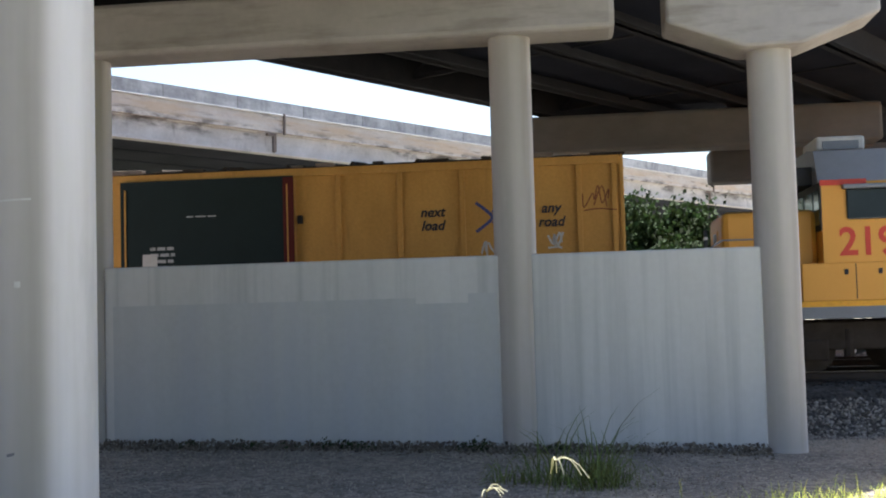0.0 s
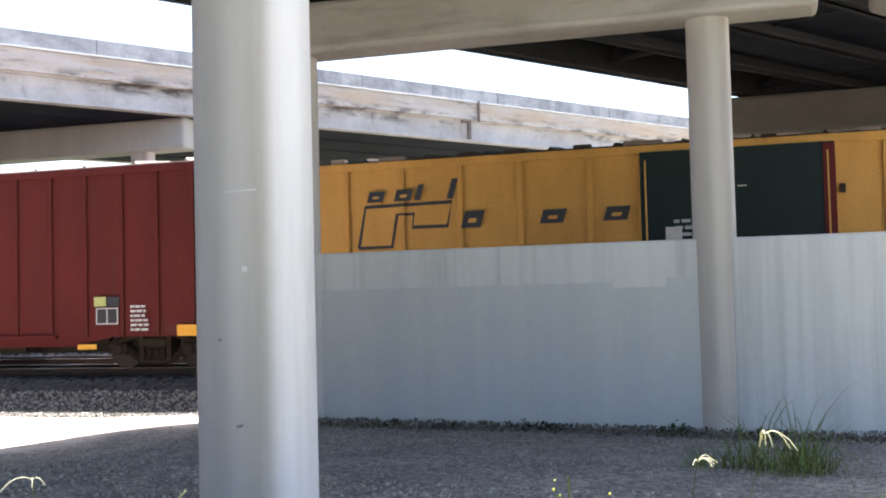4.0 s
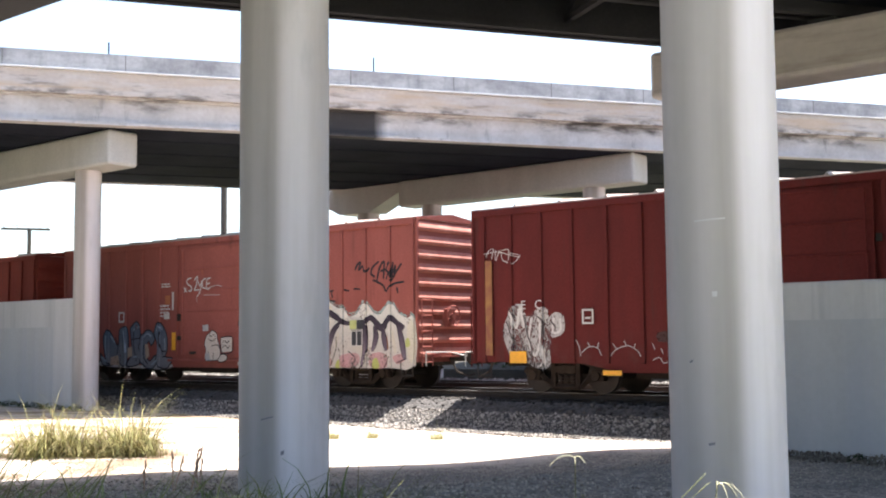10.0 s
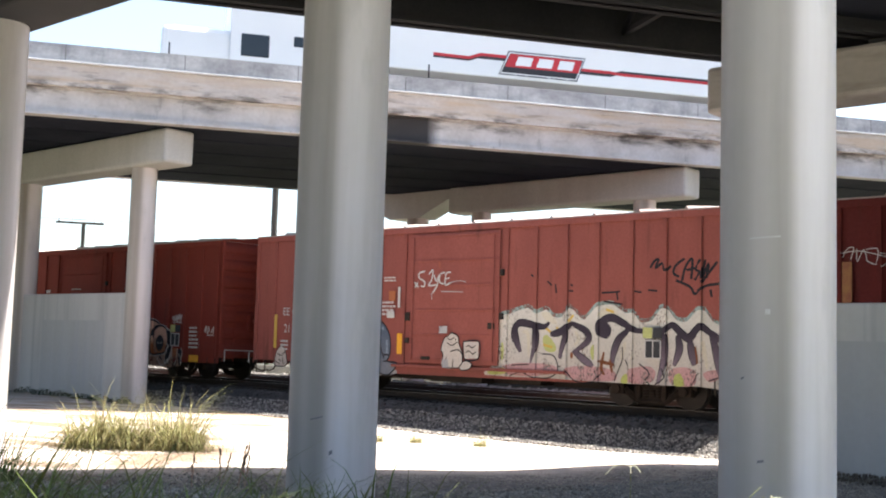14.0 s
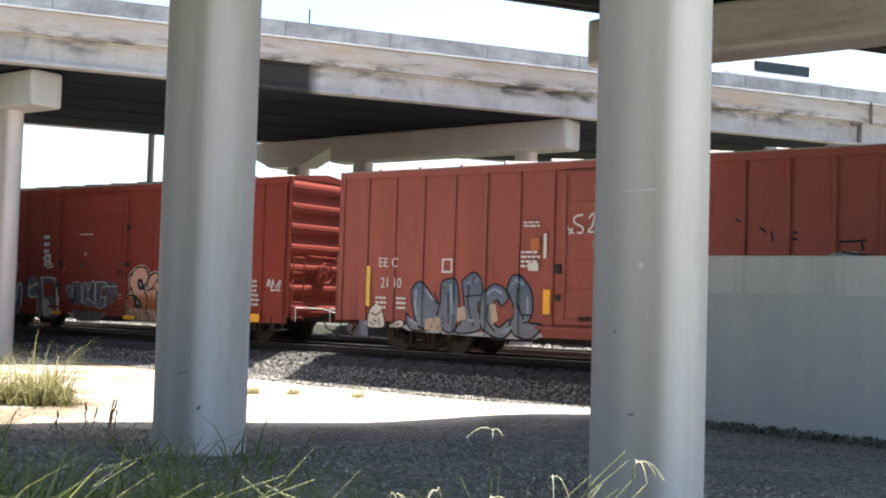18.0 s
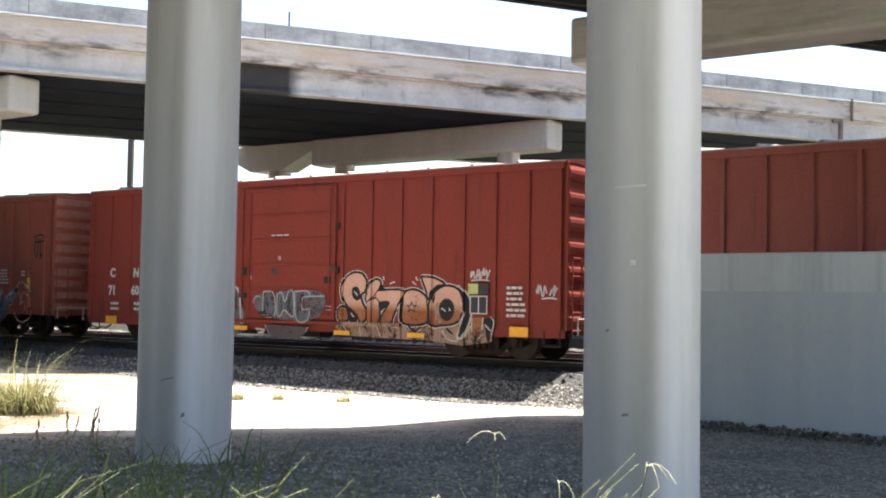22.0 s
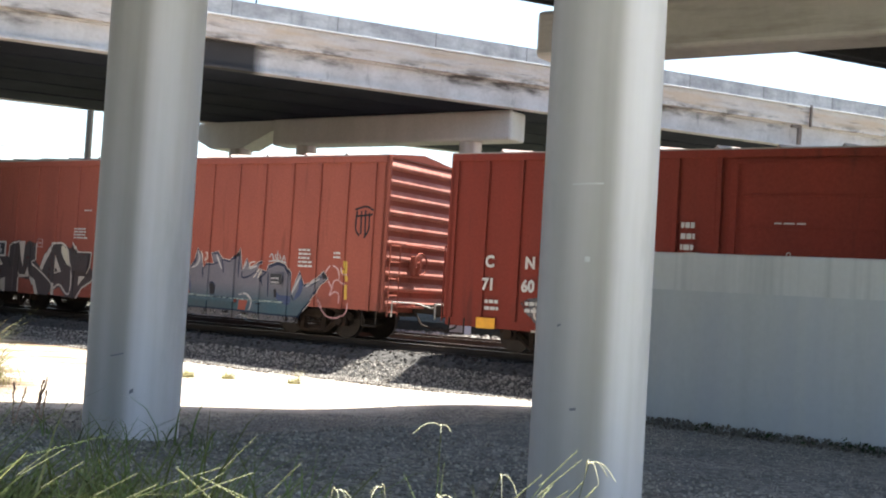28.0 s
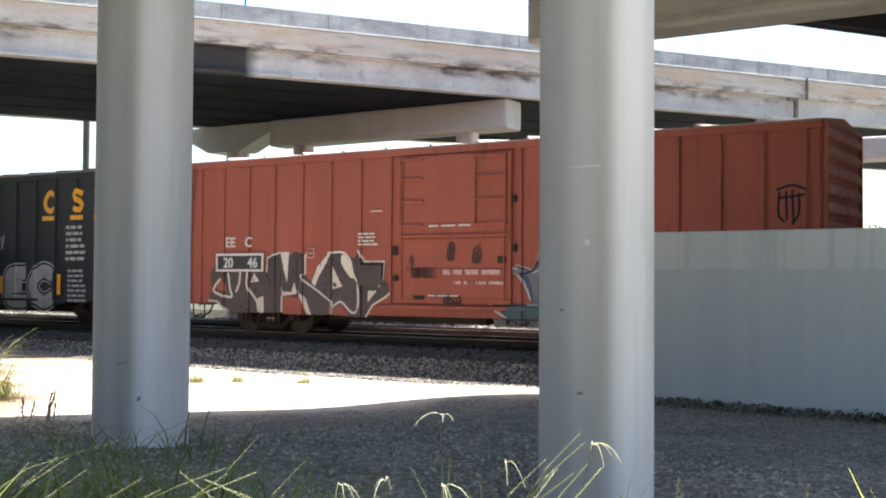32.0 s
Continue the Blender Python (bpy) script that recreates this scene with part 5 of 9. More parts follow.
    for k in (-1, 1):
        part("roof_gable", extrude_profile([(-HALF_W - 0.03, eave - 0.01), (-HALF_W - 0.03, eave + 0.025), (0, eave + 0.19), (HALF_W + 0.03, eave + 0.025), (HALF_W + 0.03, eave - 0.01)], *sorted((k * (L + 0.015), k * (L + 0.045)))), end_paint, car)
    # underframe, with a deep middle box added to block light under the car
    uf = boxes((-L + 0.1, L - 0.1, -0.25, 0.25, 0.62, 0.95), (-L + 0.2, L - 0.2, -HALF_W + 0.1, HALF_W - 0.1, 0.95, 1.02), (-1.2, 0.6, -1.0, -0.5, 0.35, 0.75), (-L + 3.9, L - 3.9, -0.45, 0.6, 0.36, 0.7), (1.6, 2.6, -1.15, -0.6, 0.4, 0.8))
    part("underframe", uf, TRUCK_FRAME, car)
    add_truck(car, -L + 2.35)
    add_truck(car, L - 2.35)
    return car


def evenly(a, b, n):
    return [a + (b - a) * i / (n - 1) for i in range(n)]


POSTS = [k * p for k in (-1, 1) for p in (1.75, 2.65, 3.56, 4.46, 5.38, 6.25, 7.12, 7.93)]
yellow_car = boxcar("boxcar", "yellow boxcar with black lettering and an open black doorway", 0.76, 16.61, YELLOW, YELLOW, [-8.2, -7.45, -6.25, -5.03, -3.81, -2.43, 2.92, 4.12, 5.33, 6.46, 7.54, 8.2], (-1.5, 2.08), eave=4.18, roof=TRUCK_FRAME)
red_car = boxcar("boxcar", "dark oxide-red boxcar with white tags and yellow reflectors", -17.44, 16.50, RED_DARK, RED_DARK, POSTS, (-1.52, 1.55), ribs=5, end_style="round")
grim_car = boxcar("boxcar", "faded red boxcar with large white and purple graffiti", -35.86, 15.99, RED_FADE, RED_FADE, POSTS, (-1.52, 1.55), ribs=10)
cnw_car = boxcar("boxcar", "mineral-red boxcar with orange and grey graffiti", -53.70, 16.09, RED_BRIGHT, RED_BRIGHT, POSTS, (-1.52, 1.55), ribs=7, end_style="round", rise=-0.07)
tuna_car = boxcar("boxcar", "faded red boxcar with grey-blue graffiti and a black number panel", -71.65, 16.57, RED_PALE, RED_PALE, POSTS, (-1.52, 1.55), ribs=10, panel_door=True)
black_car = boxcar("boxcar", "black boxcar with yellow markings", -90.0, 16.5, BLACKP, BLACKP, POSTS, (-1.52, 1.55))
tail_car = boxcar("boxcar", "dark oxide-red boxcar at the far end of the train", -108.3, 16.5, RED_DARK, RED_DARK, POSTS, (-1.52, 1.55))


# ---- painted pieces on the cars ----
def smooth_line(pts, n=6, closed=False):
    P = [Vector((a, b)) for a, b in pts]
    out = []
    m = len(P)
    rng_i = range(m if closed else m - 1)
    for i in rng_i:
        p0 = P[(i - 1) % m] if closed or i else P[0]
        p1, p2 = P[i], P[(i + 1) % m]
        p3 = P[(i + 2) % m] if closed or i + 2 < m else P[-1]
        for k in range(n):
            t = k / n
            out.append(0.5 * ((2 * p1) + (p2 - p0) * t + (2 * p0 - 5 * p1 + 4 * p2 - p3) * t * t + (3 * p1 - p0 - 3 * p2 + p3) * t ** 3))
    if not closed:
        out.append(P[-1])
    return out


def ribbon(bm, pts, w, y, taper=False, smooth=True):
    q = smooth_line(pts) if smooth else [Vector(p) for p in pts]
    left, right = [], []
    for i, p in enumerate(q):
        a, b = q[max(0, i - 1)], q[min(len(q) - 1, i + 1)]
        d = (b - a).normalized() if (b - a).length > 1e-6 else Vector((1, 0))
        k = w / 2
        if taper:
            u = i / (len(q) - 1)
            k *= 0.25 + 0.75 * math.sin(math.pi * min(1, u * 0.85 + 0.1))
        n = Vector((-d.y, d.x)) * k
        left.append(bm.verts.new((p.x + n.x, y, p.y + n.y)))
        right.append(bm.verts.new((p.x - n.x, y, p.y - n.y)))
    for i in range(len(q) - 1):
        bm.faces.new((right[i], right[i + 1], left[i + 1], left[i]))


def patch(bm, pts, y, n=5):
    q = smooth_line(pts, n, closed=True)
    vs = [bm.verts.new((p.x, y, p.y)) for p in q]
    face = bm.faces.new(vs)
    face.normal_update()
    if face.normal.y > 0:
        face.normal_flip()
    bmesh.ops.triangulate(bm, faces=[face])


PAINT_Y = -HALF_W - 0.059


def hug_posts(bm, car, lift):
    """Lay flat paint on a car's side: back on the panels, out over each post."""
    bm.verts.index_update()
    xs = [v.co.x for v in bm.verts]
    near = [p for p in POSTS_OF[car.name] if min(xs) - 0.06 < p < max(xs) + 0.06]
    for p in near:
        for c in (p - 0.056, p - 0.05, p + 0.05, p + 0.056):
            bmesh.ops.bisect_plane(bm, geom=[*bm.verts, *bm.edges, *bm.faces], plane_co=(c, 0, 0), plane_no=(1, 0, 0))
    for v in bm.verts:
        on = any(abs(v.co.x - p) < 0.0503 for p in near)
        v.co.y = -HALF_W - (0.0565 if on else 0.0035) - lift


class Piece:
    """A painted piece on a car's side: layers of strokes and patches, each a little proud of the last."""

    def __init__(self, car, label, x, z, w, h, y=None):
        self.car, self.label, self.box, self.n, self.first = car, label, (x, z, w, h), 0, None
        self.y, self.flush = (PAINT_Y if y is None else y), y is None and car.name in POSTS_OF

    def layer(self, material, strokes=(), patches=(), width=0.1, taper=False, name="paint_layer", smooth=True, n=5):
        x, z, w, h = self.box
        bm = bmesh.new()
        y = self.y - 0.0014 * self.n
        for s in strokes:
            ribbon(bm, [(x + a * w, z + b * h) for a, b in s], width, y, taper, smooth)
        for s in patches:
            patch(bm, [(x + a * w, z + b * h) for a, b in s], y, n)
        if self.flush:
            hug_posts(bm, self.car, 0.0007 * self.n)
        ob = part("graffiti" if self.first is None else name, bm, material, self.first or self.car, self.label if self.first is None else "")
        if len(strokes) + len(patches) > 1 and self.first is not None:
            tagged(ob, kind="stuff")
        self.first = self.first or ob
        self.n += 1
        return self


def spray(name, a, b, z0=0.6, z1=2.0, rough=0.65, worn=0.0):
    """Spray paint that shades from a at the bottom to b at the top; worn: how much of it has flaked or washed off."""
    m = mat(name, b, rough, mottle=0.3, scale=2.2, dark_amount=0.3, fine=30, grainy=0.35, bump=0, spec=0.2)
    nt = m.node_tree
    mix = next(n for n in nt.nodes if n.type == "MIX" and n.blend_type == "MIX")
    tc, sp, mp, mx = nt.nodes.new("ShaderNodeTexCoord"), nt.nodes.new("ShaderNodeSeparateXYZ"), nt.nodes.new("ShaderNodeMapRange"), nt.nodes.new("ShaderNodeMix")
    mx.data_type = "RGBA"
    mp.inputs["From Min"].default_value, mp.inputs["From Max"].default_value = z0, z1
    nt.links.new(tc.outputs["Object"], sp.inputs[0])
    nt.links.new(sp.outputs["Z"], mp.inputs["Value"])
    nt.links.new(mp.outputs[0], mx.inputs[0])
    mx.inputs[6].default_value, mx.inputs[7].default_value = (*a, 1), (*b, 1)
    nt.links.new(mx.outputs[2], mix.inputs[7])
    if worn:
        out, shader, bare, blend = nt.nodes["Material Output"], nt.nodes["Principled BSDF"], nt.nodes.new("ShaderNodeBsdfTransparent"), nt.nodes.new("ShaderNodeMixShader")
        ns, fine, add, mr, st = nt.nodes.new("ShaderNodeTexNoise"), nt.nodes.new("ShaderNodeTexNoise"), nt.nodes.new("ShaderNodeMath"), nt.nodes.new("ShaderNodeMapRange"), nt.nodes.new("ShaderNodeMapping")
        st.inputs["Scale"].default_value = (1.0, 1.0, 0.5)
        nt.links.new(tc.outputs["Object"], st.inputs["Vector"])
        for n, k in ((ns, 3.0), (fine, 26.0)):
            n.inputs["Scale"].default_value, n.inputs["Detail"].default_value = k, 4.0
            nt.links.new(st.outputs["Vector"], n.inputs["Vector"])
        add.operation = "ADD"
        nt.links.new(ns.outputs["Fac"], add.inputs[0])
        nt.links.new(fine.outputs["Fac"], add.inputs[1])
        mr.inputs["From Min"].default_value, mr.inputs["From Max"].default_value = 1.25 - worn * 0.6, 1.45 - worn * 0.6
        mr.inputs["To Min"].default_value, mr.inputs["To Max"].default_value = 0.0, 0.85
        nt.links.new(add.outputs[0], mr.inputs["Value"])
        nt.links.new(mr.outputs[0], blend.inputs[0])
        nt.links.new(shader.outputs[0], blend.inputs[1])
        nt.links.new(bare.outputs[0], blend.inputs[2])
        nt.links.new(blend.outputs[0], out.inputs["Surface"])
    return m


SP_WHITE = spray("white_spray", (0.50, 0.44, 0.39), (0.62, 0.59, 0.53), worn=0.22)
SP_TEAL = spray("teal_spray", (0.30, 0.36, 0.33), (0.30, 0.38, 0.35), worn=0.5)
SP_CREAM = spray("cream_spray", (0.56, 0.50, 0.40), (0.62, 0.57, 0.46), worn=0.2)
SP_BONE = spray("bone_white_spray", (0.54, 0.47, 0.41), (0.60, 0.54, 0.48), worn=0.1)
SP_TAN2 = spray("sandy_spray", (0.42, 0.32, 0.24), (0.45, 0.34, 0.26), worn=0.2)
SP_SKY = spray("light_blue_spray", (0.27, 0.33, 0.40), (0.24, 0.30, 0.38), worn=0.3)
SP_SLATE2 = spray("washed_slate_spray", (0.13, 0.12, 0.125), (0.125, 0.12, 0.13), worn=0.42)
SP_NAVY2 = spray("faded_navy_spray", (0.06, 0.08, 0.15), (0.07, 0.09, 0.17), worn=0.2)
SP_CHALK = spray("chalky_white_spray", (0.36, 0.34, 0.33), (0.46, 0.43, 0.41), worn=0.5)
SP_PINK = spray("pink_spray", (0.50, 0.26, 0.26), (0.55, 0.38, 0.36), worn=0.35)
SP_LIME = spray("lime_spray", (0.42, 0.44, 0.12), (0.50, 0.52, 0.22), worn=0.2)
SP_PURPLE = spray("purple_black_spray", (0.24, 0.18, 0.22), (0.045, 0.035, 0.05), 0.7, 1.7)
SP_BLACK = spray("black_spray", (0.024, 0.022, 0.026), (0.022, 0.02, 0.024))
SP_GREY = spray("grey_blue_spray", (0.12, 0.125, 0.14), (0.10, 0.11, 0.125), worn=0.4)
SP_PEACH = spray("peach_orange_spray", (0.27, 0.082, 0.022), (0.62, 0.36, 0.26), 1.08, 1.28, worn=0.12)
SP_TAN = spray("washed_tan_spray", (0.34, 0.22, 0.16), (0.36, 0.22, 0.16), worn=0.4)
SP_SLATE = spray("slate_blue_spray", (0.19, 0.20, 0.23), (0.10, 0.13, 0.18), 0.7, 1.6, worn=0.1)
SP_LTGREY = spray("light_grey_spray", (0.36, 0.35, 0.35), (0.43, 0.42, 0.42), worn=0.18)
SP_CHAR = spray("charcoal_spray", (0.095, 0.075, 0.075), (0.07, 0.058, 0.058), worn=0.15)
SP_BLUE = spray("blue_grey_spray", (0.055, 0.10, 0.125), (0.165, 0.155, 0.18), 0.75, 1.2)
SP_NAVY = spray("navy_spray", (0.02, 0.035, 0.06), (0.03, 0.035, 0.07))
SP_YELLOW = spray("yellow_spray", (0.60, 0.38, 0.06), (0.62, 0.42, 0.10))
SP_RED = spray("faded_red_spray", (0.40, 0.12, 0.05), (0.42, 0.14, 0.06))
SP_RUST = spray("rust_stain", (0.20, 0.07, 0.03), (0.24, 0.09, 0.04))
DARKSTAIN = spray("dark_stain", (0.06, 0.032, 0.03), (0.07, 0.035, 0.032), worn=0.5)

LETTER = {
    "S": [[(0.9, 0.82), (0.5, 1.0), (0.1, 0.8), (0.3, 0.56), (0.75, 0.42), (0.9, 0.2), (0.5, 0.0), (0.08, 0.12)]],
    "I": [[(0.5, 0.0), (0.5, 0.75)]],
    "Z": [[(0.1, 0.9), (0.9, 0.92), (0.45, 0.5), (0.12, 0.05), (0.95, 0.08)]],
    "E": [[(0.85, 0.95), (0.2, 0.9), (0.15, 0.5), (0.2, 0.08), (0.9, 0.05)], [(0.18, 0.5), (0.7, 0.52)]],
    "R": [[(0.15, 0.0), (0.15, 0.95), (0.65, 1.0), (0.85, 0.75), (0.6, 0.5), (0.25, 0.48)], [(0.5, 0.48), (0.95, 0.0)]],
    "N": [[(0.08, 0.0), (0.12, 0.95), (0.5, 0.45), (0.85, 0.05), (0.92, 1.0)]],
    "C": [[(0.9, 0.85), (0.5, 1.0), (0.12, 0.7), (0.12, 0.3), (0.5, 0.0), (0.92, 0.15)]],
    "A": [[(0.02, 0.0), (0.3, 0.7), (0.5, 1.05), (0.7, 0.7), (0.98, 0.0)], [(0.22, 0.36), (0.78, 0.36)]],
    "M": [[(0.02, 0.0), (0.12, 1.0), (0.5, 0.4), (0.88, 1.0), (0.98, 0.0)]],
    "T": [[(0.02, 0.95), (0.98, 0.98)], [(0.5, 0.95), (0.52, 0.0)]],
    "O": [[(0.5, 1.0), (0.1, 0.5), (0.5, 0.0), (0.9, 0.5), (0.5, 1.0)]],
    "D": [[(0.12, 0.0), (0.12, 1.0), (0.7, 0.85), (0.9, 0.5), (0.7, 0.12), (0.12, 0.0)]],
    "K": [[(0.12, 0.0), (0.12, 1.0)], [(0.9, 1.0), (0.2, 0.48), (0.95, 0.0)]],
}


def word(letters, gap=0.04, bounce=0.06, seed=0):
    rg = random.Random(seed)
    n = len(letters)
    w = (1 - gap * (n - 1)) / n
    out = []
    for i, c in enumerate(letters):
        dz, sh = rg.uniform(-bounce, bounce), rg.uniform(0.9, 1.05)
        for s in LETTER[c]:
            out.append([(i * (w + gap) + a * w, dz + b * sh) for a, b in s])
    return out


def bubble(car, label, letters, x, z, w, h, fill, edge, rim=None, width=0.3, seed=0, shadow=None):
    p = Piece(car, label, x, z, w, h)
    strokes = word(letters, seed=seed)
    if shadow:
        p.layer(shadow, [[(a + 0.02, b - 0.06) for a, b in s] for s in strokes], width=width + 0.26)
    if rim:
        p.layer(rim, strokes, width=width + 0.2)
    p.layer(edge, strokes, width=width + 0.11)
    p.layer(fill, strokes, width=width)
    return p


def scribble(car, label, x, z, w, h, n, material, width=0.03, seed=1, y=None):
    """Loose hand-drawn marks: hooks, loops and slashes."""
    rg = random.Random(seed)
    p = Piece(car, label, x, z, w, h, y)
    lines = []
    for k in range(2):
        x0, pts = 0.03 + 0.05 * k, []
        up = True
        while x0 < 0.98:
            pts.append((x0 + (0.06 if up else 0.0), rg.uniform(0.55, 1.05) if up else rg.uniform(-0.05, 0.4)))
            x0 += rg.uniform(-0.28, 0.85) / n
            up = not up
            if len(pts) > 4 * n:
                break
        lines.append(pts[: 2 * n + 2] if k == 0 else pts[n:])
    lines = [l for l in lines if len(l) > 1]
    lines.append([(rg.uniform(0.0, 0.3), -0.12), (0.6, -0.05), (rg.uniform(0.8, 1.2), -0.15)])
    p.layer(material, lines, width=width)
    return p


def data_block(car, x, z, w, h, rows, material=None, seed=3, y=None):
    """Stencilled lines too small to read, as bars."""
    rg = random.Random(seed)
    bm = bmesh.new()
    y = PAINT_Y if y is None else y
    for i in range(rows):
        zz = z + h * (rows - 1 - i) / rows
        k = 0.0
        while k < 0.85:
            q = rg.uniform(0.12, 0.4)
            box(bm, x + w * k, x + w * min(1, k + q), y - 0.002, y + 0.002, zz, zz + h / rows * 0.5)
            k += q + 0.06
    return tagged(part("stencil_block", bm, material or STENCIL, car), kind="stuff")


def label_panel(car, x, z, w, h, lime=True):
    plate(car, "data_panel", x, x + w, z, z + h * 0.62, STENCIL_BLK, PAINT_Y - 0.012)
    bm = bmesh.new()
    t = 0.025
    for a in ((x, x + w, z, z + t), (x, x + w, z + h * 0.6 - t, z + h * 0.6), (x, x + t, z, z + h * 0.6), (x + w - t, x + w, z, z + h * 0.6), (x + w / 2 - t / 2, x + w / 2 + t / 2, z, z + h * 0.6)):
        box(bm, a[0], a[1], PAINT_Y - 0.022, PAINT_Y - 0.014, a[2], a[3])
    part("panel_rim", bm, STENCIL, car)
    if lime:
        plate(car, "label_sticker", x - 0.05, x + w * 0.45, z + h * 0.66, z + h, SP_LIME, PAINT_Y - 0.014)
        plate(car, "label_sticker", x + w * 0.5, x + w * 1.05, z + h * 0.66, z + h, STENCIL_BLK, PAINT_Y - 0.014)


def reflectors(car, *spots, w=0.5, h=0.11):
    for x, z in spots:
        plate(car, "reflector", x, x + w, z, z + h, REFLECT, PAINT_Y - 0.06)


# faded car with the white cloud piece
p = Piece(grim_car, "large white graffiti piece with dark purple gothic letters and pink trim", 0, 0, 1, 1)
p.layer(SP_TEAL, patches=[[(1.37, 2.08), (1.83, 2.24), (2.41, 2.39), (2.68, 2.25), (2.97, 2.35), (3.18, 2.18), (3.47, 2.17), (3.65, 2.39), (3.87, 2.25), (4.09, 2.1), (4.35, 2.36), (4.62, 2.45), (4.92, 2.44), (5.2, 2.27), (5.43, 2.27), (5.61, 2.06), (5.92, 2.09), (6.12, 2.36), (6.33, 2.33), (6.55, 2.1), (6.8, 2.08), (7.01, 2.29), (7.24, 2.31), (7.43, 2.07), (7.74, 1.94), (7.98, 1.97), (8.01, 0.63), (7.12, 0.57), (5.33, 0.56), (3.06, 0.59), (1.1, 0.6), (1.3, 0.81), (1.4, 1.42)]], n=2)
p.layer(SP_WHITE, patches=[[(1.37, 1.98), (1.84, 2.14), (2.41, 2.29), (2.68, 2.15), (2.97, 2.25), (3.19, 2.08), (3.47, 2.07), (3.66, 2.29), (3.87, 2.15), (4.09, 2.01), (4.35, 2.26), (4.63, 2.36), (4.92, 2.35), (5.21, 2.17), (5.44, 2.17), (5.62, 1.96), (5.93, 2.0), (6.13, 2.27), (6.34, 2.24), (6.55, 2.01), (6.81, 1.99), (7.01, 2.2), (7.25, 2.22), (7.43, 1.99), (7.74, 1.86), (7.98, 1.88), (8.01, 0.63), (7.12, 0.57), (5.33, 0.56), (3.06, 0.59), (1.1, 0.6), (1.3, 0.81), (1.4, 1.42)]], n=2)
p.layer(SP_CREAM, patches=[[(4.47, 2.09), (4.61, 2.27), (4.84, 2.31), (5.02, 2.16), (4.84, 2.04)], [(2.83, 2.17), (3.07, 2.17), (3.32, 1.9), (3.0, 1.96)], [(7.74, 1.73), (7.97, 1.74), (7.99, 0.81), (7.73, 0.85)]], n=3)
p.layer(SP_PINK, patches=[[(1.64, 0.82), (2.23, 0.94), (3.2, 0.91), (3.29, 0.73), (2.49, 0.62), (1.74, 0.66)], [(3.6, 0.86), (4.29, 0.92), (4.89, 0.85), (4.97, 0.62), (4.3, 0.58), (3.69, 0.62)], [(5.32, 0.87), (5.82, 0.97), (6.03, 0.84), (5.9, 0.6), (5.33, 0.59)], [(6.37, 0.88), (6.71, 0.98), (7.05, 0.88), (6.99, 0.59), (6.45, 0.58)], [(7.21, 0.86), (7.57, 0.95), (7.69, 0.82), (7.38, 0.67)]], n=3)
p.layer(SP_LIME, patches=[[(2.89, 1.57), (3.05, 1.62), (3.28, 1.37), (3.23, 1.23), (2.96, 1.27)], [(1.6, 1.4), (1.72, 1.38), (1.72, 1.02), (1.62, 1.01)], [(7.66, 1.3), (7.77, 1.34), (7.81, 1.16), (7.68, 1.11)], [(4.27, 1.31), (4.37, 1.43), (4.41, 1.16), (4.33, 1.07)], [(1.22, 0.71), (1.73, 0.8), (1.78, 0.66), (1.27, 0.62)], [(6.51, 0.77), (6.65, 0.83), (6.75, 0.58), (6.5, 0.57)], [(5.15, 0.71), (5.27, 0.78), (5.33, 0.58), (5.13, 0.57)]], n=3)
p.layer(SP_YELLOW, [[(2.97, 1.8), (3.25, 1.65), (3.32, 1.84)], [(2.9, 1.4), (3.18, 1.34)], [(3.63, 1.96), (3.78, 2.12)], [(4.69, 2.25), (4.91, 2.19)]], width=0.0567)
p.layer(SP_CREAM, [[(2.26, 1.7), (2.44, 1.64), (2.47, 1.07)], [(3.84, 1.72), (3.94, 1.54), (3.81, 1.39)], [(5.23, 1.51), (5.13, 1.1)], [(7.2, 1.56), (7.31, 0.94)]], width=0.101, taper=True)
p.layer(SP_BLACK, [[(2.0, 1.44), (1.99, 1.72), (2.18, 1.92), (2.56, 1.88), (2.91, 1.83), (3.08, 1.94)], [(2.05, 1.82), (2.08, 1.5), (2.22, 1.2)], [(2.61, 1.9), (2.69, 1.64), (2.65, 1.33), (2.54, 0.94)]], width=0.195, taper=True)
p.layer(SP_PURPLE, [[(2.0, 1.44), (1.99, 1.72), (2.18, 1.92), (2.56, 1.88), (2.91, 1.83), (3.08, 1.94)], [(2.05, 1.82), (2.08, 1.5), (2.22, 1.2)], [(2.61, 1.9), (2.69, 1.64), (2.65, 1.33), (2.54, 0.94)]], width=0.158, taper=True)
p.layer(SP_BLACK, [[(3.11, 1.65), (3.42, 1.72), (3.75, 1.93)], [(3.59, 1.75), (3.51, 1.44), (3.4, 1.07)], [(3.7, 1.93), (4.14, 1.74), (4.2, 1.51), (3.83, 1.25)], [(3.78, 1.28), (4.13, 1.05), (4.36, 0.93)]], width=0.195, taper=True)
p.layer(SP_PURPLE, [[(3.11, 1.65), (3.42, 1.72), (3.75, 1.93)], [(3.59, 1.75), (3.51, 1.44), (3.4, 1.07)], [(3.7, 1.93), (4.14, 1.74), (4.2, 1.51), (3.83, 1.25)], [(3.78, 1.28), (4.13, 1.05), (4.36, 0.93)]], width=0.158, taper=True)
p.layer(SP_BLACK, [[(4.76, 1.61), (4.54, 1.7), (4.55, 1.93), (4.84, 2.06), (5.18, 1.93), (5.52, 1.77), (5.83, 1.78)], [(5.38, 1.82), (5.07, 1.58), (4.92, 1.25), (4.88, 0.94)]], width=0.195, taper=True)
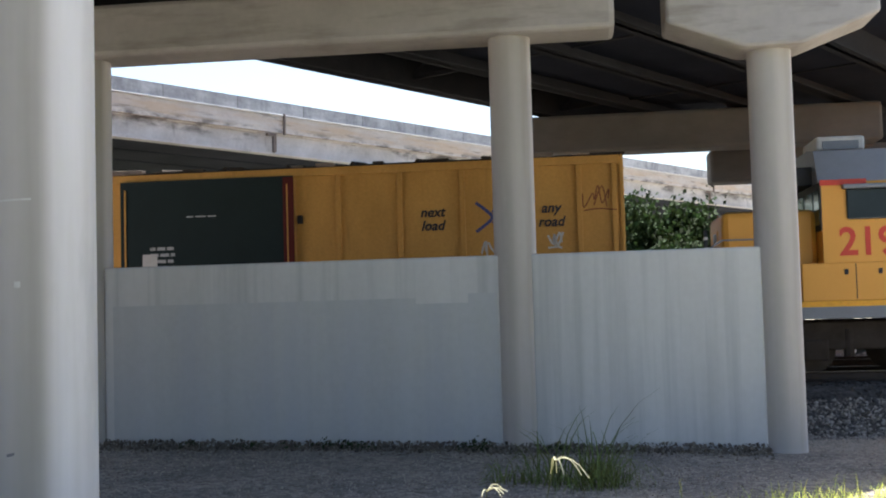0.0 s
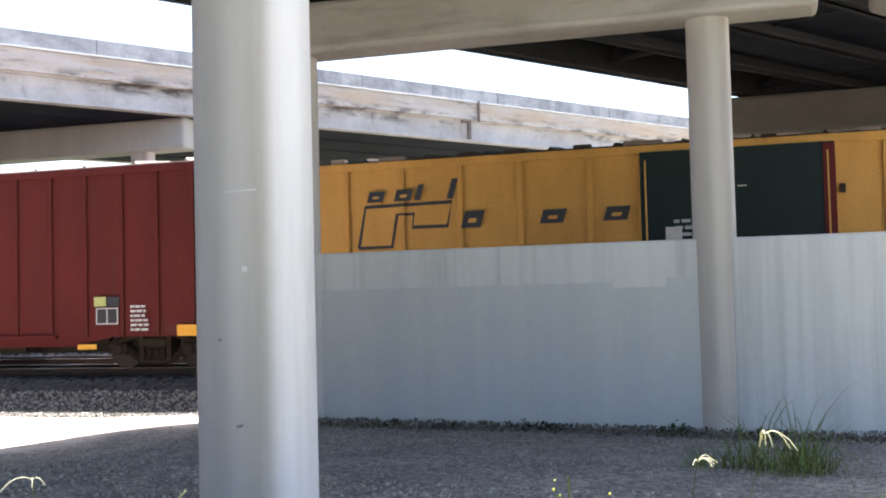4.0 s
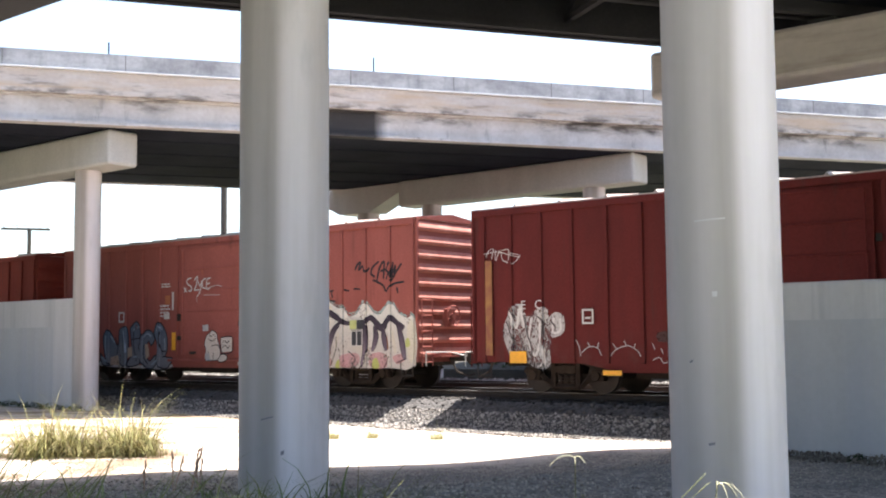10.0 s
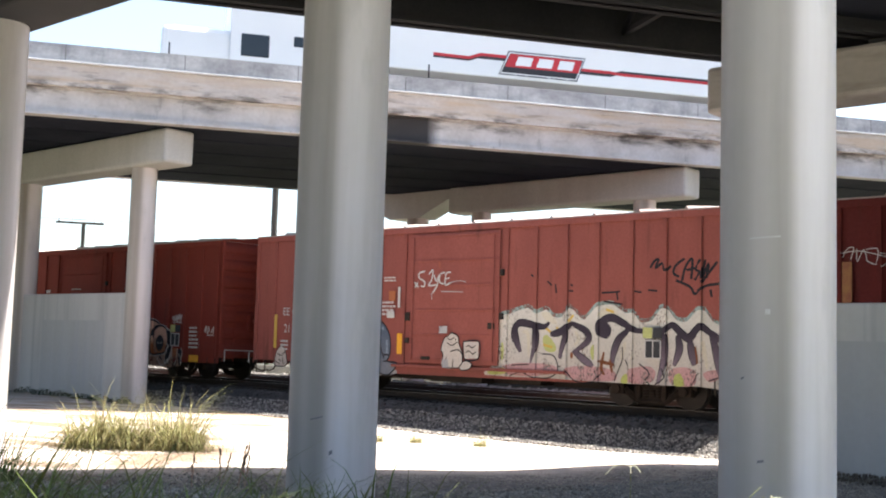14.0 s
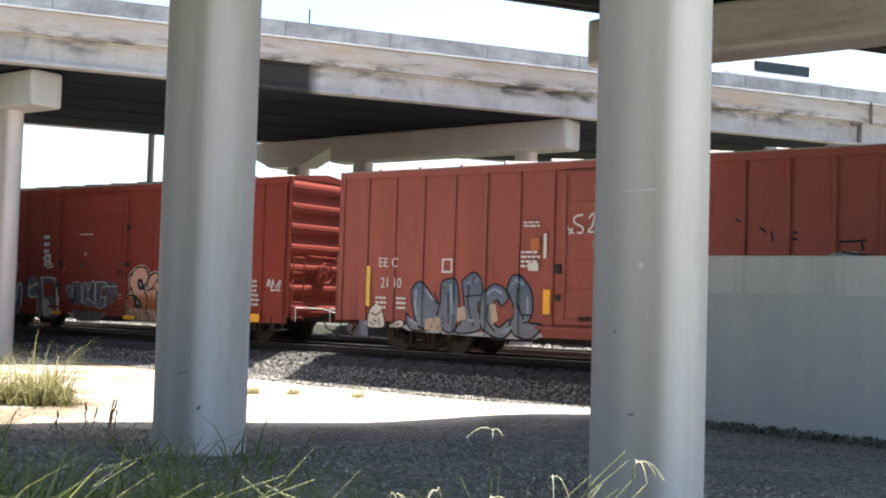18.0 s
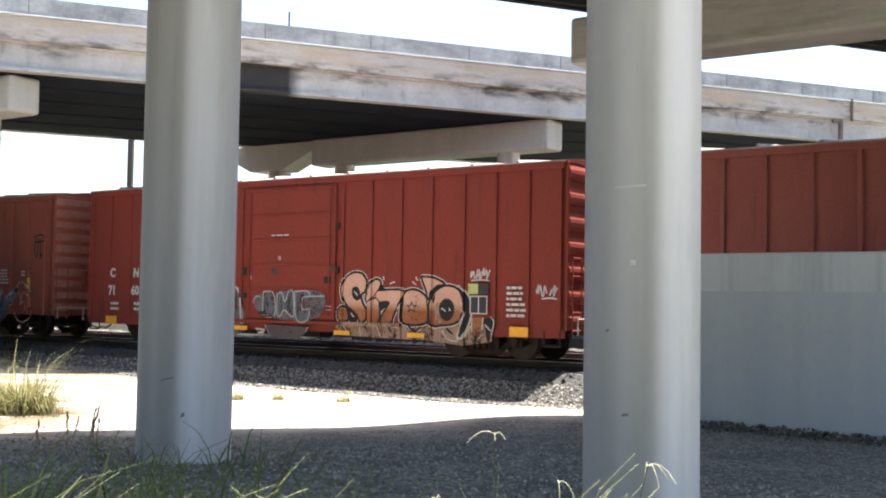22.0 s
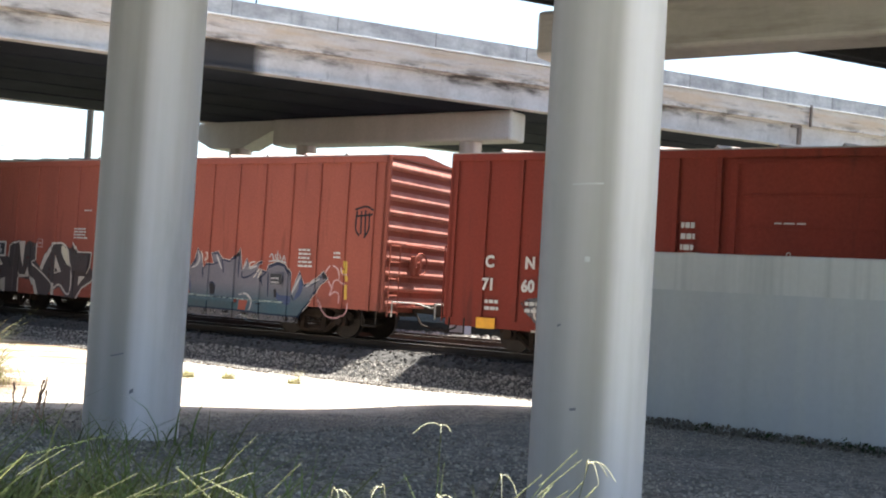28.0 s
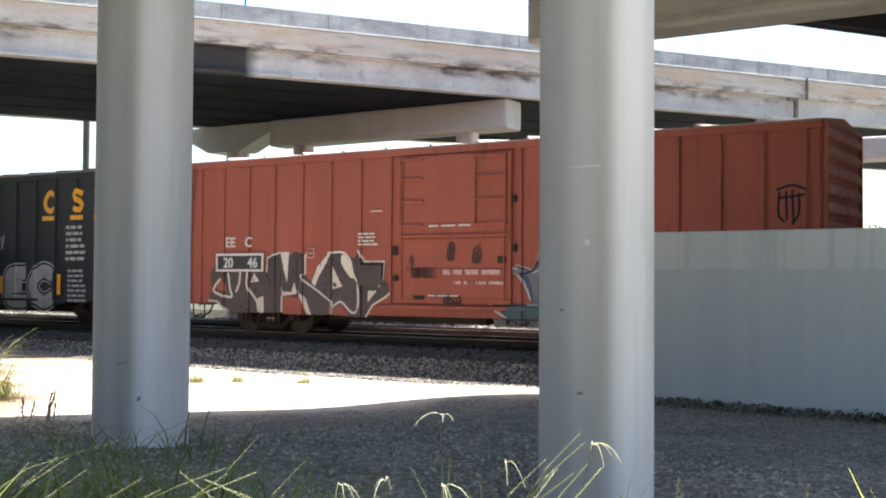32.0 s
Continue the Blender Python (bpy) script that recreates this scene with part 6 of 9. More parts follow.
p.layer(SP_PURPLE, [[(4.76, 1.61), (4.54, 1.7), (4.55, 1.93), (4.84, 2.06), (5.18, 1.93), (5.52, 1.77), (5.83, 1.78)], [(5.38, 1.82), (5.07, 1.58), (4.92, 1.25), (4.88, 0.94)]], width=0.158, taper=True)
p.layer(SP_BLACK, [[(6.19, 1.7), (6.43, 1.9), (6.7, 1.7), (6.87, 1.63), (7.14, 1.87), (7.38, 1.74), (7.64, 1.63)], [(6.27, 1.71), (6.26, 1.36), (6.21, 0.96), (6.08, 0.58)], [(6.58, 1.68), (6.63, 1.37), (6.49, 1.0)], [(6.87, 1.63), (6.94, 1.27), (7.0, 1.02)], [(7.39, 1.73), (7.51, 1.38), (7.59, 1.01), (7.65, 0.78)]], width=0.195, taper=True)
p.layer(SP_PURPLE, [[(6.19, 1.7), (6.43, 1.9), (6.7, 1.7), (6.87, 1.63), (7.14, 1.87), (7.38, 1.74), (7.64, 1.63)], [(6.27, 1.71), (6.26, 1.36), (6.21, 0.96), (6.08, 0.58)], [(6.58, 1.68), (6.63, 1.37), (6.49, 1.0)], [(6.87, 1.63), (6.94, 1.27), (7.0, 1.02)], [(7.39, 1.73), (7.51, 1.38), (7.59, 1.01), (7.65, 0.78)]], width=0.158, taper=True)
p.layer(SP_PURPLE, patches=[[(4.5, 1.76), (4.55, 1.9), (4.74, 1.93), (4.85, 1.8), (4.8, 1.62), (4.62, 1.59)], [(7.35, 1.78), (7.48, 1.77), (7.63, 1.63), (7.49, 1.48), (7.39, 1.56)]], n=3)
p.layer(SP_RUST, [[(4.66, 1.26), (4.59, 0.9), (4.68, 0.73)], [(4.82, 1.09), (4.89, 0.79)], [(4.51, 1.05), (4.95, 0.97)], [(3.74, 1.23), (3.76, 1.08)], [(7.03, 1.44), (7.1, 1.05)]], width=0.0819, taper=True)
p.layer(SP_BLACK, [[(1.89, 0.6), (2.24, 0.71), (2.57, 0.61), (3.07, 0.6), (3.35, 0.79), (3.23, 1.13), (2.87, 1.17)], [(3.56, 0.83), (3.84, 0.57), (4.32, 0.54), (4.62, 0.81)], [(4.95, 0.61), (5.09, 0.92), (5.17, 1.14), (5.15, 1.39)], [(5.24, 1.1), (5.35, 0.87)], [(6.02, 0.57), (6.28, 0.74), (6.17, 0.96)], [(6.92, 0.58), (7.13, 0.87)], [(5.6, 1.02), (5.86, 0.83), (5.76, 0.65)], [(7.35, 0.7), (7.67, 0.81)], [(1.94, 0.87), (2.48, 0.91)]], width=0.0284)
label_panel(grim_car, 5.78, 1.14, 0.42, 0.7)
p = Piece(grim_car, "black spray-can tag and small dark scuffs", 0, 0, 1, 1)
p.layer(SP_BLACK, [[(5.86, 3.19), (5.96, 3.34), (6.07, 3.38), (6.0, 3.19), (6.17, 3.29), (6.26, 3.13), (6.39, 3.23)], [(6.73, 3.38), (6.51, 3.23), (6.46, 3.06), (6.6, 2.98)], [(6.67, 2.88), (6.75, 3.18), (6.92, 3.37), (6.9, 2.92)], [(6.78, 3.12), (6.98, 3.16)], [(7.15, 3.35), (7.0, 3.14), (7.13, 3.07), (6.98, 2.9)], [(7.24, 3.34), (7.16, 2.94), (7.32, 3.25), (7.27, 2.93)], [(7.53, 3.29), (7.3, 3.02), (7.16, 2.84)], [(6.52, 2.9), (6.87, 2.75), (7.0, 2.59), (7.24, 2.76), (7.62, 2.81)], [(7.37, 2.68), (7.4, 2.52)]], width=0.0599)
p.layer(SP_BLACK, [[(2.99, 2.94), (3.12, 2.84)], [(3.23, 2.86), (3.26, 2.65)], [(3.66, 2.84), (3.75, 2.82)], [(3.63, 2.7), (3.76, 2.69)], [(4.56, 2.64), (4.9, 2.65), (5.06, 2.67)], [(4.62, 2.44), (4.83, 2.41), (5.13, 2.37)], [(4.97, 2.66), (5.01, 2.47)], [(5.44, 2.67), (5.64, 2.64)], [(5.81, 2.69), (6.05, 2.67)], [(2.49, 3.11), (2.58, 3.06)]], width=0.0441)
p = Piece(grim_car, "dark slate-blue graffiti letters with black outlines", 0, 0, 1, 1)
p.layer(SP_LTGREY, patches=[[(-5.82, 0.68), (-4.73, 0.62), (-3.41, 0.57), (-1.99, 0.61), (-2.24, 0.46), (-3.4, 0.47), (-5.71, 0.53)]], n=2)
p.layer(SP_SLATE, patches=[[(-5.82, 0.97), (-5.58, 0.75), (-5.26, 0.66), (-5.07, 0.58), (-5.61, 0.55), (-5.8, 0.73)]], n=3)
p.layer(SP_BLACK, [[(-5.82, 0.97), (-5.58, 0.75), (-5.26, 0.66), (-5.07, 0.58), (-5.61, 0.55), (-5.8, 0.73), (-5.82, 0.97)]], width=0.0465)
p.layer(SP_SLATE, patches=[[(-5.69, 1.49), (-5.53, 1.7), (-5.3, 1.68), (-4.84, 1.19), (-4.79, 1.69), (-4.55, 1.81), (-4.34, 1.75), (-4.26, 1.2), (-4.38, 0.58), (-4.68, 0.57), (-4.93, 0.8), (-5.07, 0.58), (-5.46, 0.68), (-5.62, 1.07)]], n=3)
p.layer(SP_BLACK, [[(-5.69, 1.49), (-5.53, 1.7), (-5.3, 1.68), (-4.84, 1.19), (-4.79, 1.69), (-4.55, 1.81), (-4.34, 1.75), (-4.26, 1.2), (-4.38, 0.58), (-4.68, 0.57), (-4.93, 0.8), (-5.07, 0.58), (-5.46, 0.68), (-5.62, 1.07), (-5.69, 1.49)]], width=0.0465)
p.layer(SP_SLATE, patches=[[(-4.2, 1.76), (-3.86, 1.97), (-3.6, 1.73), (-3.57, 1.41), (-3.72, 1.15), (-3.55, 0.79), (-3.78, 0.58), (-4.36, 0.55), (-4.1, 0.95), (-4.14, 1.39)]], n=3)
p.layer(SP_BLACK, [[(-4.2, 1.76), (-3.86, 1.97), (-3.6, 1.73), (-3.57, 1.41), (-3.72, 1.15), (-3.55, 0.79), (-3.78, 0.58), (-4.36, 0.55), (-4.1, 0.95), (-4.14, 1.39), (-4.2, 1.76)]], width=0.0465)
p.layer(SP_SLATE, patches=[[(-3.57, 1.49), (-3.33, 1.69), (-3.05, 1.64), (-2.89, 1.4), (-3.06, 1.2), (-3.19, 1.33), (-3.31, 1.18), (-3.29, 0.86), (-3.12, 0.71), (-2.86, 0.89), (-2.68, 0.76), (-3.02, 0.46), (-3.44, 0.56), (-3.64, 0.84), (-3.63, 1.23)]], n=3)
p.layer(SP_BLACK, [[(-3.57, 1.49), (-3.33, 1.69), (-3.05, 1.64), (-2.89, 1.4), (-3.06, 1.2), (-3.19, 1.33), (-3.31, 1.18), (-3.29, 0.86), (-3.12, 0.71), (-2.86, 0.89), (-2.68, 0.76), (-3.02, 0.46), (-3.44, 0.56), (-3.64, 0.84), (-3.63, 1.23), (-3.57, 1.49)]], width=0.0465)
p.layer(SP_SLATE, patches=[[(-2.94, 1.59), (-2.81, 1.88), (-2.57, 1.9), (-2.28, 1.55), (-2.24, 1.06), (-2.33, 0.85), (-1.98, 0.79), (-2.24, 0.49), (-2.61, 0.51), (-2.84, 0.73), (-2.72, 1.12)]], n=3)
p.layer(SP_BLACK, [[(-2.94, 1.59), (-2.81, 1.88), (-2.57, 1.9), (-2.28, 1.55), (-2.24, 1.06), (-2.33, 0.85), (-1.98, 0.79), (-2.24, 0.49), (-2.61, 0.51), (-2.84, 0.73), (-2.72, 1.12), (-2.94, 1.59)]], width=0.0465)
p.layer(SP_TAN2, patches=[[(-5.23, 0.82), (-4.82, 0.89), (-4.74, 0.56), (-5.25, 0.57)], [(-4.3, 1.12), (-4.09, 1.18), (-4.05, 0.87), (-4.31, 0.8)], [(-3.39, 1.23), (-3.24, 1.25), (-3.15, 0.88), (-3.33, 0.76)]], n=1)
p.layer(SP_BLACK, [[(-4.99, 1.48), (-4.84, 1.19), (-4.9, 0.91)], [(-4.59, 1.49), (-4.54, 0.74)], [(-3.98, 1.73), (-4.0, 1.21), (-3.83, 0.7)], [(-3.44, 1.23), (-3.46, 0.86), (-3.23, 0.61)], [(-2.61, 1.63), (-2.62, 1.26), (-2.46, 0.91)], [(-2.53, 1.02), (-2.27, 1.01)], [(-2.49, 0.84), (-2.31, 0.85)], [(-4.14, 1.39), (-3.59, 1.45)]], width=0.0388)
p.layer(SP_SKY, [[(-5.53, 1.54), (-5.54, 1.07), (-5.4, 0.81)], [(-5.25, 1.54), (-5.0, 1.28)], [(-4.48, 1.68), (-4.4, 0.97)], [(-4.08, 1.69), (-3.71, 1.8)], [(-4.0, 0.84), (-3.65, 0.84)], [(-3.49, 1.45), (-3.28, 1.58), (-3.06, 1.49)], [(-2.82, 1.62), (-2.68, 1.8), (-2.48, 1.69)], [(-2.38, 1.42), (-2.36, 1.06)], [(-5.72, 0.82), (-5.47, 0.68)], [(-3.04, 0.59), (-2.78, 0.72)]], width=0.062)
lettering(grim_car, "EE C", -6.38, 2.08, 0.33, y=PAINT_Y, stretch=0.95)
lettering(grim_car, "21 10", -6.28, 1.57, 0.36, y=PAINT_Y, stretch=0.8)
p = Piece(grim_car, "loose white marker tag on the door", 0, 0, 1, 1, -HALF_W - 0.11)
p.layer(STENCIL, [[(-0.95, 3.26), (-1.14, 3.22), (-1.15, 3.09), (-0.95, 2.98), (-0.98, 2.86), (-1.09, 2.88)], [(-0.81, 3.18), (-0.67, 3.29), (-0.71, 3.02), (-0.81, 2.89), (-0.55, 2.89)], [(-0.63, 3.16), (-0.54, 3.0), (-0.44, 3.16), (-0.52, 2.86), (-0.66, 2.68)], [(-0.25, 3.22), (-0.41, 3.16), (-0.41, 2.96), (-0.27, 2.92)], [(-0.04, 3.22), (-0.2, 3.18), (-0.22, 2.9), (-0.06, 2.93)], [(-0.21, 3.05), (-0.08, 3.07)], [(-1.33, 2.98), (-1.17, 2.84)], [(-1.2, 2.97), (-1.29, 2.83)]], width=0.0426)
p.layer(SP_LTGREY, [[(-0.14, 2.93), (0.25, 2.99), (0.49, 2.95)], [(-0.37, 2.72), (0.01, 2.71), (0.39, 2.7)], [(-0.69, 2.68), (-0.68, 2.51)]], width=0.0194)
data_block(grim_car, -2.5, 3.02, 0.52, 0.16, 2)
data_block(grim_car, -2.55, 2.1, 0.5, 0.42, 4, seed=8)
plate(grim_car, "label_sticker", -2.3, -2.06, 2.48, 2.76, SP_RED, PAINT_Y)
plate(grim_car, "label_sticker", -1.96, -1.88, 2.3, 2.86, STENCIL, PAINT_Y)
plate(grim_car, "label_sticker", -2.35, -2.08, 2.02, 2.2, STENCIL, PAINT_Y - 0.006)
data_block(grim_car, -6.75, 1.05, 0.4, 0.35, 3)
data_block(grim_car, -6.1, 1.05, 0.35, 0.35, 3)
plate(grim_car, "reflector", -7.06, -6.94, 1.1, 2.1, SP_YELLOW, PAINT_Y)
plate(grim_car, "reflector", -1.93, -1.75, 1.05, 1.6, REFLECT, PAINT_Y - 0.02)
p = Piece(grim_car, "small sketched white animal shape holding a signboard", 0, 0, 1, 1, -HALF_W - 0.11)
p.layer(SP_BONE, patches=[[(-0.25, 0.74), (-0.24, 1.08), (-0.31, 1.21), (-0.21, 1.48), (-0.07, 1.56), (0.05, 1.64), (0.26, 1.55), (0.3, 1.37), (0.4, 1.18), (0.43, 0.98), (0.36, 0.76)]], n=3)
p.layer(SP_BLACK, [[(-0.25, 0.74), (-0.24, 1.08), (-0.31, 1.21), (-0.21, 1.48), (-0.07, 1.56), (0.05, 1.64), (0.26, 1.55), (0.3, 1.37), (0.4, 1.18), (0.43, 0.98), (0.36, 0.76), (-0.25, 0.74)]], width=0.031)
p.layer(SP_BONE, patches=[[(0.45, 1.42), (0.96, 1.43), (0.96, 1.01), (0.51, 0.98)]], n=1)
p.layer(SP_BLACK, [[(0.45, 1.42), (0.96, 1.43), (0.96, 1.01), (0.51, 0.98), (0.45, 1.42)]], width=0.031)
p.layer(SP_BONE, patches=[[(0.33, 0.77), (0.51, 0.93), (0.74, 0.87), (0.67, 0.73), (0.4, 0.69)]], n=3)
p.layer(SP_BLACK, [[(0.33, 0.77), (0.51, 0.93), (0.74, 0.87), (0.67, 0.73), (0.4, 0.69), (0.33, 0.77)]], width=0.031)
p.layer(SP_BLACK, [[(-0.11, 1.39), (0.07, 1.32), (0.25, 1.41)], [(-0.07, 1.51), (0.01, 1.46), (0.14, 1.53)], [(0.03, 1.16), (0.28, 1.21), (0.42, 1.1)], [(-0.12, 1.02), (-0.08, 0.77)], [(0.12, 0.96), (0.11, 0.76)], [(0.54, 1.28), (0.64, 1.33), (0.74, 1.27), (0.87, 1.33)], [(0.54, 1.13), (0.65, 1.19), (0.77, 1.11), (0.89, 1.17)], [(0.18, 1.51), (0.2, 1.44)]], width=0.0271)
p.layer(SP_LTGREY, patches=[[(-0.4, 1.81), (-0.11, 1.82), (-0.11, 1.63), (-0.38, 1.62)], [(-0.26, 0.94), (-0.06, 0.97), (-0.03, 0.75), (-0.23, 0.73)]], n=1)
p = Piece(grim_car, "small sketched white animal shape by the corner", 0, 0, 1, 1)
p.layer(SP_BONE, patches=[[(-7.03, 0.56), (-7.03, 0.82), (-6.94, 1.05), (-6.75, 1.17), (-6.58, 1.02), (-6.51, 0.6)]], n=3)
p.layer(SP_BLACK, [[(-7.03, 0.56), (-7.03, 0.82), (-6.94, 1.05), (-6.75, 1.17), (-6.58, 1.02), (-6.51, 0.6), (-7.03, 0.56)]], width=0.031)
p.layer(SP_BONE, patches=[[(-6.34, 0.58), (-6.17, 0.74), (-5.94, 0.78), (-5.93, 0.61)]], n=3)
p.layer(SP_BLACK, [[(-6.34, 0.58), (-6.17, 0.74), (-5.94, 0.78), (-5.93, 0.61), (-6.34, 0.58)]], width=0.031)
p.layer(SP_BLACK, [[(-6.93, 0.94), (-6.76, 0.88), (-6.6, 0.99)], [(-6.87, 0.77), (-6.74, 0.71)], [(-6.69, 0.82), (-6.65, 0.61)], [(-6.98, 0.7), (-6.82, 0.63)], [(-6.16, 0.66), (-6.02, 0.68)]], width=0.031)
plate(grim_car, "frame_stencil", -4.75, -4.45, 1.95, 2.0, STENCIL, PAINT_Y)
plate(grim_car, "frame_stencil", -4.75, -4.45, 2.25, 2.29, STENCIL, PAINT_Y)
plate(grim_car, "frame_stencil", -4.75, -4.71, 2.0, 2.25, STENCIL, PAINT_Y)
plate(grim_car, "frame_stencil", -4.49, -4.45, 2.0, 2.25, STENCIL, PAINT_Y)

# mineral-red car
p = Piece(cnw_car, "peach and orange bubble-letter graffiti with black and white outlines", 0, 0, 1, 1)
p.layer(SP_TAN, patches=[[(1.55, 0.72), (3.88, 0.76), (6.23, 0.78), (6.1, 0.41), (5.4, 0.31), (4.44, 0.39), (1.59, 0.45)]], n=1)
p.layer(SP_BONE, [[(2.13, 2.01), (2.37, 1.98), (2.52, 1.8), (2.48, 1.57), (2.35, 1.45), (2.41, 1.26), (2.52, 1.08), (2.5, 0.86), (2.36, 0.78), (2.26, 0.95), (2.09, 1.09), (1.92, 1.21), (1.8, 1.42), (1.77, 1.66), (1.9, 1.9), (2.13, 2.01)], [(1.62, 1.07), (1.79, 1.16), (1.92, 1.09), (1.96, 0.85), (1.8, 0.79), (1.64, 0.88), (1.62, 1.07)], [(2.67, 1.75), (2.81, 1.84), (2.96, 1.78), (2.91, 1.62), (2.7, 1.38), (2.56, 1.29), (2.52, 1.45), (2.67, 1.75)], [(2.59, 1.31), (2.9, 1.35), (2.91, 0.81), (2.59, 0.81), (2.59, 1.31)], [(2.82, 1.56), (3.62, 1.58), (3.61, 1.37), (3.39, 1.03), (3.27, 0.78), (2.97, 0.79), (3.07, 1.02), (3.24, 1.26), (3.14, 1.31), (2.85, 1.31), (2.82, 1.56)], [(3.66, 1.28), (3.69, 1.5), (3.87, 1.59), (4.09, 1.57), (4.3, 1.45), (4.36, 1.26), (4.35, 0.83), (3.67, 0.81), (3.66, 1.28)], [(4.19, 1.9), (4.52, 1.88), (4.85, 1.74), (4.64, 1.7), (4.48, 1.54), (4.45, 1.38), (4.36, 1.54), (4.19, 1.9)], [(4.46, 1.26), (4.58, 1.53), (4.85, 1.68), (5.15, 1.65), (5.37, 1.46), (5.42, 1.19), (5.32, 0.95), (5.13, 0.82), (4.81, 0.78), (4.5, 0.79), (4.46, 1.26)]], width=0.136)
p.layer(SP_BONE, [[(5.22, 1.69), (5.44, 1.55), (5.59, 1.33), (5.6, 1.02), (5.5, 0.75), (5.35, 0.49), (5.24, 0.52), (5.41, 0.88), (5.45, 1.19), (5.38, 1.48), (5.22, 1.69)]], width=0.0805)
p.layer(SP_BLACK, [[(2.13, 2.01), (2.37, 1.98), (2.52, 1.8), (2.48, 1.57), (2.35, 1.45), (2.41, 1.26), (2.52, 1.08), (2.5, 0.86), (2.36, 0.78), (2.26, 0.95), (2.09, 1.09), (1.92, 1.21), (1.8, 1.42), (1.77, 1.66), (1.9, 1.9), (2.13, 2.01)], [(1.62, 1.07), (1.79, 1.16), (1.92, 1.09), (1.96, 0.85), (1.8, 0.79), (1.64, 0.88), (1.62, 1.07)], [(2.67, 1.75), (2.81, 1.84), (2.96, 1.78), (2.91, 1.62), (2.7, 1.38), (2.56, 1.29), (2.52, 1.45), (2.67, 1.75)], [(2.59, 1.31), (2.9, 1.35), (2.91, 0.81), (2.59, 0.81), (2.59, 1.31)], [(2.82, 1.56), (3.62, 1.58), (3.61, 1.37), (3.39, 1.03), (3.27, 0.78), (2.97, 0.79), (3.07, 1.02), (3.24, 1.26), (3.14, 1.31), (2.85, 1.31), (2.82, 1.56)], [(3.66, 1.28), (3.69, 1.5), (3.87, 1.59), (4.09, 1.57), (4.3, 1.45), (4.36, 1.26), (4.35, 0.83), (3.67, 0.81), (3.66, 1.28)], [(4.19, 1.9), (4.52, 1.88), (4.85, 1.74), (4.64, 1.7), (4.48, 1.54), (4.45, 1.38), (4.36, 1.54), (4.19, 1.9)], [(4.46, 1.26), (4.58, 1.53), (4.85, 1.68), (5.15, 1.65), (5.37, 1.46), (5.42, 1.19), (5.32, 0.95), (5.13, 0.82), (4.81, 0.78), (4.5, 0.79), (4.46, 1.26)]], patches=[[(5.22, 1.69), (5.44, 1.55), (5.59, 1.33), (5.6, 1.02), (5.5, 0.75), (5.35, 0.49), (5.24, 0.52), (5.41, 0.88), (5.45, 1.19), (5.38, 1.48)], [(2.96, 1.76), (3.09, 1.62), (3.05, 1.58), (2.91, 1.62)], [(4.64, 1.71), (4.86, 1.75), (5.01, 1.67), (4.79, 1.67), (4.61, 1.54)], [(1.92, 1.16), (2.09, 1.09), (2.26, 0.93), (2.23, 0.79), (2.01, 0.8), (1.94, 0.98)], [(4.34, 1.31), (4.44, 1.22), (4.46, 0.79), (4.36, 0.83)]], width=0.0906, n=2)
p.layer(SP_PEACH, patches=[[(4.19, 1.9), (4.52, 1.88), (4.85, 1.74), (4.64, 1.7), (4.48, 1.54), (4.45, 1.38), (4.36, 1.54)]], n=2)
p.layer(SP_BLACK, [[(4.19, 1.9), (4.52, 1.88), (4.85, 1.74), (4.64, 1.7), (4.48, 1.54), (4.45, 1.38), (4.36, 1.54), (4.19, 1.9)]], width=0.0277)
p.layer(SP_PEACH, patches=[[(4.46, 1.26), (4.58, 1.53), (4.85, 1.68), (5.15, 1.65), (5.37, 1.46), (5.42, 1.19), (5.32, 0.95), (5.13, 0.82), (4.81, 0.78), (4.5, 0.79)]], n=2)
p.layer(SP_BLACK, [[(4.46, 1.26), (4.58, 1.53), (4.85, 1.68), (5.15, 1.65), (5.37, 1.46), (5.42, 1.19), (5.32, 0.95), (5.13, 0.82), (4.81, 0.78), (4.5, 0.79), (4.46, 1.26)]], width=0.0277)
p.layer(SP_PEACH, patches=[[(3.66, 1.28), (3.69, 1.5), (3.87, 1.59), (4.09, 1.57), (4.3, 1.45), (4.36, 1.26), (4.35, 0.83), (3.67, 0.81)]], n=2)
p.layer(SP_BLACK, [[(3.66, 1.28), (3.69, 1.5), (3.87, 1.59), (4.09, 1.57), (4.3, 1.45), (4.36, 1.26), (4.35, 0.83), (3.67, 0.81), (3.66, 1.28)]], width=0.0277)
p.layer(SP_PEACH, patches=[[(2.82, 1.56), (3.62, 1.58), (3.61, 1.37), (3.39, 1.03), (3.27, 0.78), (2.97, 0.79), (3.07, 1.02), (3.24, 1.26), (3.14, 1.31), (2.85, 1.31)]], n=2)
p.layer(SP_BLACK, [[(2.82, 1.56), (3.62, 1.58), (3.61, 1.37), (3.39, 1.03), (3.27, 0.78), (2.97, 0.79), (3.07, 1.02), (3.24, 1.26), (3.14, 1.31), (2.85, 1.31), (2.82, 1.56)]], width=0.0277)
p.layer(SP_PEACH, patches=[[(2.59, 1.31), (2.9, 1.35), (2.91, 0.81), (2.59, 0.81)]], n=2)
p.layer(SP_BLACK, [[(2.59, 1.31), (2.9, 1.35), (2.91, 0.81), (2.59, 0.81), (2.59, 1.31)]], width=0.0277)
p.layer(SP_PEACH, patches=[[(2.67, 1.75), (2.81, 1.84), (2.96, 1.78), (2.91, 1.62), (2.7, 1.38), (2.56, 1.29), (2.52, 1.45)]], n=2)
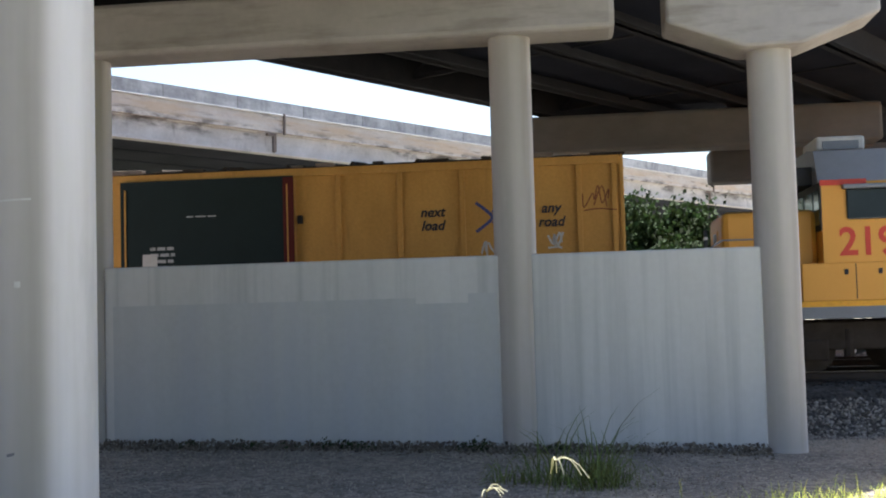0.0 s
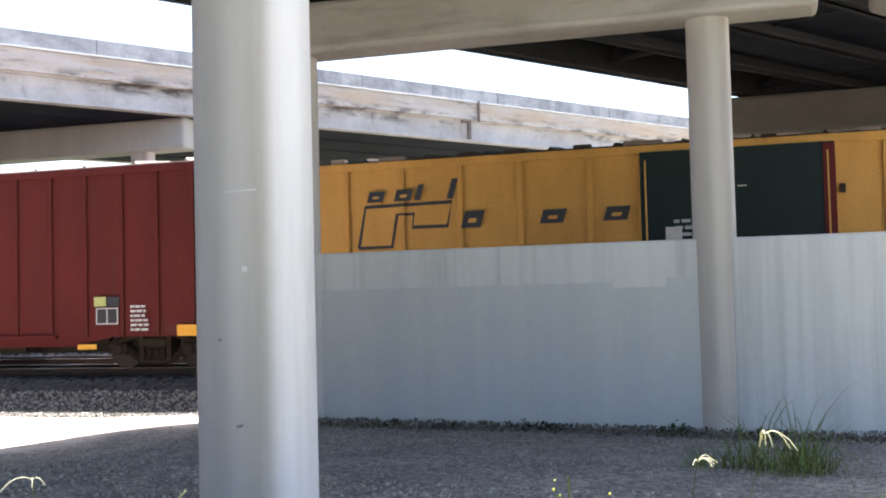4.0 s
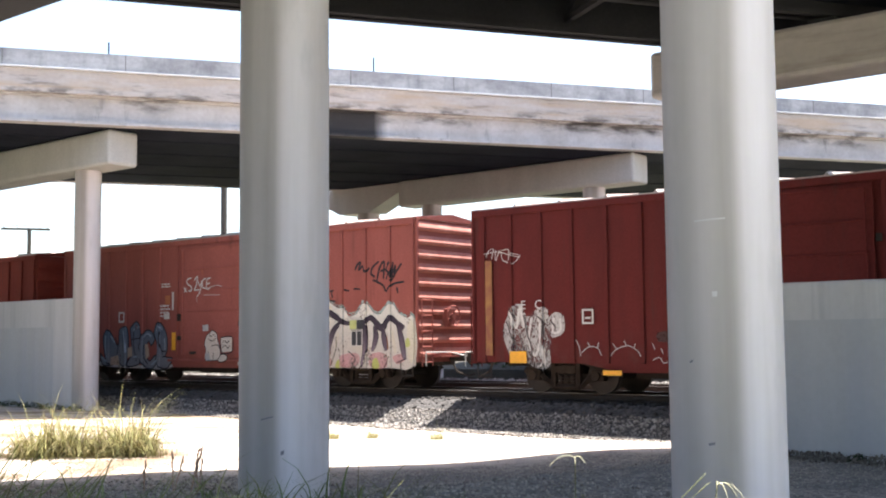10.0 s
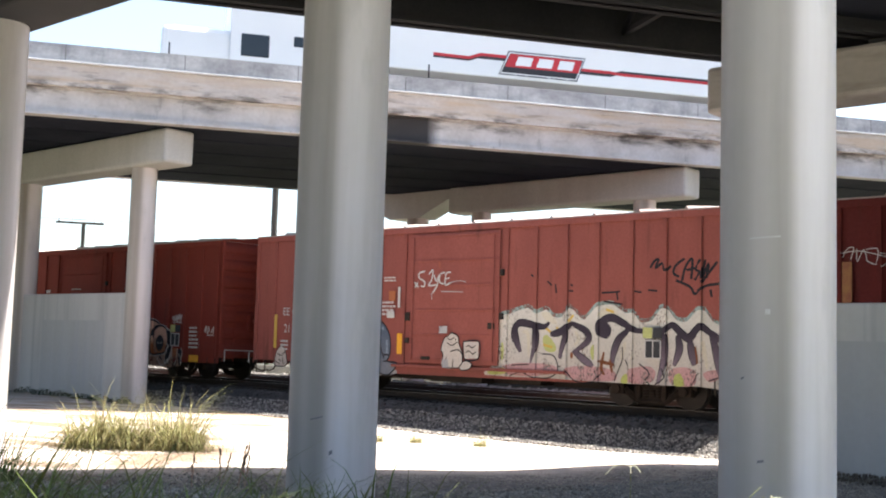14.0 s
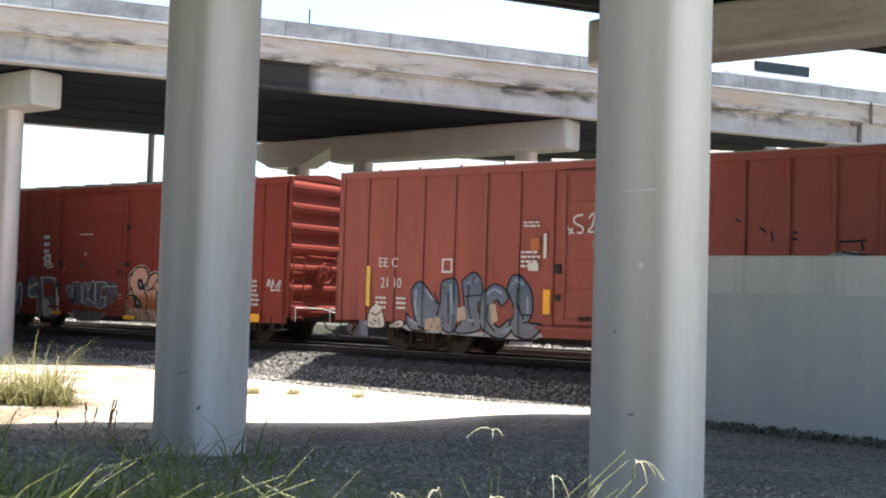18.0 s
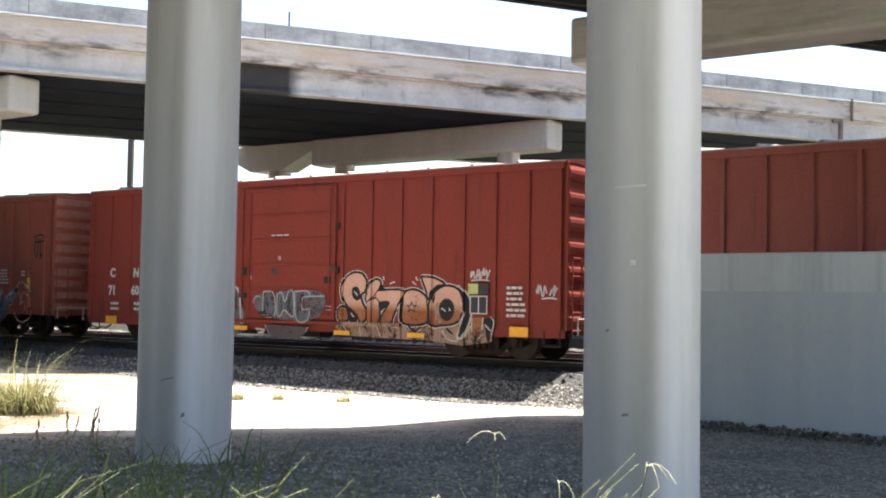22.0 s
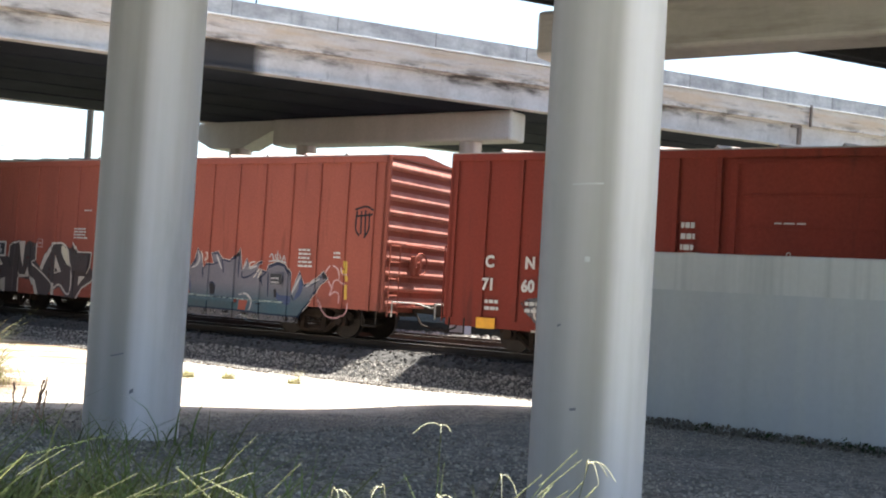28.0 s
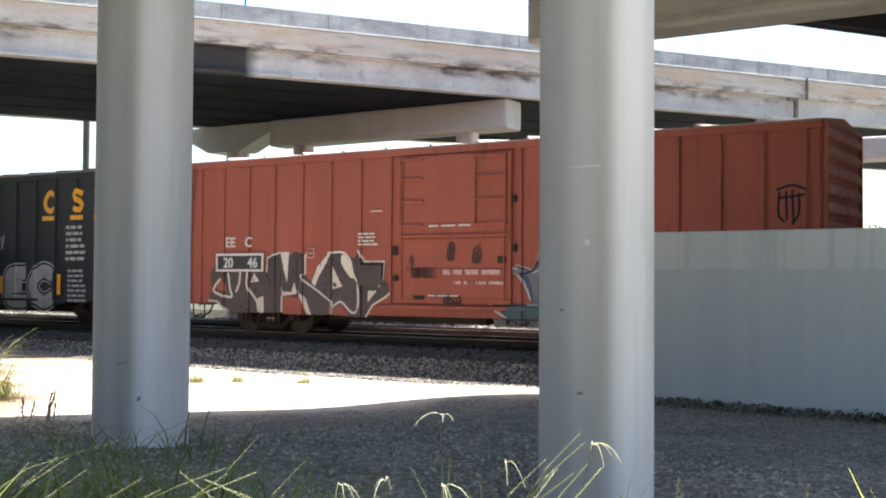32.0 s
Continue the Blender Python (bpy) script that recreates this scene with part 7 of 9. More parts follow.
p.layer(SP_BLACK, [[(2.67, 1.75), (2.81, 1.84), (2.96, 1.78), (2.91, 1.62), (2.7, 1.38), (2.56, 1.29), (2.52, 1.45), (2.67, 1.75)]], width=0.0277)
p.layer(SP_PEACH, patches=[[(1.62, 1.07), (1.79, 1.16), (1.92, 1.09), (1.96, 0.85), (1.8, 0.79), (1.64, 0.88)]], n=2)
p.layer(SP_BLACK, [[(1.62, 1.07), (1.79, 1.16), (1.92, 1.09), (1.96, 0.85), (1.8, 0.79), (1.64, 0.88), (1.62, 1.07)]], width=0.0277)
p.layer(SP_PEACH, patches=[[(2.13, 2.01), (2.37, 1.98), (2.52, 1.8), (2.48, 1.57), (2.35, 1.45), (2.41, 1.26), (2.52, 1.08), (2.5, 0.86), (2.36, 0.78), (2.26, 0.95), (2.09, 1.09), (1.92, 1.21), (1.8, 1.42), (1.77, 1.66), (1.9, 1.9)]], n=2)
p.layer(SP_BLACK, [[(2.13, 2.01), (2.37, 1.98), (2.52, 1.8), (2.48, 1.57), (2.35, 1.45), (2.41, 1.26), (2.52, 1.08), (2.5, 0.86), (2.36, 0.78), (2.26, 0.95), (2.09, 1.09), (1.92, 1.21), (1.8, 1.42), (1.77, 1.66), (1.9, 1.9), (2.13, 2.01)]], width=0.0277)
p.layer(SP_BLACK, patches=[[(2.08, 1.62), (2.23, 1.67), (2.32, 1.57), (2.35, 1.38), (2.22, 1.32), (2.09, 1.43)], [(4.71, 1.2), (4.85, 1.38), (5.02, 1.38), (5.15, 1.23), (5.12, 1.01), (4.97, 0.87), (4.79, 0.94)], [(2.93, 1.27), (3.21, 1.29), (3.06, 1.11), (2.94, 1.11)], [(4.52, 1.36), (4.61, 1.5), (4.56, 1.27)]], n=3)
p.layer(SP_BLACK, patches=[[(3.92, 1.33), (3.97, 1.23), (4.1, 1.23), (4.0, 1.16), (4.03, 1.05), (3.92, 1.11), (3.81, 1.05), (3.85, 1.16), (3.74, 1.22), (3.87, 1.23)]], n=1)
p.layer(SP_TAN2, patches=[[(3.92, 1.27), (3.95, 1.21), (4.03, 1.21), (3.97, 1.17), (3.99, 1.1), (3.92, 1.14), (3.86, 1.1), (3.88, 1.17), (3.81, 1.21), (3.89, 1.21)]], n=1)
p.layer(SP_TAN, patches=[[(4.61, 1.25), (4.72, 1.29), (4.71, 0.93), (4.83, 0.85), (4.62, 0.84)]], n=2)
p.layer(SP_BONE, [[(2.15, 1.55), (2.26, 1.44)], [(4.79, 1.17), (4.91, 1.1)], [(5.02, 1.18), (5.03, 1.1)], [(2.06, 1.0), (2.15, 0.91)], [(5.38, 1.15), (5.43, 1.08)], [(3.04, 1.93), (3.08, 1.83)], [(3.25, 1.74), (3.42, 1.79)], [(4.03, 1.9), (4.09, 1.81)], [(3.93, 1.79), (4.04, 1.72)], [(5.24, 0.52), (5.39, 0.47), (5.52, 0.62), (5.62, 0.78)], [(3.32, 0.7), (3.55, 0.68)], [(3.89, 0.69), (4.05, 0.6), (4.22, 0.65)], [(1.8, 0.7), (1.92, 0.56)], [(2.34, 0.67), (2.37, 0.43)], [(2.87, 0.68), (2.99, 0.45)], [(4.81, 0.67), (4.97, 0.45), (5.24, 0.4)]], width=0.0302)
p.layer(SP_BLACK, [[(3.21, 0.72), (3.33, 0.57)], [(3.83, 0.73), (4.03, 0.61), (4.19, 0.72)], [(2.46, 0.72), (2.64, 0.54)], [(4.92, 0.71), (5.13, 0.56)]], width=0.0604, taper=True)
p.layer(SP_PEACH, patches=[[(5.65, 0.97), (5.95, 0.97), (5.93, 0.68), (5.66, 0.67)]], n=1)
p.layer(SP_BLACK, patches=[[(5.98, 0.93), (6.19, 0.97), (6.28, 0.85), (6.18, 0.48), (6.07, 0.43), (6.01, 0.72)]], n=2)
p.layer(SP_BONE, [[(6.15, 0.99), (6.28, 0.86), (6.16, 0.43)], [(6.0, 0.81), (6.18, 0.66)], [(5.65, 0.67), (5.64, 0.95)], [(5.95, 0.97), (5.93, 0.68)], [(5.81, 0.45), (5.93, 0.61)]], width=0.0302)
p = Piece(cnw_car, "washed grey and white graffiti with drips", 0, 0, 1, 1)
p.layer(SP_SLATE2, patches=[[(-6.13, 1.16), (-5.62, 1.3), (-5.35, 1.41), (-4.64, 1.62), (-4.34, 1.93), (-4.01, 1.63), (-3.61, 1.42), (-2.98, 1.73), (-2.68, 1.46), (-2.51, 1.65), (-1.95, 1.68), (-1.67, 1.35), (-1.58, 0.47), (-2.08, 0.38), (-2.65, 0.42), (-2.72, 0.8), (-3.57, 0.76), (-3.57, 0.45), (-4.54, 0.45), (-5.34, 0.49), (-5.68, 0.67)]], n=2)
p.layer(SP_LTGREY, patches=[[(-4.43, 1.56), (-4.09, 1.34), (-3.97, 0.74), (-4.25, 0.51), (-4.39, 0.57)], [(-2.54, 0.88), (-2.25, 0.96), (-2.0, 0.54), (-2.44, 0.43)]], n=2)
p.layer(RED_BRIGHT, patches=[[(-3.5, 0.99), (-2.7, 1.02), (-2.67, 0.46), (-3.45, 0.47)], [(-2.48, 1.48), (-1.96, 1.48), (-1.94, 1.06), (-2.44, 1.04)]], n=1)
p.layer(SP_NAVY2, [[(-4.58, 1.6), (-4.5, 0.71)], [(-3.78, 1.35), (-3.77, 0.68)]], width=0.0925)
p.layer(SP_BONE, [[(-4.46, 1.62), (-4.15, 1.17), (-3.92, 0.88), (-3.85, 1.35), (-3.58, 1.39), (-3.58, 0.69)], [(-3.24, 1.44), (-3.2, 1.03), (-2.72, 1.05)], [(-3.24, 1.28), (-3.03, 1.38), (-2.77, 1.37), (-2.67, 0.51)], [(-2.58, 1.59), (-2.48, 1.03), (-2.35, 0.46)], [(-2.28, 0.82), (-1.94, 0.54), (-1.69, 0.56)], [(-1.74, 1.34), (-1.68, 0.63)], [(-5.39, 1.38), (-5.34, 0.53)], [(-5.09, 1.16), (-5.07, 0.85)], [(-2.6, 1.64), (-1.97, 1.63), (-1.85, 1.48)], [(-5.77, 1.06), (-5.73, 0.82), (-5.42, 0.82)], [(-4.81, 0.86), (-4.76, 1.32)]], width=0.054)
p.layer(SP_BLACK, [[(-1.94, 1.48), (-1.93, 0.99)], [(-3.58, 1.39), (-3.28, 1.46)], [(-4.29, 1.11), (-4.16, 0.59)], [(-2.68, 1.39), (-2.63, 0.47)]], width=0.0463)
p.layer(SP_BONE, [[(-5.26, 2.22), (-5.27, 2.04)], [(-5.39, 1.99), (-5.02, 2.01)], [(-5.32, 1.91), (-4.98, 1.93)], [(-5.36, 1.83), (-5.01, 1.84)]], width=0.0694)
p.layer(SP_BONE, [[(-2.5, 2.14), (-2.47, 1.98)], [(-2.44, 2.04), (-2.06, 2.1)], [(-2.38, 1.96), (-2.02, 2.0)], [(-5.82, 0.54), (-5.42, 0.54)], [(-5.67, 0.47), (-5.38, 0.48)], [(-1.19, 0.54), (-0.86, 0.51)], [(-1.11, 0.44), (-0.89, 0.45)]], width=0.054)
p = Piece(cnw_car, "washed-out grey block letters across the door", 0, 0, 1, 1, -HALF_W - 0.118)
p.layer(SP_SLATE2, patches=[[(-1.17, 1.36), (-0.91, 1.47), (0.75, 1.57), (1.29, 1.45), (1.23, 1.1), (0.77, 0.78), (-0.88, 0.88)]], n=2)
p.layer(SP_GREY, patches=[[(-0.83, 1.52), (-0.51, 1.51), (-0.41, 1.24), (-0.44, 0.89), (-0.82, 0.93)]], n=1)
p.layer(SP_LTGREY, [[(-0.83, 1.52), (-0.51, 1.51), (-0.41, 1.24), (-0.44, 0.89), (-0.82, 0.93), (-0.83, 1.52)]], width=0.028)
p.layer(SP_GREY, patches=[[(-0.34, 1.45), (-0.19, 1.5), (-0.06, 1.26), (0.07, 1.54), (0.21, 1.5), (0.25, 0.92), (0.09, 0.93), (-0.08, 1.05), (-0.21, 0.9), (-0.33, 0.93)]], n=1)
p.layer(SP_LTGREY, [[(-0.34, 1.45), (-0.19, 1.5), (-0.06, 1.26), (0.07, 1.54), (0.21, 1.5), (0.25, 0.92), (0.09, 0.93), (-0.08, 1.05), (-0.21, 0.9), (-0.33, 0.93), (-0.34, 1.45)]], width=0.028)
p.layer(SP_GREY, patches=[[(0.27, 1.53), (0.69, 1.54), (0.77, 1.42), (0.55, 1.36), (0.53, 1.07), (0.77, 1.08), (0.69, 0.79), (0.34, 0.82)]], n=1)
p.layer(SP_LTGREY, [[(0.27, 1.53), (0.69, 1.54), (0.77, 1.42), (0.55, 1.36), (0.53, 1.07), (0.77, 1.08), (0.69, 0.79), (0.34, 0.82), (0.27, 1.53)]], width=0.028)
p.layer(SP_BLACK, [[(-0.69, 1.37), (-0.65, 1.03)], [(-0.18, 1.39), (-0.18, 0.97)], [(0.06, 1.4), (0.1, 1.02)], [(0.39, 1.41), (0.41, 0.93)], [(-0.88, 0.88), (-0.44, 0.87)]], width=0.028)
p.layer(SP_LTGREY, [[(-1.19, 1.22), (-1.1, 1.39), (-0.94, 1.39)], [(0.79, 1.41), (1.29, 1.42)], [(1.33, 1.17), (1.49, 1.16)], [(1.35, 1.08), (1.49, 1.07)], [(-0.75, 0.66), (-0.5, 0.32)], [(0.75, 0.63), (0.53, 0.36)], [(-1.28, 1.95), (-1.28, 1.85)]], width=0.028)
p.layer(SP_CHAR, patches=[[(-0.74, 0.66), (0.73, 0.63), (0.55, 0.35), (-0.5, 0.32)], [(0.93, 1.09), (1.27, 1.14), (1.23, 0.99), (0.95, 0.99)], [(-0.55, 2.12), (-0.34, 2.11), (-0.36, 1.98), (-0.53, 1.98)], [(1.35, 2.18), (1.51, 2.17), (1.5, 2.05), (1.36, 2.06)]], n=1)
for body, x, z in (("C", -6.92, 1.91), ("N", -5.90, 1.91), ("W", -4.94, 1.91), ("71", -6.93, 1.40), ("60", -5.93, 1.40), ("45", -4.95, 1.39)):
    lettering(cnw_car, body, x, z, 0.36, y=PAINT_Y - 0.012, stretch=0.9, bold=0.015)
plate(cnw_car, "number_patch", -5.36, -4.54, 1.28, 1.76, STENCIL_BLK, PAINT_Y - 0.009)
plate(cnw_car, "label_sticker", -2.4, -2.12, 2.12, 2.38, STENCIL, PAINT_Y)
plate(cnw_car, "label_sticker", -2.33, -2.19, 2.19, 2.31, SP_GREY, PAINT_Y - 0.006)
for a, b, c, d in ((-4.12, -3.82, 1.80, 1.82), (-4.12, -3.82, 2.10, 2.12), (-4.12, -4.10, 1.82, 2.10), (-3.84, -3.82, 1.82, 2.10), (-4.03, -3.91, 1.90, 1.95), (-4.05, -3.89, 2.01, 2.03)):
    plate(cnw_car, "frame_stencil", a, b, c, d, STENCIL, PAINT_Y)
data_block(cnw_car, -7.0, 0.95, 0.42, 0.30, 2)
data_block(cnw_car, -5.98, 0.95, 0.45, 0.30, 2)
data_block(cnw_car, -2.5, 2.2, 0.35, 0.9, 4)
data_block(cnw_car, -0.6, 2.98, 0.75, 0.06, 1, y=-HALF_W - 0.11)
lettering(cnw_car, "o", -0.3, 2.35, 0.2, y=-HALF_W - 0.11)
label_panel(cnw_car, 5.62, 1.05, 0.48, 0.7)
data_block(cnw_car, 6.6, 1.0, 0.5, 0.75, 6)
scribble(cnw_car, "small white tag", 7.4, 1.45, 0.5, 0.26, 4, STENCIL, 0.035, 15)
scribble(cnw_car, "small white tag above the panel", 5.55, 1.85, 0.55, 0.25, 4, STENCIL, 0.03, 16)
reflectors(cnw_car, (6.72, 0.56), w=0.48, h=0.22)
reflectors(cnw_car, (3.87, 0.46), (1.6, 0.46), (-1.9, 0.5), (-4.4, 0.43))
plate(cnw_car, "reflector", -7.19, -6.71, 0.53, 0.77, REFLECT, PAINT_Y - 0.01)

plate(cnw_car, "graffiti_strip", 1.72, 3.61, CAR_SILL + 0.075, CAR_SILL + 0.165, SP_TAN, -HALF_W - 0.104)

# faded car with the number panel
plate(tuna_car, "number_panel", -7.30, -5.66, 1.57, 2.04, STENCIL, PAINT_Y - 0.030)
plate(tuna_car, "number_panel", -7.24, -5.72, 1.63, 1.98, STENCIL_BLK, PAINT_Y - 0.034)
lettering(tuna_car, "20", -6.86, 1.68, 0.36, y=PAINT_Y - 0.040, stretch=0.95, bold=0.008)
lettering(tuna_car, "46", -6.02, 1.68, 0.36, y=PAINT_Y - 0.040, stretch=0.95, bold=0.008)
lettering(tuna_car, "EE", -6.83, 2.21, 0.36, y=PAINT_Y, bold=0.008)
lettering(tuna_car, "C", -6.2, 2.21, 0.36, y=PAINT_Y, bold=0.008)
for a, b, c, d in ((-4.27, -4.03, 1.90, 1.92), (-4.27, -4.03, 2.13, 2.15), (-4.27, -4.25, 1.92, 2.13), (-4.05, -4.03, 1.92, 2.13), (-4.2, -4.1, 2.0, 2.04)):
    plate(tuna_car, "frame_stencil", a, b, c, d, SP_PINK, PAINT_Y)
p = Piece(tuna_car, "wild charcoal graffiti letters with cream outlines", 0, 0, 1, 1)
p.layer(SP_CHAR, patches=[[(-7.59, 1.49), (-7.4, 1.78), (-7.26, 1.59), (-5.62, 1.58), (-5.6, 1.97), (-5.13, 2.11), (-4.97, 1.87), (-4.73, 2.08), (-4.36, 2.01), (-4.35, 1.48), (-4.15, 1.32), (-3.98, 1.71), (-3.64, 2.05), (-3.21, 2.04), (-2.83, 1.9), (-2.69, 2.08), (-2.52, 1.81), (-1.91, 1.81), (-1.93, 1.36), (-1.76, 1.27), (-1.76, 1.0), (-2.26, 0.77), (-2.48, 0.47), (-3.48, 0.5), (-3.51, 0.71), (-3.74, 0.49), (-4.16, 0.51), (-4.47, 0.9), (-5.11, 0.97), (-5.11, 0.54), (-6.9, 0.49), (-7.21, 0.69), (-7.65, 0.81), (-7.49, 1.09)]], n=1)
p.layer(RED_PALE, patches=[[(-7.42, 1.13), (-7.12, 1.41), (-6.98, 1.07), (-7.21, 1.07)], [(-5.08, 0.86), (-4.59, 0.91), (-4.32, 0.5), (-5.07, 0.5)], [(-3.46, 0.66), (-3.22, 0.76), (-2.94, 0.51), (-3.44, 0.5)], [(-3.48, 1.35), (-3.4, 1.3), (-3.46, 1.17)]], n=1)
p.layer(SP_BONE, [[(-6.95, 1.54), (-6.88, 1.14), (-6.84, 0.91), (-7.45, 1.06), (-7.22, 1.39)], [(-6.53, 1.56), (-6.55, 1.29), (-6.67, 1.04)], [(-6.23, 1.56), (-6.24, 1.17), (-5.96, 0.83), (-5.89, 0.55)]], width=0.0628)
p.layer(SP_BONE, [[(-7.65, 0.81), (-7.34, 0.79), (-6.91, 0.53)], [(-5.62, 1.56), (-5.6, 1.92), (-5.16, 2.06)], [(-4.36, 2.01), (-4.35, 1.51), (-4.47, 1.47), (-4.41, 1.35), (-3.99, 1.12), (-3.66, 0.91)], [(-2.69, 2.08), (-2.52, 1.81), (-1.93, 1.81), (-1.96, 1.4), (-2.09, 1.2)], [(-1.73, 1.05), (-2.26, 0.77), (-2.48, 0.47)], [(-3.5, 0.52), (-3.5, 0.84), (-3.66, 0.93)], [(-5.11, 0.54), (-5.11, 0.97)]], width=0.0483, smooth=False)
p.layer(SP_BONE, [[(-3.64, 2.02), (-3.21, 2.04), (-2.96, 1.86), (-2.85, 1.49), (-2.7, 1.26), (-2.67, 0.76), (-2.87, 0.57), (-3.22, 0.83), (-3.48, 0.7)]], width=0.0531)
p.layer(SP_BONE, patches=[[(-6.16, 1.29), (-6.04, 1.54), (-5.87, 1.32)], [(-5.93, 0.88), (-5.72, 0.95), (-5.7, 0.53), (-5.83, 0.52)], [(-5.16, 2.06), (-4.88, 2.06), (-4.93, 1.3), (-5.03, 1.54)], [(-5.15, 1.2), (-5.07, 1.06), (-4.8, 1.06), (-4.7, 1.3), (-4.61, 1.01), (-5.08, 0.96)], [(-4.14, 1.3), (-3.96, 1.7), (-3.64, 2.0), (-3.51, 2.0), (-3.71, 1.75), (-3.92, 1.44), (-4.04, 1.2)], [(-3.49, 1.7), (-3.18, 1.21), (-3.49, 1.14)], [(-4.59, 1.09), (-4.34, 0.93), (-4.15, 0.5), (-4.3, 0.51), (-4.43, 0.83)], [(-2.4, 1.11), (-2.14, 1.11), (-2.42, 0.83)]], n=1)
p.layer(SP_CREAM, patches=[[(-3.19, 1.99), (-2.97, 1.83), (-2.85, 1.43), (-2.97, 1.45), (-3.22, 1.77)]], n=2)
p.layer(SP_CHAR, patches=[[(-3.46, 1.31), (-3.39, 1.3), (-3.33, 1.21), (-3.47, 1.19)], [(-7.09, 1.34), (-6.99, 1.34), (-6.98, 1.14)]], n=1)
p.layer(SP_BLACK, [[(-5.62, 1.54), (-5.46, 1.15), (-5.45, 0.53)], [(-4.63, 2.01), (-4.59, 1.16)], [(-2.77, 1.9), (-2.68, 1.31)], [(-5.15, 1.63), (-5.15, 1.16)]], width=0.029, taper=True)
plate(tuna_car, "data_panel", -2.6, -1.95, 1.25, 1.72, SP_CHAR, PAINT_Y - 0.05)
p = Piece(tuna_car, "spiky blue-grey graffiti with dark blue outlines", 0, 0, 1, 1)
p.layer(SP_SLATE2, patches=[[(1.06, 0.52), (5.8, 0.45), (5.8, 0.29), (1.09, 0.33)]], n=1)
p.layer(SP_BONE, [[(1.67, 1.52), (1.52, 1.62), (1.67, 1.69), (2.02, 1.57), (2.18, 1.74), (2.25, 2.06), (2.37, 1.89), (2.46, 1.54), (2.62, 1.65), (2.87, 1.67), (2.76, 1.95), (2.96, 1.98), (3.13, 1.8), (3.38, 1.76), (3.61, 1.85), (3.75, 2.09), (3.79, 1.81), (3.86, 1.51), (4.01, 1.84), (4.12, 1.6), (4.54, 1.78), (4.41, 1.59), (4.69, 1.51), (4.75, 1.68), (5.03, 1.78), (5.31, 1.73), (5.48, 1.53), (5.53, 0.99), (5.79, 1.58), (5.92, 1.24), (6.21, 1.31), (6.55, 1.6), (6.67, 1.45), (6.42, 1.27), (6.22, 0.94), (5.93, 0.62)]], width=0.0773, smooth=False)
p.layer(SP_NAVY, [[(1.67, 1.52), (1.52, 1.62), (1.67, 1.69), (2.02, 1.57), (2.18, 1.74), (2.25, 2.06), (2.37, 1.89), (2.46, 1.54), (2.62, 1.65), (2.87, 1.67), (2.76, 1.95), (2.96, 1.98), (3.13, 1.8), (3.38, 1.76), (3.61, 1.85), (3.75, 2.09), (3.79, 1.81), (3.86, 1.51), (4.01, 1.84), (4.12, 1.6), (4.54, 1.78), (4.41, 1.59), (4.69, 1.51), (4.75, 1.68), (5.03, 1.78), (5.31, 1.73), (5.48, 1.53), (5.53, 0.99), (5.79, 1.58), (5.92, 1.24), (6.21, 1.31), (6.55, 1.6), (6.67, 1.45), (6.42, 1.27), (6.22, 0.94), (5.93, 0.62), (5.8, 0.45), (4.78, 0.46), (3.73, 0.5), (2.38, 0.51), (1.35, 0.51), (1.07, 0.7), (1.28, 0.64), (1.51, 0.81), (2.05, 0.85), (1.97, 1.21), (1.67, 1.52)]], patches=[[(1.67, 1.52), (1.52, 1.62), (1.67, 1.69), (2.02, 1.57), (2.18, 1.74), (2.25, 2.06), (2.37, 1.89), (2.46, 1.54), (2.62, 1.65), (2.87, 1.67), (2.76, 1.95), (2.96, 1.98), (3.13, 1.8), (3.38, 1.76), (3.61, 1.85), (3.75, 2.09), (3.79, 1.81), (3.86, 1.51), (4.01, 1.84), (4.12, 1.6), (4.54, 1.78), (4.41, 1.59), (4.69, 1.51), (4.75, 1.68), (5.03, 1.78), (5.31, 1.73), (5.48, 1.53), (5.53, 0.99), (5.79, 1.58), (5.92, 1.24), (6.21, 1.31), (6.55, 1.6), (6.67, 1.45), (6.42, 1.27), (6.22, 0.94), (5.93, 0.62), (5.8, 0.45), (4.78, 0.46), (3.73, 0.5), (2.38, 0.51), (1.35, 0.51), (1.07, 0.7), (1.28, 0.64), (1.51, 0.81), (2.05, 0.85), (1.97, 1.21)]], width=0.0435, smooth=False, n=1)
p.layer(SP_BLUE, patches=[[(1.7, 1.5), (1.55, 1.59), (1.7, 1.66), (2.05, 1.55), (2.2, 1.71), (2.27, 2.02), (2.39, 1.86), (2.47, 1.51), (2.64, 1.62), (2.88, 1.65), (2.78, 1.92), (2.97, 1.94), (3.14, 1.78), (3.39, 1.73), (3.62, 1.82), (3.75, 2.05), (3.79, 1.78), (3.86, 1.49), (4.01, 1.81), (4.12, 1.58), (4.53, 1.75), (4.41, 1.56), (4.68, 1.49), (4.75, 1.66), (5.01, 1.75), (5.29, 1.71), (5.47, 1.51), (5.52, 0.99), (5.77, 1.56), (5.9, 1.23), (6.18, 1.3), (6.52, 1.58), (6.64, 1.43), (6.4, 1.26), (6.19, 0.94), (5.9, 0.63), (5.77, 0.47), (4.77, 0.48), (3.73, 0.52), (2.4, 0.53), (1.39, 0.52), (1.11, 0.7), (1.32, 0.65), (1.54, 0.81), (2.07, 0.86), (2.0, 1.2)]], n=1)
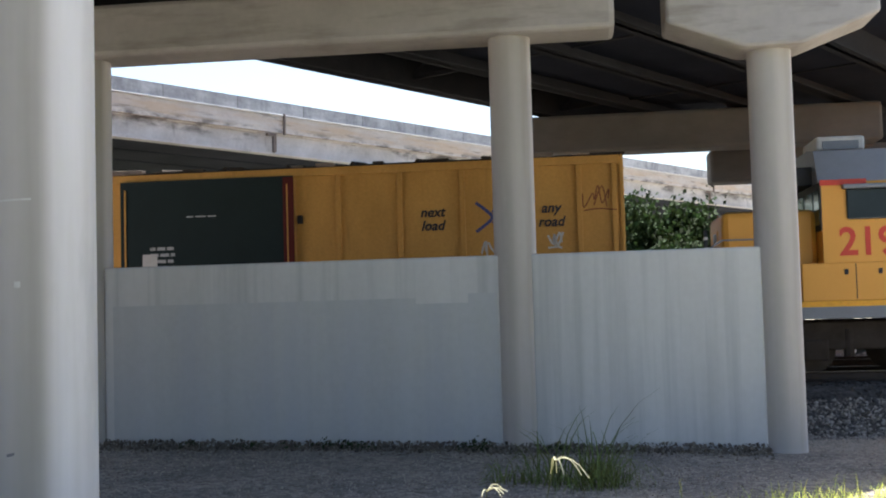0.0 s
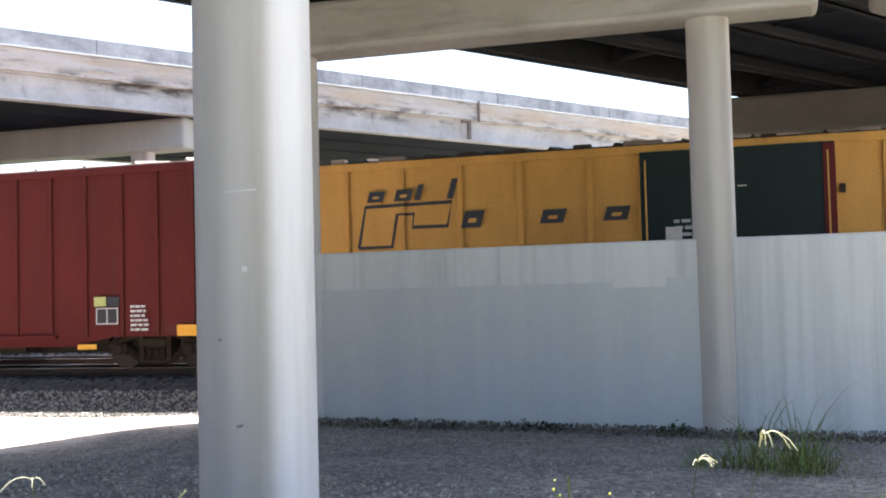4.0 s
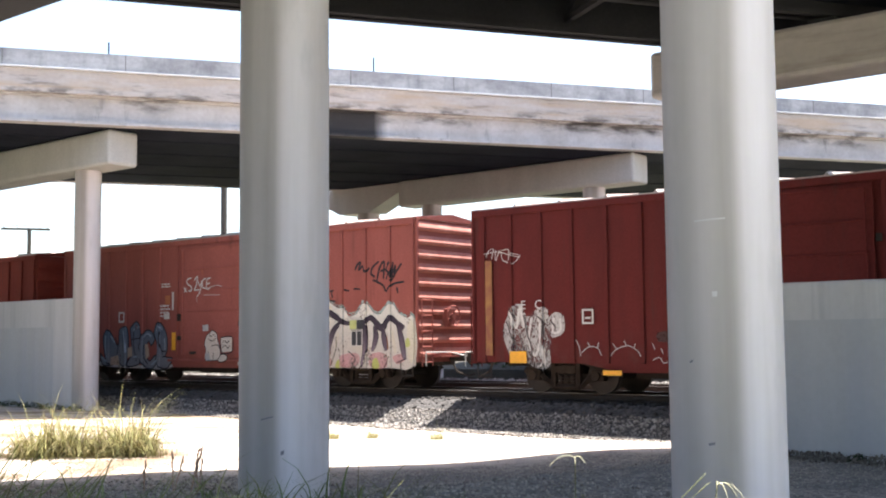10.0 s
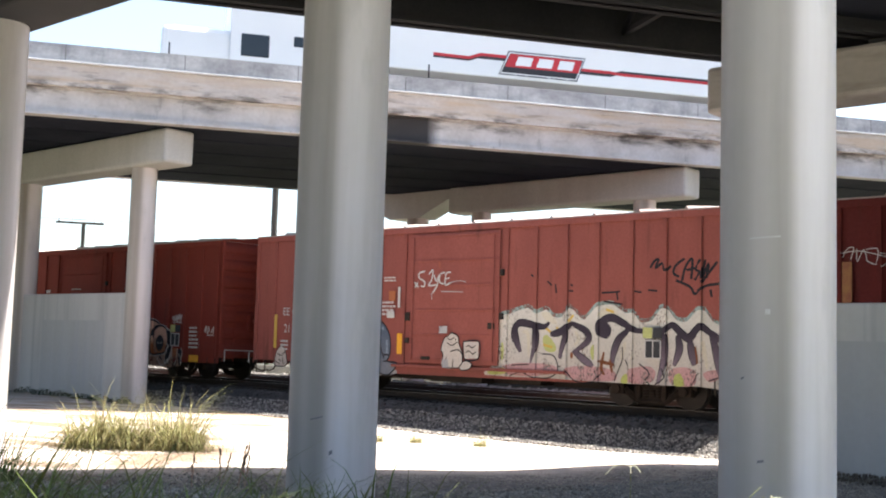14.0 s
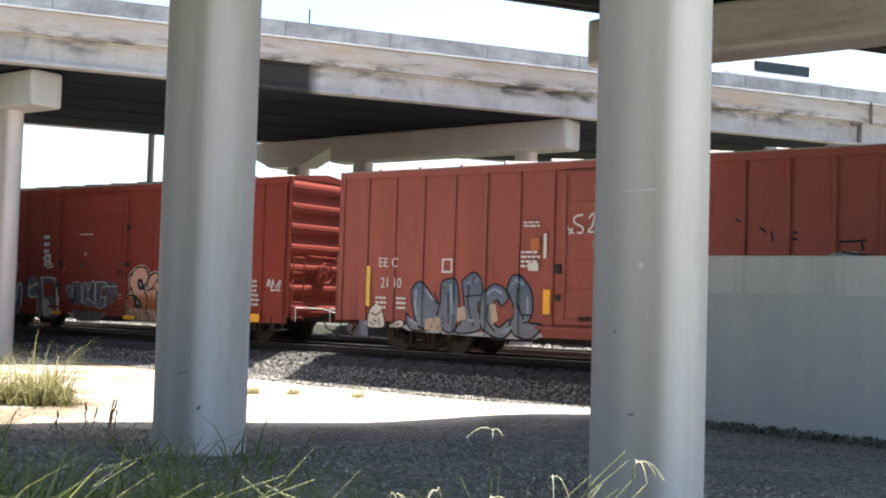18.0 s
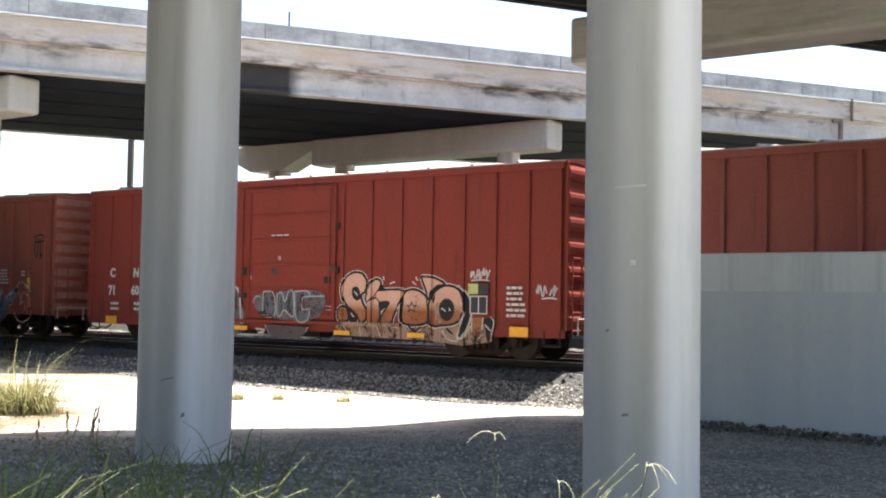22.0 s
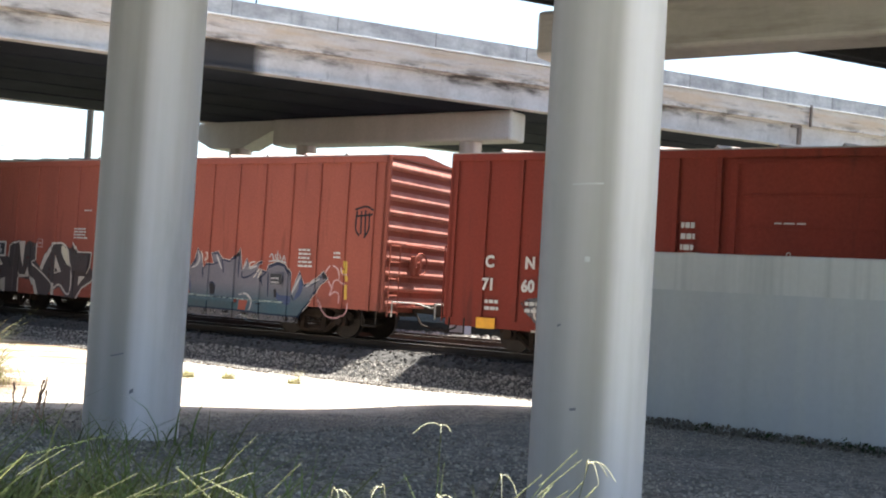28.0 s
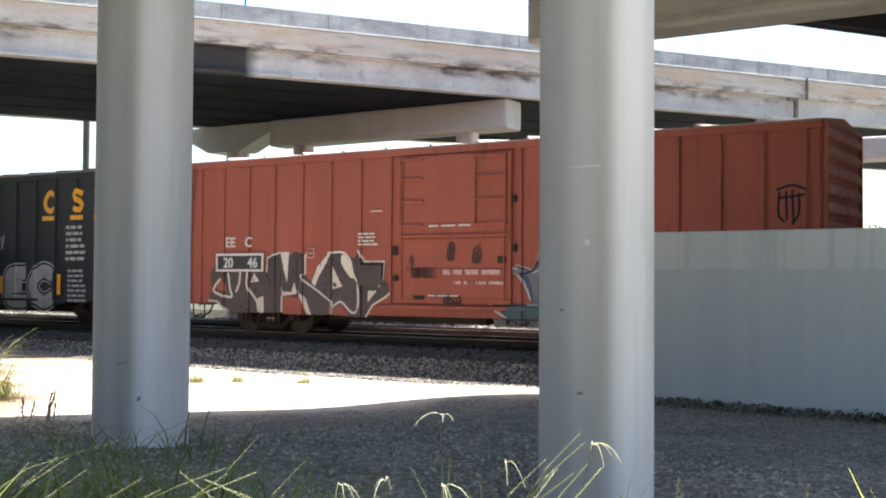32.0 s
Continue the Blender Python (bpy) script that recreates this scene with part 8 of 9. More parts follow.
p.layer(SP_NAVY2, patches=[[(4.96, 1.11), (5.06, 0.86), (5.48, 0.72), (5.51, 0.95), (5.17, 0.96)], [(5.62, 0.86), (5.77, 1.15), (5.79, 1.42), (5.91, 1.22), (5.83, 0.98)], [(1.68, 1.52), (1.93, 1.48), (2.07, 1.07), (2.05, 0.9), (1.96, 1.21)]], n=2)
p.layer(SP_NAVY, [[(2.46, 1.54), (2.48, 1.3)], [(3.13, 1.8), (3.18, 1.62), (3.21, 1.44)], [(4.69, 1.51), (4.52, 1.37), (4.58, 1.16)], [(3.86, 1.51), (3.89, 1.35), (4.17, 1.42), (4.41, 1.59)], [(2.87, 1.67), (3.11, 1.76)], [(4.75, 1.52), (4.78, 0.9)], [(4.77, 1.64), (5.03, 1.73), (5.31, 1.68), (5.46, 1.46)], [(3.74, 2.04), (3.73, 1.34)], [(2.73, 1.16), (2.84, 1.18), (2.93, 1.09), (2.93, 0.88)], [(1.68, 1.52), (2.02, 1.57), (2.23, 1.89)], [(5.53, 0.99), (5.62, 0.86)], [(5.92, 1.24), (6.21, 1.27), (6.52, 1.5)]], width=0.0483, taper=True)
p.layer(SP_BLACK, patches=[[(2.74, 1.13), (2.85, 1.17), (2.94, 1.07), (2.93, 0.86), (2.78, 0.87)], [(4.96, 1.09), (5.04, 1.11), (5.07, 0.91), (4.99, 0.9)], [(6.47, 1.55), (6.57, 1.58), (6.66, 1.47), (6.53, 1.41)], [(3.56, 1.86), (3.75, 2.08), (3.77, 1.9)], [(2.09, 0.74), (2.18, 0.75), (2.18, 0.71), (2.09, 0.71)], [(2.53, 0.74), (2.65, 0.74), (2.65, 0.7), (2.53, 0.7)], [(2.99, 0.73), (3.1, 0.74), (3.11, 0.7), (2.99, 0.69)], [(3.45, 0.73), (3.57, 0.73), (3.57, 0.69), (3.45, 0.69)], [(4.43, 0.72), (4.54, 0.72), (4.55, 0.69), (4.43, 0.68)]], n=1)
p.layer(SP_LTGREY, [[(2.25, 1.98), (2.33, 1.8), (2.23, 1.61), (2.04, 1.54)], [(1.71, 1.51), (1.88, 1.25), (2.02, 0.92)], [(2.93, 1.91), (3.15, 1.54)], [(5.57, 1.02), (5.82, 1.49)], [(6.0, 1.21), (6.44, 1.43)], [(3.88, 1.55), (4.01, 1.77)], [(1.08, 0.7), (1.41, 0.53)], [(3.79, 0.9), (4.01, 0.94), (4.19, 0.83), (4.23, 0.66), (4.16, 0.52)], [(4.05, 1.58), (4.4, 1.68)]], width=0.0628, taper=True)
p.layer(SP_BONE, [[(2.52, 1.73), (2.63, 1.97), (2.66, 1.8), (2.55, 1.75)], [(4.11, 1.63), (4.13, 1.74), (4.31, 1.77)], [(4.26, 1.37), (4.52, 1.59), (4.47, 1.36)], [(1.54, 1.62), (1.7, 1.65)], [(2.39, 1.99), (2.45, 1.8)]], width=0.029)
p.layer(SP_TEAL, [[(1.92, 0.83), (3.72, 0.79), (5.34, 0.78)]], width=0.0435)
p.layer(RED_PALE, patches=[[(3.82, 0.77), (4.11, 0.77), (4.04, 0.51), (3.79, 0.52)]], n=1)
p.layer(SP_LTGREY, [[(4.76, 1.91), (4.85, 1.99), (4.92, 1.82)], [(4.96, 2.0), (5.0, 1.8)], [(5.03, 2.07), (5.05, 1.79)], [(5.1, 1.98), (5.17, 1.82), (5.25, 1.97)], [(5.25, 1.91), (5.34, 1.82)], [(4.74, 1.8), (5.08, 1.83), (5.38, 1.77)]], width=0.0338)
p.layer(SP_LTGREY, [[(0.71, 0.98), (1.07, 1.05), (1.28, 1.21)], [(0.81, 0.9), (1.4, 1.06)], [(0.95, 0.83), (1.47, 0.95)], [(1.29, 1.21), (1.4, 0.97), (1.21, 0.83)]], width=0.029)
p.layer(SP_CHAR, [[(0.74, 0.94), (1.14, 1.0), (1.47, 0.91)], [(1.01, 0.88), (1.27, 1.13)], [(1.08, 0.8), (1.67, 0.84)]], width=0.0435)
plate(tuna_car, "data_panel", 4.92, 5.29, 1.23, 1.49, STENCIL_BLK, PAINT_Y - 0.05)
data_block(tuna_car, 4.95, 1.25, 0.31, 0.2, 2, SP_LTGREY, y=PAINT_Y - 0.056)
plate(tuna_car, "graffiti_strip", 1.45, 3.72, CAR_SILL + 0.075, CAR_SILL + 0.165, SP_BLUE, -HALF_W - 0.104)
p = Piece(tuna_car, "black throw-up tag near the corner", 0, 0, 1, 1)
p.layer(SP_BLACK, [[(7.45, 3.12), (7.43, 2.69), (7.55, 2.52)], [(7.58, 3.12), (7.59, 2.56)], [(7.7, 3.14), (7.72, 2.52)], [(7.82, 3.08), (7.82, 2.69), (7.69, 2.47)], [(7.41, 2.99), (7.96, 3.04)], [(7.39, 3.15), (7.7, 3.23), (7.97, 3.14)]], width=0.0493)
p = Piece(tuna_car, "yellow and pink scrawled oval", 0, 0, 1, 1)
p.layer(SP_YELLOW, [[(7.2, 1.89), (7.22, 1.62)], [(7.23, 1.32), (7.25, 0.96)], [(7.1, 1.66), (7.21, 1.58), (7.25, 1.4)]], width=0.0821)
p.layer(SP_PINK, [[(6.69, 1.39), (6.81, 1.21), (6.76, 1.04), (6.92, 1.13), (7.08, 1.04), (7.08, 0.85)], [(6.82, 1.22), (6.87, 1.38), (7.0, 1.42), (7.21, 1.32)], [(6.73, 1.77), (6.6, 1.61), (6.58, 1.46)], [(6.81, 1.77), (6.97, 1.68), (7.04, 1.44)], [(6.35, 1.01), (6.44, 0.77), (6.52, 0.73), (6.38, 0.99)], [(6.52, 0.68), (6.71, 0.52), (7.03, 0.5), (7.28, 0.64), (7.32, 0.88)], [(7.1, 1.73), (7.15, 1.58), (7.26, 1.56)]], width=0.0386)
data_block(tuna_car, -2.67, 2.2, 0.6, 0.34, 4)
data_block(tuna_car, -2.3, 3.0, 0.4, 0.06, 1)
data_block(tuna_car, 5.75, 1.7, 0.45, 0.5, 5)
data_block(tuna_car, 6.85, 1.95, 0.25, 0.2, 2)
data_block(tuna_car, -0.6, 2.6, 1.4, 0.08, 1, y=-HALF_W - 0.12)
data_block(tuna_car, -0.2, 1.5, 1.5, 0.22, 1, SP_PINK, 31, -HALF_W - 0.12)
data_block(tuna_car, 0.1, 1.28, 1.3, 0.14, 1, SP_PINK, 32, -HALF_W - 0.12)
plate(tuna_car, "scuffed_panel", -1.1, -0.4, 1.42, 1.66, DARKSTAIN, -HALF_W - 0.112)
data_block(tuna_car, -0.6, 1.0, 1.0, 0.06, 1, y=-HALF_W - 0.12)
p = Piece(tuna_car, "dark rusty handling stains on the door", -1.2, 0.8, 2.6, 1.5, -HALF_W - 0.108)
p.layer(DARKSTAIN, patches=[[(0.42, 0.7), (0.44, 0.95), (0.5, 0.95), (0.5, 0.7)], [(0.68, 0.65), (0.7, 0.9), (0.76, 0.9), (0.77, 0.66)], [(0.4, 0.0), (0.4, 0.14), (0.56, 0.14), (0.56, 0.0)], [(0.0, 0.55), (0.02, 0.75), (0.07, 0.72), (0.06, 0.5)]])

# dark red car
p = Piece(red_car, "white and grey blotted graffiti patch and thin white tags", 0, 0, 1, 1)
p.layer(SP_CHALK, patches=[[(-7.39, 1.47), (-7.26, 1.8), (-7.11, 2.07), (-6.84, 2.13), (-6.68, 1.82), (-6.46, 1.96), (-6.17, 2.04), (-6.04, 1.78), (-6.02, 0.67), (-6.4, 0.59), (-6.68, 0.72), (-6.94, 0.73), (-7.22, 0.97)], [(-6.08, 1.73), (-5.87, 1.91), (-5.64, 1.82), (-5.62, 1.47), (-5.85, 1.33), (-6.02, 1.36)]], n=2)
p.layer(STENCIL, [[(-7.15, 1.96), (-6.99, 1.55), (-6.88, 2.04), (-6.77, 1.55)], [(-6.55, 1.79), (-6.62, 1.22), (-6.45, 0.9), (-6.27, 1.38), (-6.36, 1.85)], [(-5.91, 1.78), (-5.94, 1.44), (-5.73, 1.49), (-5.75, 1.76)], [(-6.21, 1.06), (-6.17, 0.69)]], width=0.055)
p.layer(SP_CHAR, [[(-7.28, 1.71), (-7.1, 1.38), (-6.97, 1.06)], [(-6.75, 1.87), (-6.68, 1.46), (-6.55, 1.06), (-6.57, 0.7)], [(-6.4, 1.82), (-6.21, 1.7), (-6.23, 1.3)], [(-5.98, 1.7), (-5.85, 1.54)], [(-6.88, 1.38), (-6.77, 1.01)], [(-7.19, 2.04), (-7.01, 1.79)]], width=0.045)
p.layer(STENCIL, [[(-7.87, 3.29), (-7.78, 3.46), (-7.64, 3.48), (-7.71, 3.25)], [(-7.58, 3.46), (-7.57, 3.21), (-7.44, 3.44), (-7.37, 3.19)], [(-7.4, 3.44), (-7.15, 3.44), (-7.19, 3.15), (-7.37, 3.21)], [(-7.11, 3.36), (-6.86, 3.28), (-7.08, 3.09)], [(-7.89, 3.38), (-7.51, 3.41), (-6.88, 3.25)]], width=0.017)
p.layer(SP_LTGREY, [[(-5.31, 1.26), (-5.23, 1.12), (-5.19, 0.88)], [(-5.17, 0.96), (-4.96, 1.1), (-4.74, 1.07), (-4.63, 0.9)], [(-5.0, 1.21), (-4.94, 1.1)], [(-4.7, 1.21), (-4.74, 1.07)], [(-4.4, 0.89), (-4.25, 1.04), (-3.95, 1.12), (-3.72, 1.01), (-3.63, 0.88)], [(-4.34, 1.17), (-4.23, 1.04)], [(-4.05, 1.23), (-3.99, 1.12)], [(-3.76, 1.17), (-3.8, 1.06)], [(-3.34, 1.17), (-3.28, 1.04)], [(-3.34, 0.8), (-3.17, 0.86), (-3.06, 0.74), (-2.85, 0.83)], [(-3.13, 1.06), (-3.08, 0.95)], [(-2.03, 0.91), (-1.98, 0.91)], [(-1.93, 0.91), (-1.87, 0.91)]], width=0.0209)
p.layer(DARKSTAIN, patches=[[(-2.46, 1.57), (-2.19, 1.64), (-1.88, 1.59), (-1.85, 1.29), (-2.25, 1.21), (-2.44, 1.34)], [(-3.22, 1.4), (-2.9, 1.42), (-2.89, 1.22), (-3.19, 1.21)], [(-2.19, 2.1), (-2.04, 2.11), (-2.06, 1.95), (-2.19, 1.93)]], n=2)
p.layer(STENCIL, patches=[[(-2.25, 2.53), (-2.06, 2.55), (-2.07, 2.48), (-2.24, 2.47)], [(-2.02, 2.66), (-1.95, 2.65), (-1.95, 2.59), (-2.02, 2.6)], [(-1.77, 1.91), (-1.7, 1.91), (-1.72, 1.81), (-1.78, 1.81)]], n=2)
reflectors(red_car, (-4.54, 0.46), (-1.32, 0.45), (1.09, 0.44), (4.3, 0.46), w=0.48)
plate(red_car, "reflector", -7.13, -6.65, 0.72, 1.0, REFLECT, PAINT_Y - 0.02)
plate(red_car, "reflector", 6.75, 7.25, 0.72, 0.96, REFLECT, PAINT_Y - 0.02)
plate(red_car, "worn_strip", -7.86, -7.66, 0.9, 3.2, mat("worn_ochre_strip", (0.30, 0.15, 0.045), 0.8, mottle=0.9, scale=4, dark=(0.2, 0.06, 0.04), bump=0), PAINT_Y)
lettering(red_car, "E   C", -6.5, 2.0, 0.3, y=PAINT_Y - 0.01)
p = Piece(red_car, "white drips and stickers on the door", 0, 0, 1, 1, -HALF_W - 0.115)
p.layer(SP_BONE, [[(-1.07, 1.2), (-1.07, 1.41), (-0.94, 1.51), (-0.83, 1.42), (-0.85, 1.2)], [(0.95, 1.25), (0.95, 1.46), (1.06, 1.54), (1.15, 1.44), (1.12, 1.25)], [(1.04, 1.06), (1.03, 0.76)], [(-0.09, 1.62), (-0.02, 1.69), (0.06, 1.62), (-0.01, 1.54), (-0.09, 1.61)]], width=0.024)
p.layer(SP_LTGREY, patches=[[(-0.59, 1.43), (-0.24, 1.41), (-0.29, 1.27), (-0.41, 1.16), (-0.54, 1.26)], [(-1.31, 1.17), (-0.83, 1.18), (-0.83, 1.08), (-1.29, 1.07)], [(0.9, 1.16), (1.32, 1.14), (1.32, 1.05), (0.91, 1.06)]], n=1)
p.layer(SP_LTGREY, [[(-0.84, 1.69), (-0.47, 1.69)], [(-0.84, 1.63), (-0.47, 1.62)], [(-0.83, 1.56), (-0.49, 1.56)], [(-0.83, 1.5), (-0.52, 1.49)], [(-0.65, 0.95), (-0.48, 0.95)], [(-0.63, 0.88), (-0.48, 0.88)], [(-0.3, 2.17), (0.29, 2.15)]], width=0.017, smooth=False)
p.layer(DARKSTAIN, patches=[[(0.2, 0.96), (0.71, 0.95), (0.7, 0.78), (0.21, 0.8)], [(-1.57, 1.64), (-1.37, 1.67), (-1.38, 1.28), (-1.55, 1.29)], [(-0.28, 1.91), (0.21, 1.89), (0.21, 1.77), (-0.27, 1.8)]], n=1)
p.layer(SP_TAN, patches=[[(-1.49, 0.81), (-0.13, 0.77), (1.29, 0.71), (1.29, 0.65), (-1.49, 0.76)]], n=1)
data_block(red_car, 5.6, 0.85, 0.45, 0.6, 6)
label_panel(red_car, 4.75, 1.0, 0.55, 0.6)
for a, b, c, d in ((-5.1, -4.8, 1.62, 1.66), (-5.1, -4.8, 1.92, 1.96), (-5.1, -5.06, 1.66, 1.92), (-4.84, -4.8, 1.66, 1.92), (-5.02, -4.88, 1.74, 1.78)):
    plate(red_car, "frame_stencil", a, b, c, d, STENCIL, PAINT_Y)

# yellow car: big logo drawn as plain shapes, slogan, open doorway
p = Piece(yellow_car, "black outline logo shape of a bent track", -7.21, 2.42, 2.0, 0.9)
p.layer(STENCIL_BLK, [[(0.0, 0.02), (0.08, 0.95), (1.0, 0.98), (0.95, 0.45), (0.58, 0.45), (0.6, 0.75), (0.42, 0.75), (0.36, 0.03), (0.0, 0.02)]], width=0.075, smooth=False)
for x, z, w, h in ((-7.0, 3.36, 0.34, 0.22), (-6.42, 3.36, 0.36, 0.24), (-5.98, 3.36, 0.12, 0.32), (-5.30, 3.36, 0.13, 0.4), (-5.02, 2.76, 0.40, 0.34), (-3.42, 2.78, 0.46, 0.27), (-2.18, 2.78, 0.46, 0.27)):
    q = bmesh.new()
    q.faces.new([q.verts.new((x + a * w + b * h * 0.3, PAINT_Y, z + b * h)) for a, b in ((0, 0), (1, 0), (1, 1), (0, 1))])
    shape = part("logo_block", q, STENCIL_BLK, yellow_car, "slanted black block of the emblem")
    if w > 0.3:
        q = bmesh.new()
        q.faces.new([q.verts.new((x + a * w + b * h * 0.3, PAINT_Y - 0.004, z + b * h)) for a, b in ((0.3, 0.3), (0.7, 0.3), (0.7, 0.55), (0.3, 0.55))])
        part("logo_gap", q, YELLOW, shape)
lettering(yellow_car, "next\nload", 4.75, 3.14, 0.26, STENCIL_BLK, PAINT_Y, shear=0.25, bold=0.006)
lettering(yellow_car, "any\nroad", 7.0, 3.14, 0.26, STENCIL_BLK, PAINT_Y, shear=0.25, bold=0.006)
p = Piece(yellow_car, "blue crossed-arrows emblem", 5.58, 2.82, 0.52, 0.56)
p.layer(mat("emblem_blue", (0.06, 0.07, 0.22), 0.6, bump=0), [[(0.0, 1.0), (0.5, 0.62), (0.55, 0.4), (0.0, 0.0)], [(1.0, 1.0), (0.6, 0.65)], [(1.0, 0.0), (0.62, 0.35)]], width=0.06)
scribble(yellow_car, "faint brown marker tag", 7.55, 3.2, 0.6, 0.4, 3, SP_RUST, 0.025, 51)
scribble(yellow_car, "round white tag", 5.7, 2.32, 0.4, 0.3, 2, STENCIL, 0.04, 52)
scribble(yellow_car, "smeared white tag", 6.9, 2.5, 0.35, 0.25, 2, STENCIL, 0.04, 53)
part("doorway", boxes((-1.45, 2.05, -HALF_W - 0.11, -HALF_W - 0.10, CAR_SILL + 0.2, CAR_EAVE - 0.42)), DOOR_BLACK, yellow_car, "black-painted plug door")
data_block(yellow_car, -0.1, 3.3, 0.75, 0.05, 1, y=-HALF_W - 0.115)
plate(yellow_car, "notice_board", -1.0, -0.7, 2.35, 2.6, STENCIL, -HALF_W - 0.125)
data_block(yellow_car, -0.85, 2.3, 0.6, 0.5, 4, SP_LTGREY, y=-HALF_W - 0.115)
part("door_edge", boxes((1.85, 2.06, -HALF_W - 0.13, -HALF_W - 0.11, CAR_SILL + 0.2, CAR_EAVE - 0.45)), RED_DARK, yellow_car, "dark red door edge")
clip_rng = random.Random(88)
for x in evenly(-7.7, 7.5, 17):
    x += clip_rng.uniform(-0.3, 0.3)
    part("roof_clip", boxes((x, x + clip_rng.uniform(0.2, 0.75), -HALF_W - 0.09, -HALF_W + 0.1, CAR_EAVE - 0.27, CAR_EAVE - 0.235 + clip_rng.uniform(0.0, 0.05)), bevel=0.01), TRUCK_FRAME if clip_rng.random() < 0.5 else RUST_PIPE, yellow_car)

# black car
for x, z in ((3.95, 3.36), (5.2, 3.36)):
    Piece(black_car, "yellow block letter shape", x, z, 0.5, 0.55).layer(REFLECT, [[(0.95, 0.8), (0.5, 1.0), (0.1, 0.6), (0.15, 0.2), (0.55, 0.0), (0.95, 0.2)]] if x < 5 else [[(0.9, 0.85), (0.4, 1.0), (0.15, 0.75), (0.8, 0.35), (0.6, 0.02), (0.08, 0.15)]], width=0.16)
    plate(black_car, "underline_bar", x - 0.02, x + 0.52, z - 0.28, z - 0.15, REFLECT, PAINT_Y)
Piece(black_car, "yellow crossed letter shape", 6.22, 3.36, 0.55, 0.55).layer(REFLECT, [[(0.0, 1.0), (0.35, 0.6), (1.0, 0.0)], [(0.0, 0.0), (0.5, 0.5), (1.0, 1.0)]], width=0.13)
plate(black_car, "underline_bar", 6.2, 6.79, 3.36 - 0.28, 3.36 - 0.15, REFLECT, PAINT_Y)
data_block(black_car, 5.0, 1.9, 0.85, 1.1, 6, SP_LTGREY)
bubble(black_car, "pale grey graffiti letters on black", "EC", 2.2, 0.65, 2.3, 0.95, SP_LTGREY, SP_BLACK, SP_LTGREY, 0.4, 61)
data_block(black_car, 5.1, 0.7, 0.8, 1.0, 7, SP_LTGREY)
plate(black_car, "reflector", 4.65, 4.8, 0.9, 1.5, REFLECT, PAINT_Y - 0.01)
plate(black_car, "reflector", 2.0, 2.15, 0.9, 1.45, REFLECT, PAINT_Y - 0.01)
scribble(black_car, "pale scribbled tag", 0.8, 2.0, 1.3, 0.9, 4, SP_LTGREY, 0.04, 62)
scribble(tail_car, "faint pale tag", 3.5, 0.9, 2.5, 0.8, 5, SP_LTGREY, 0.06, 63)


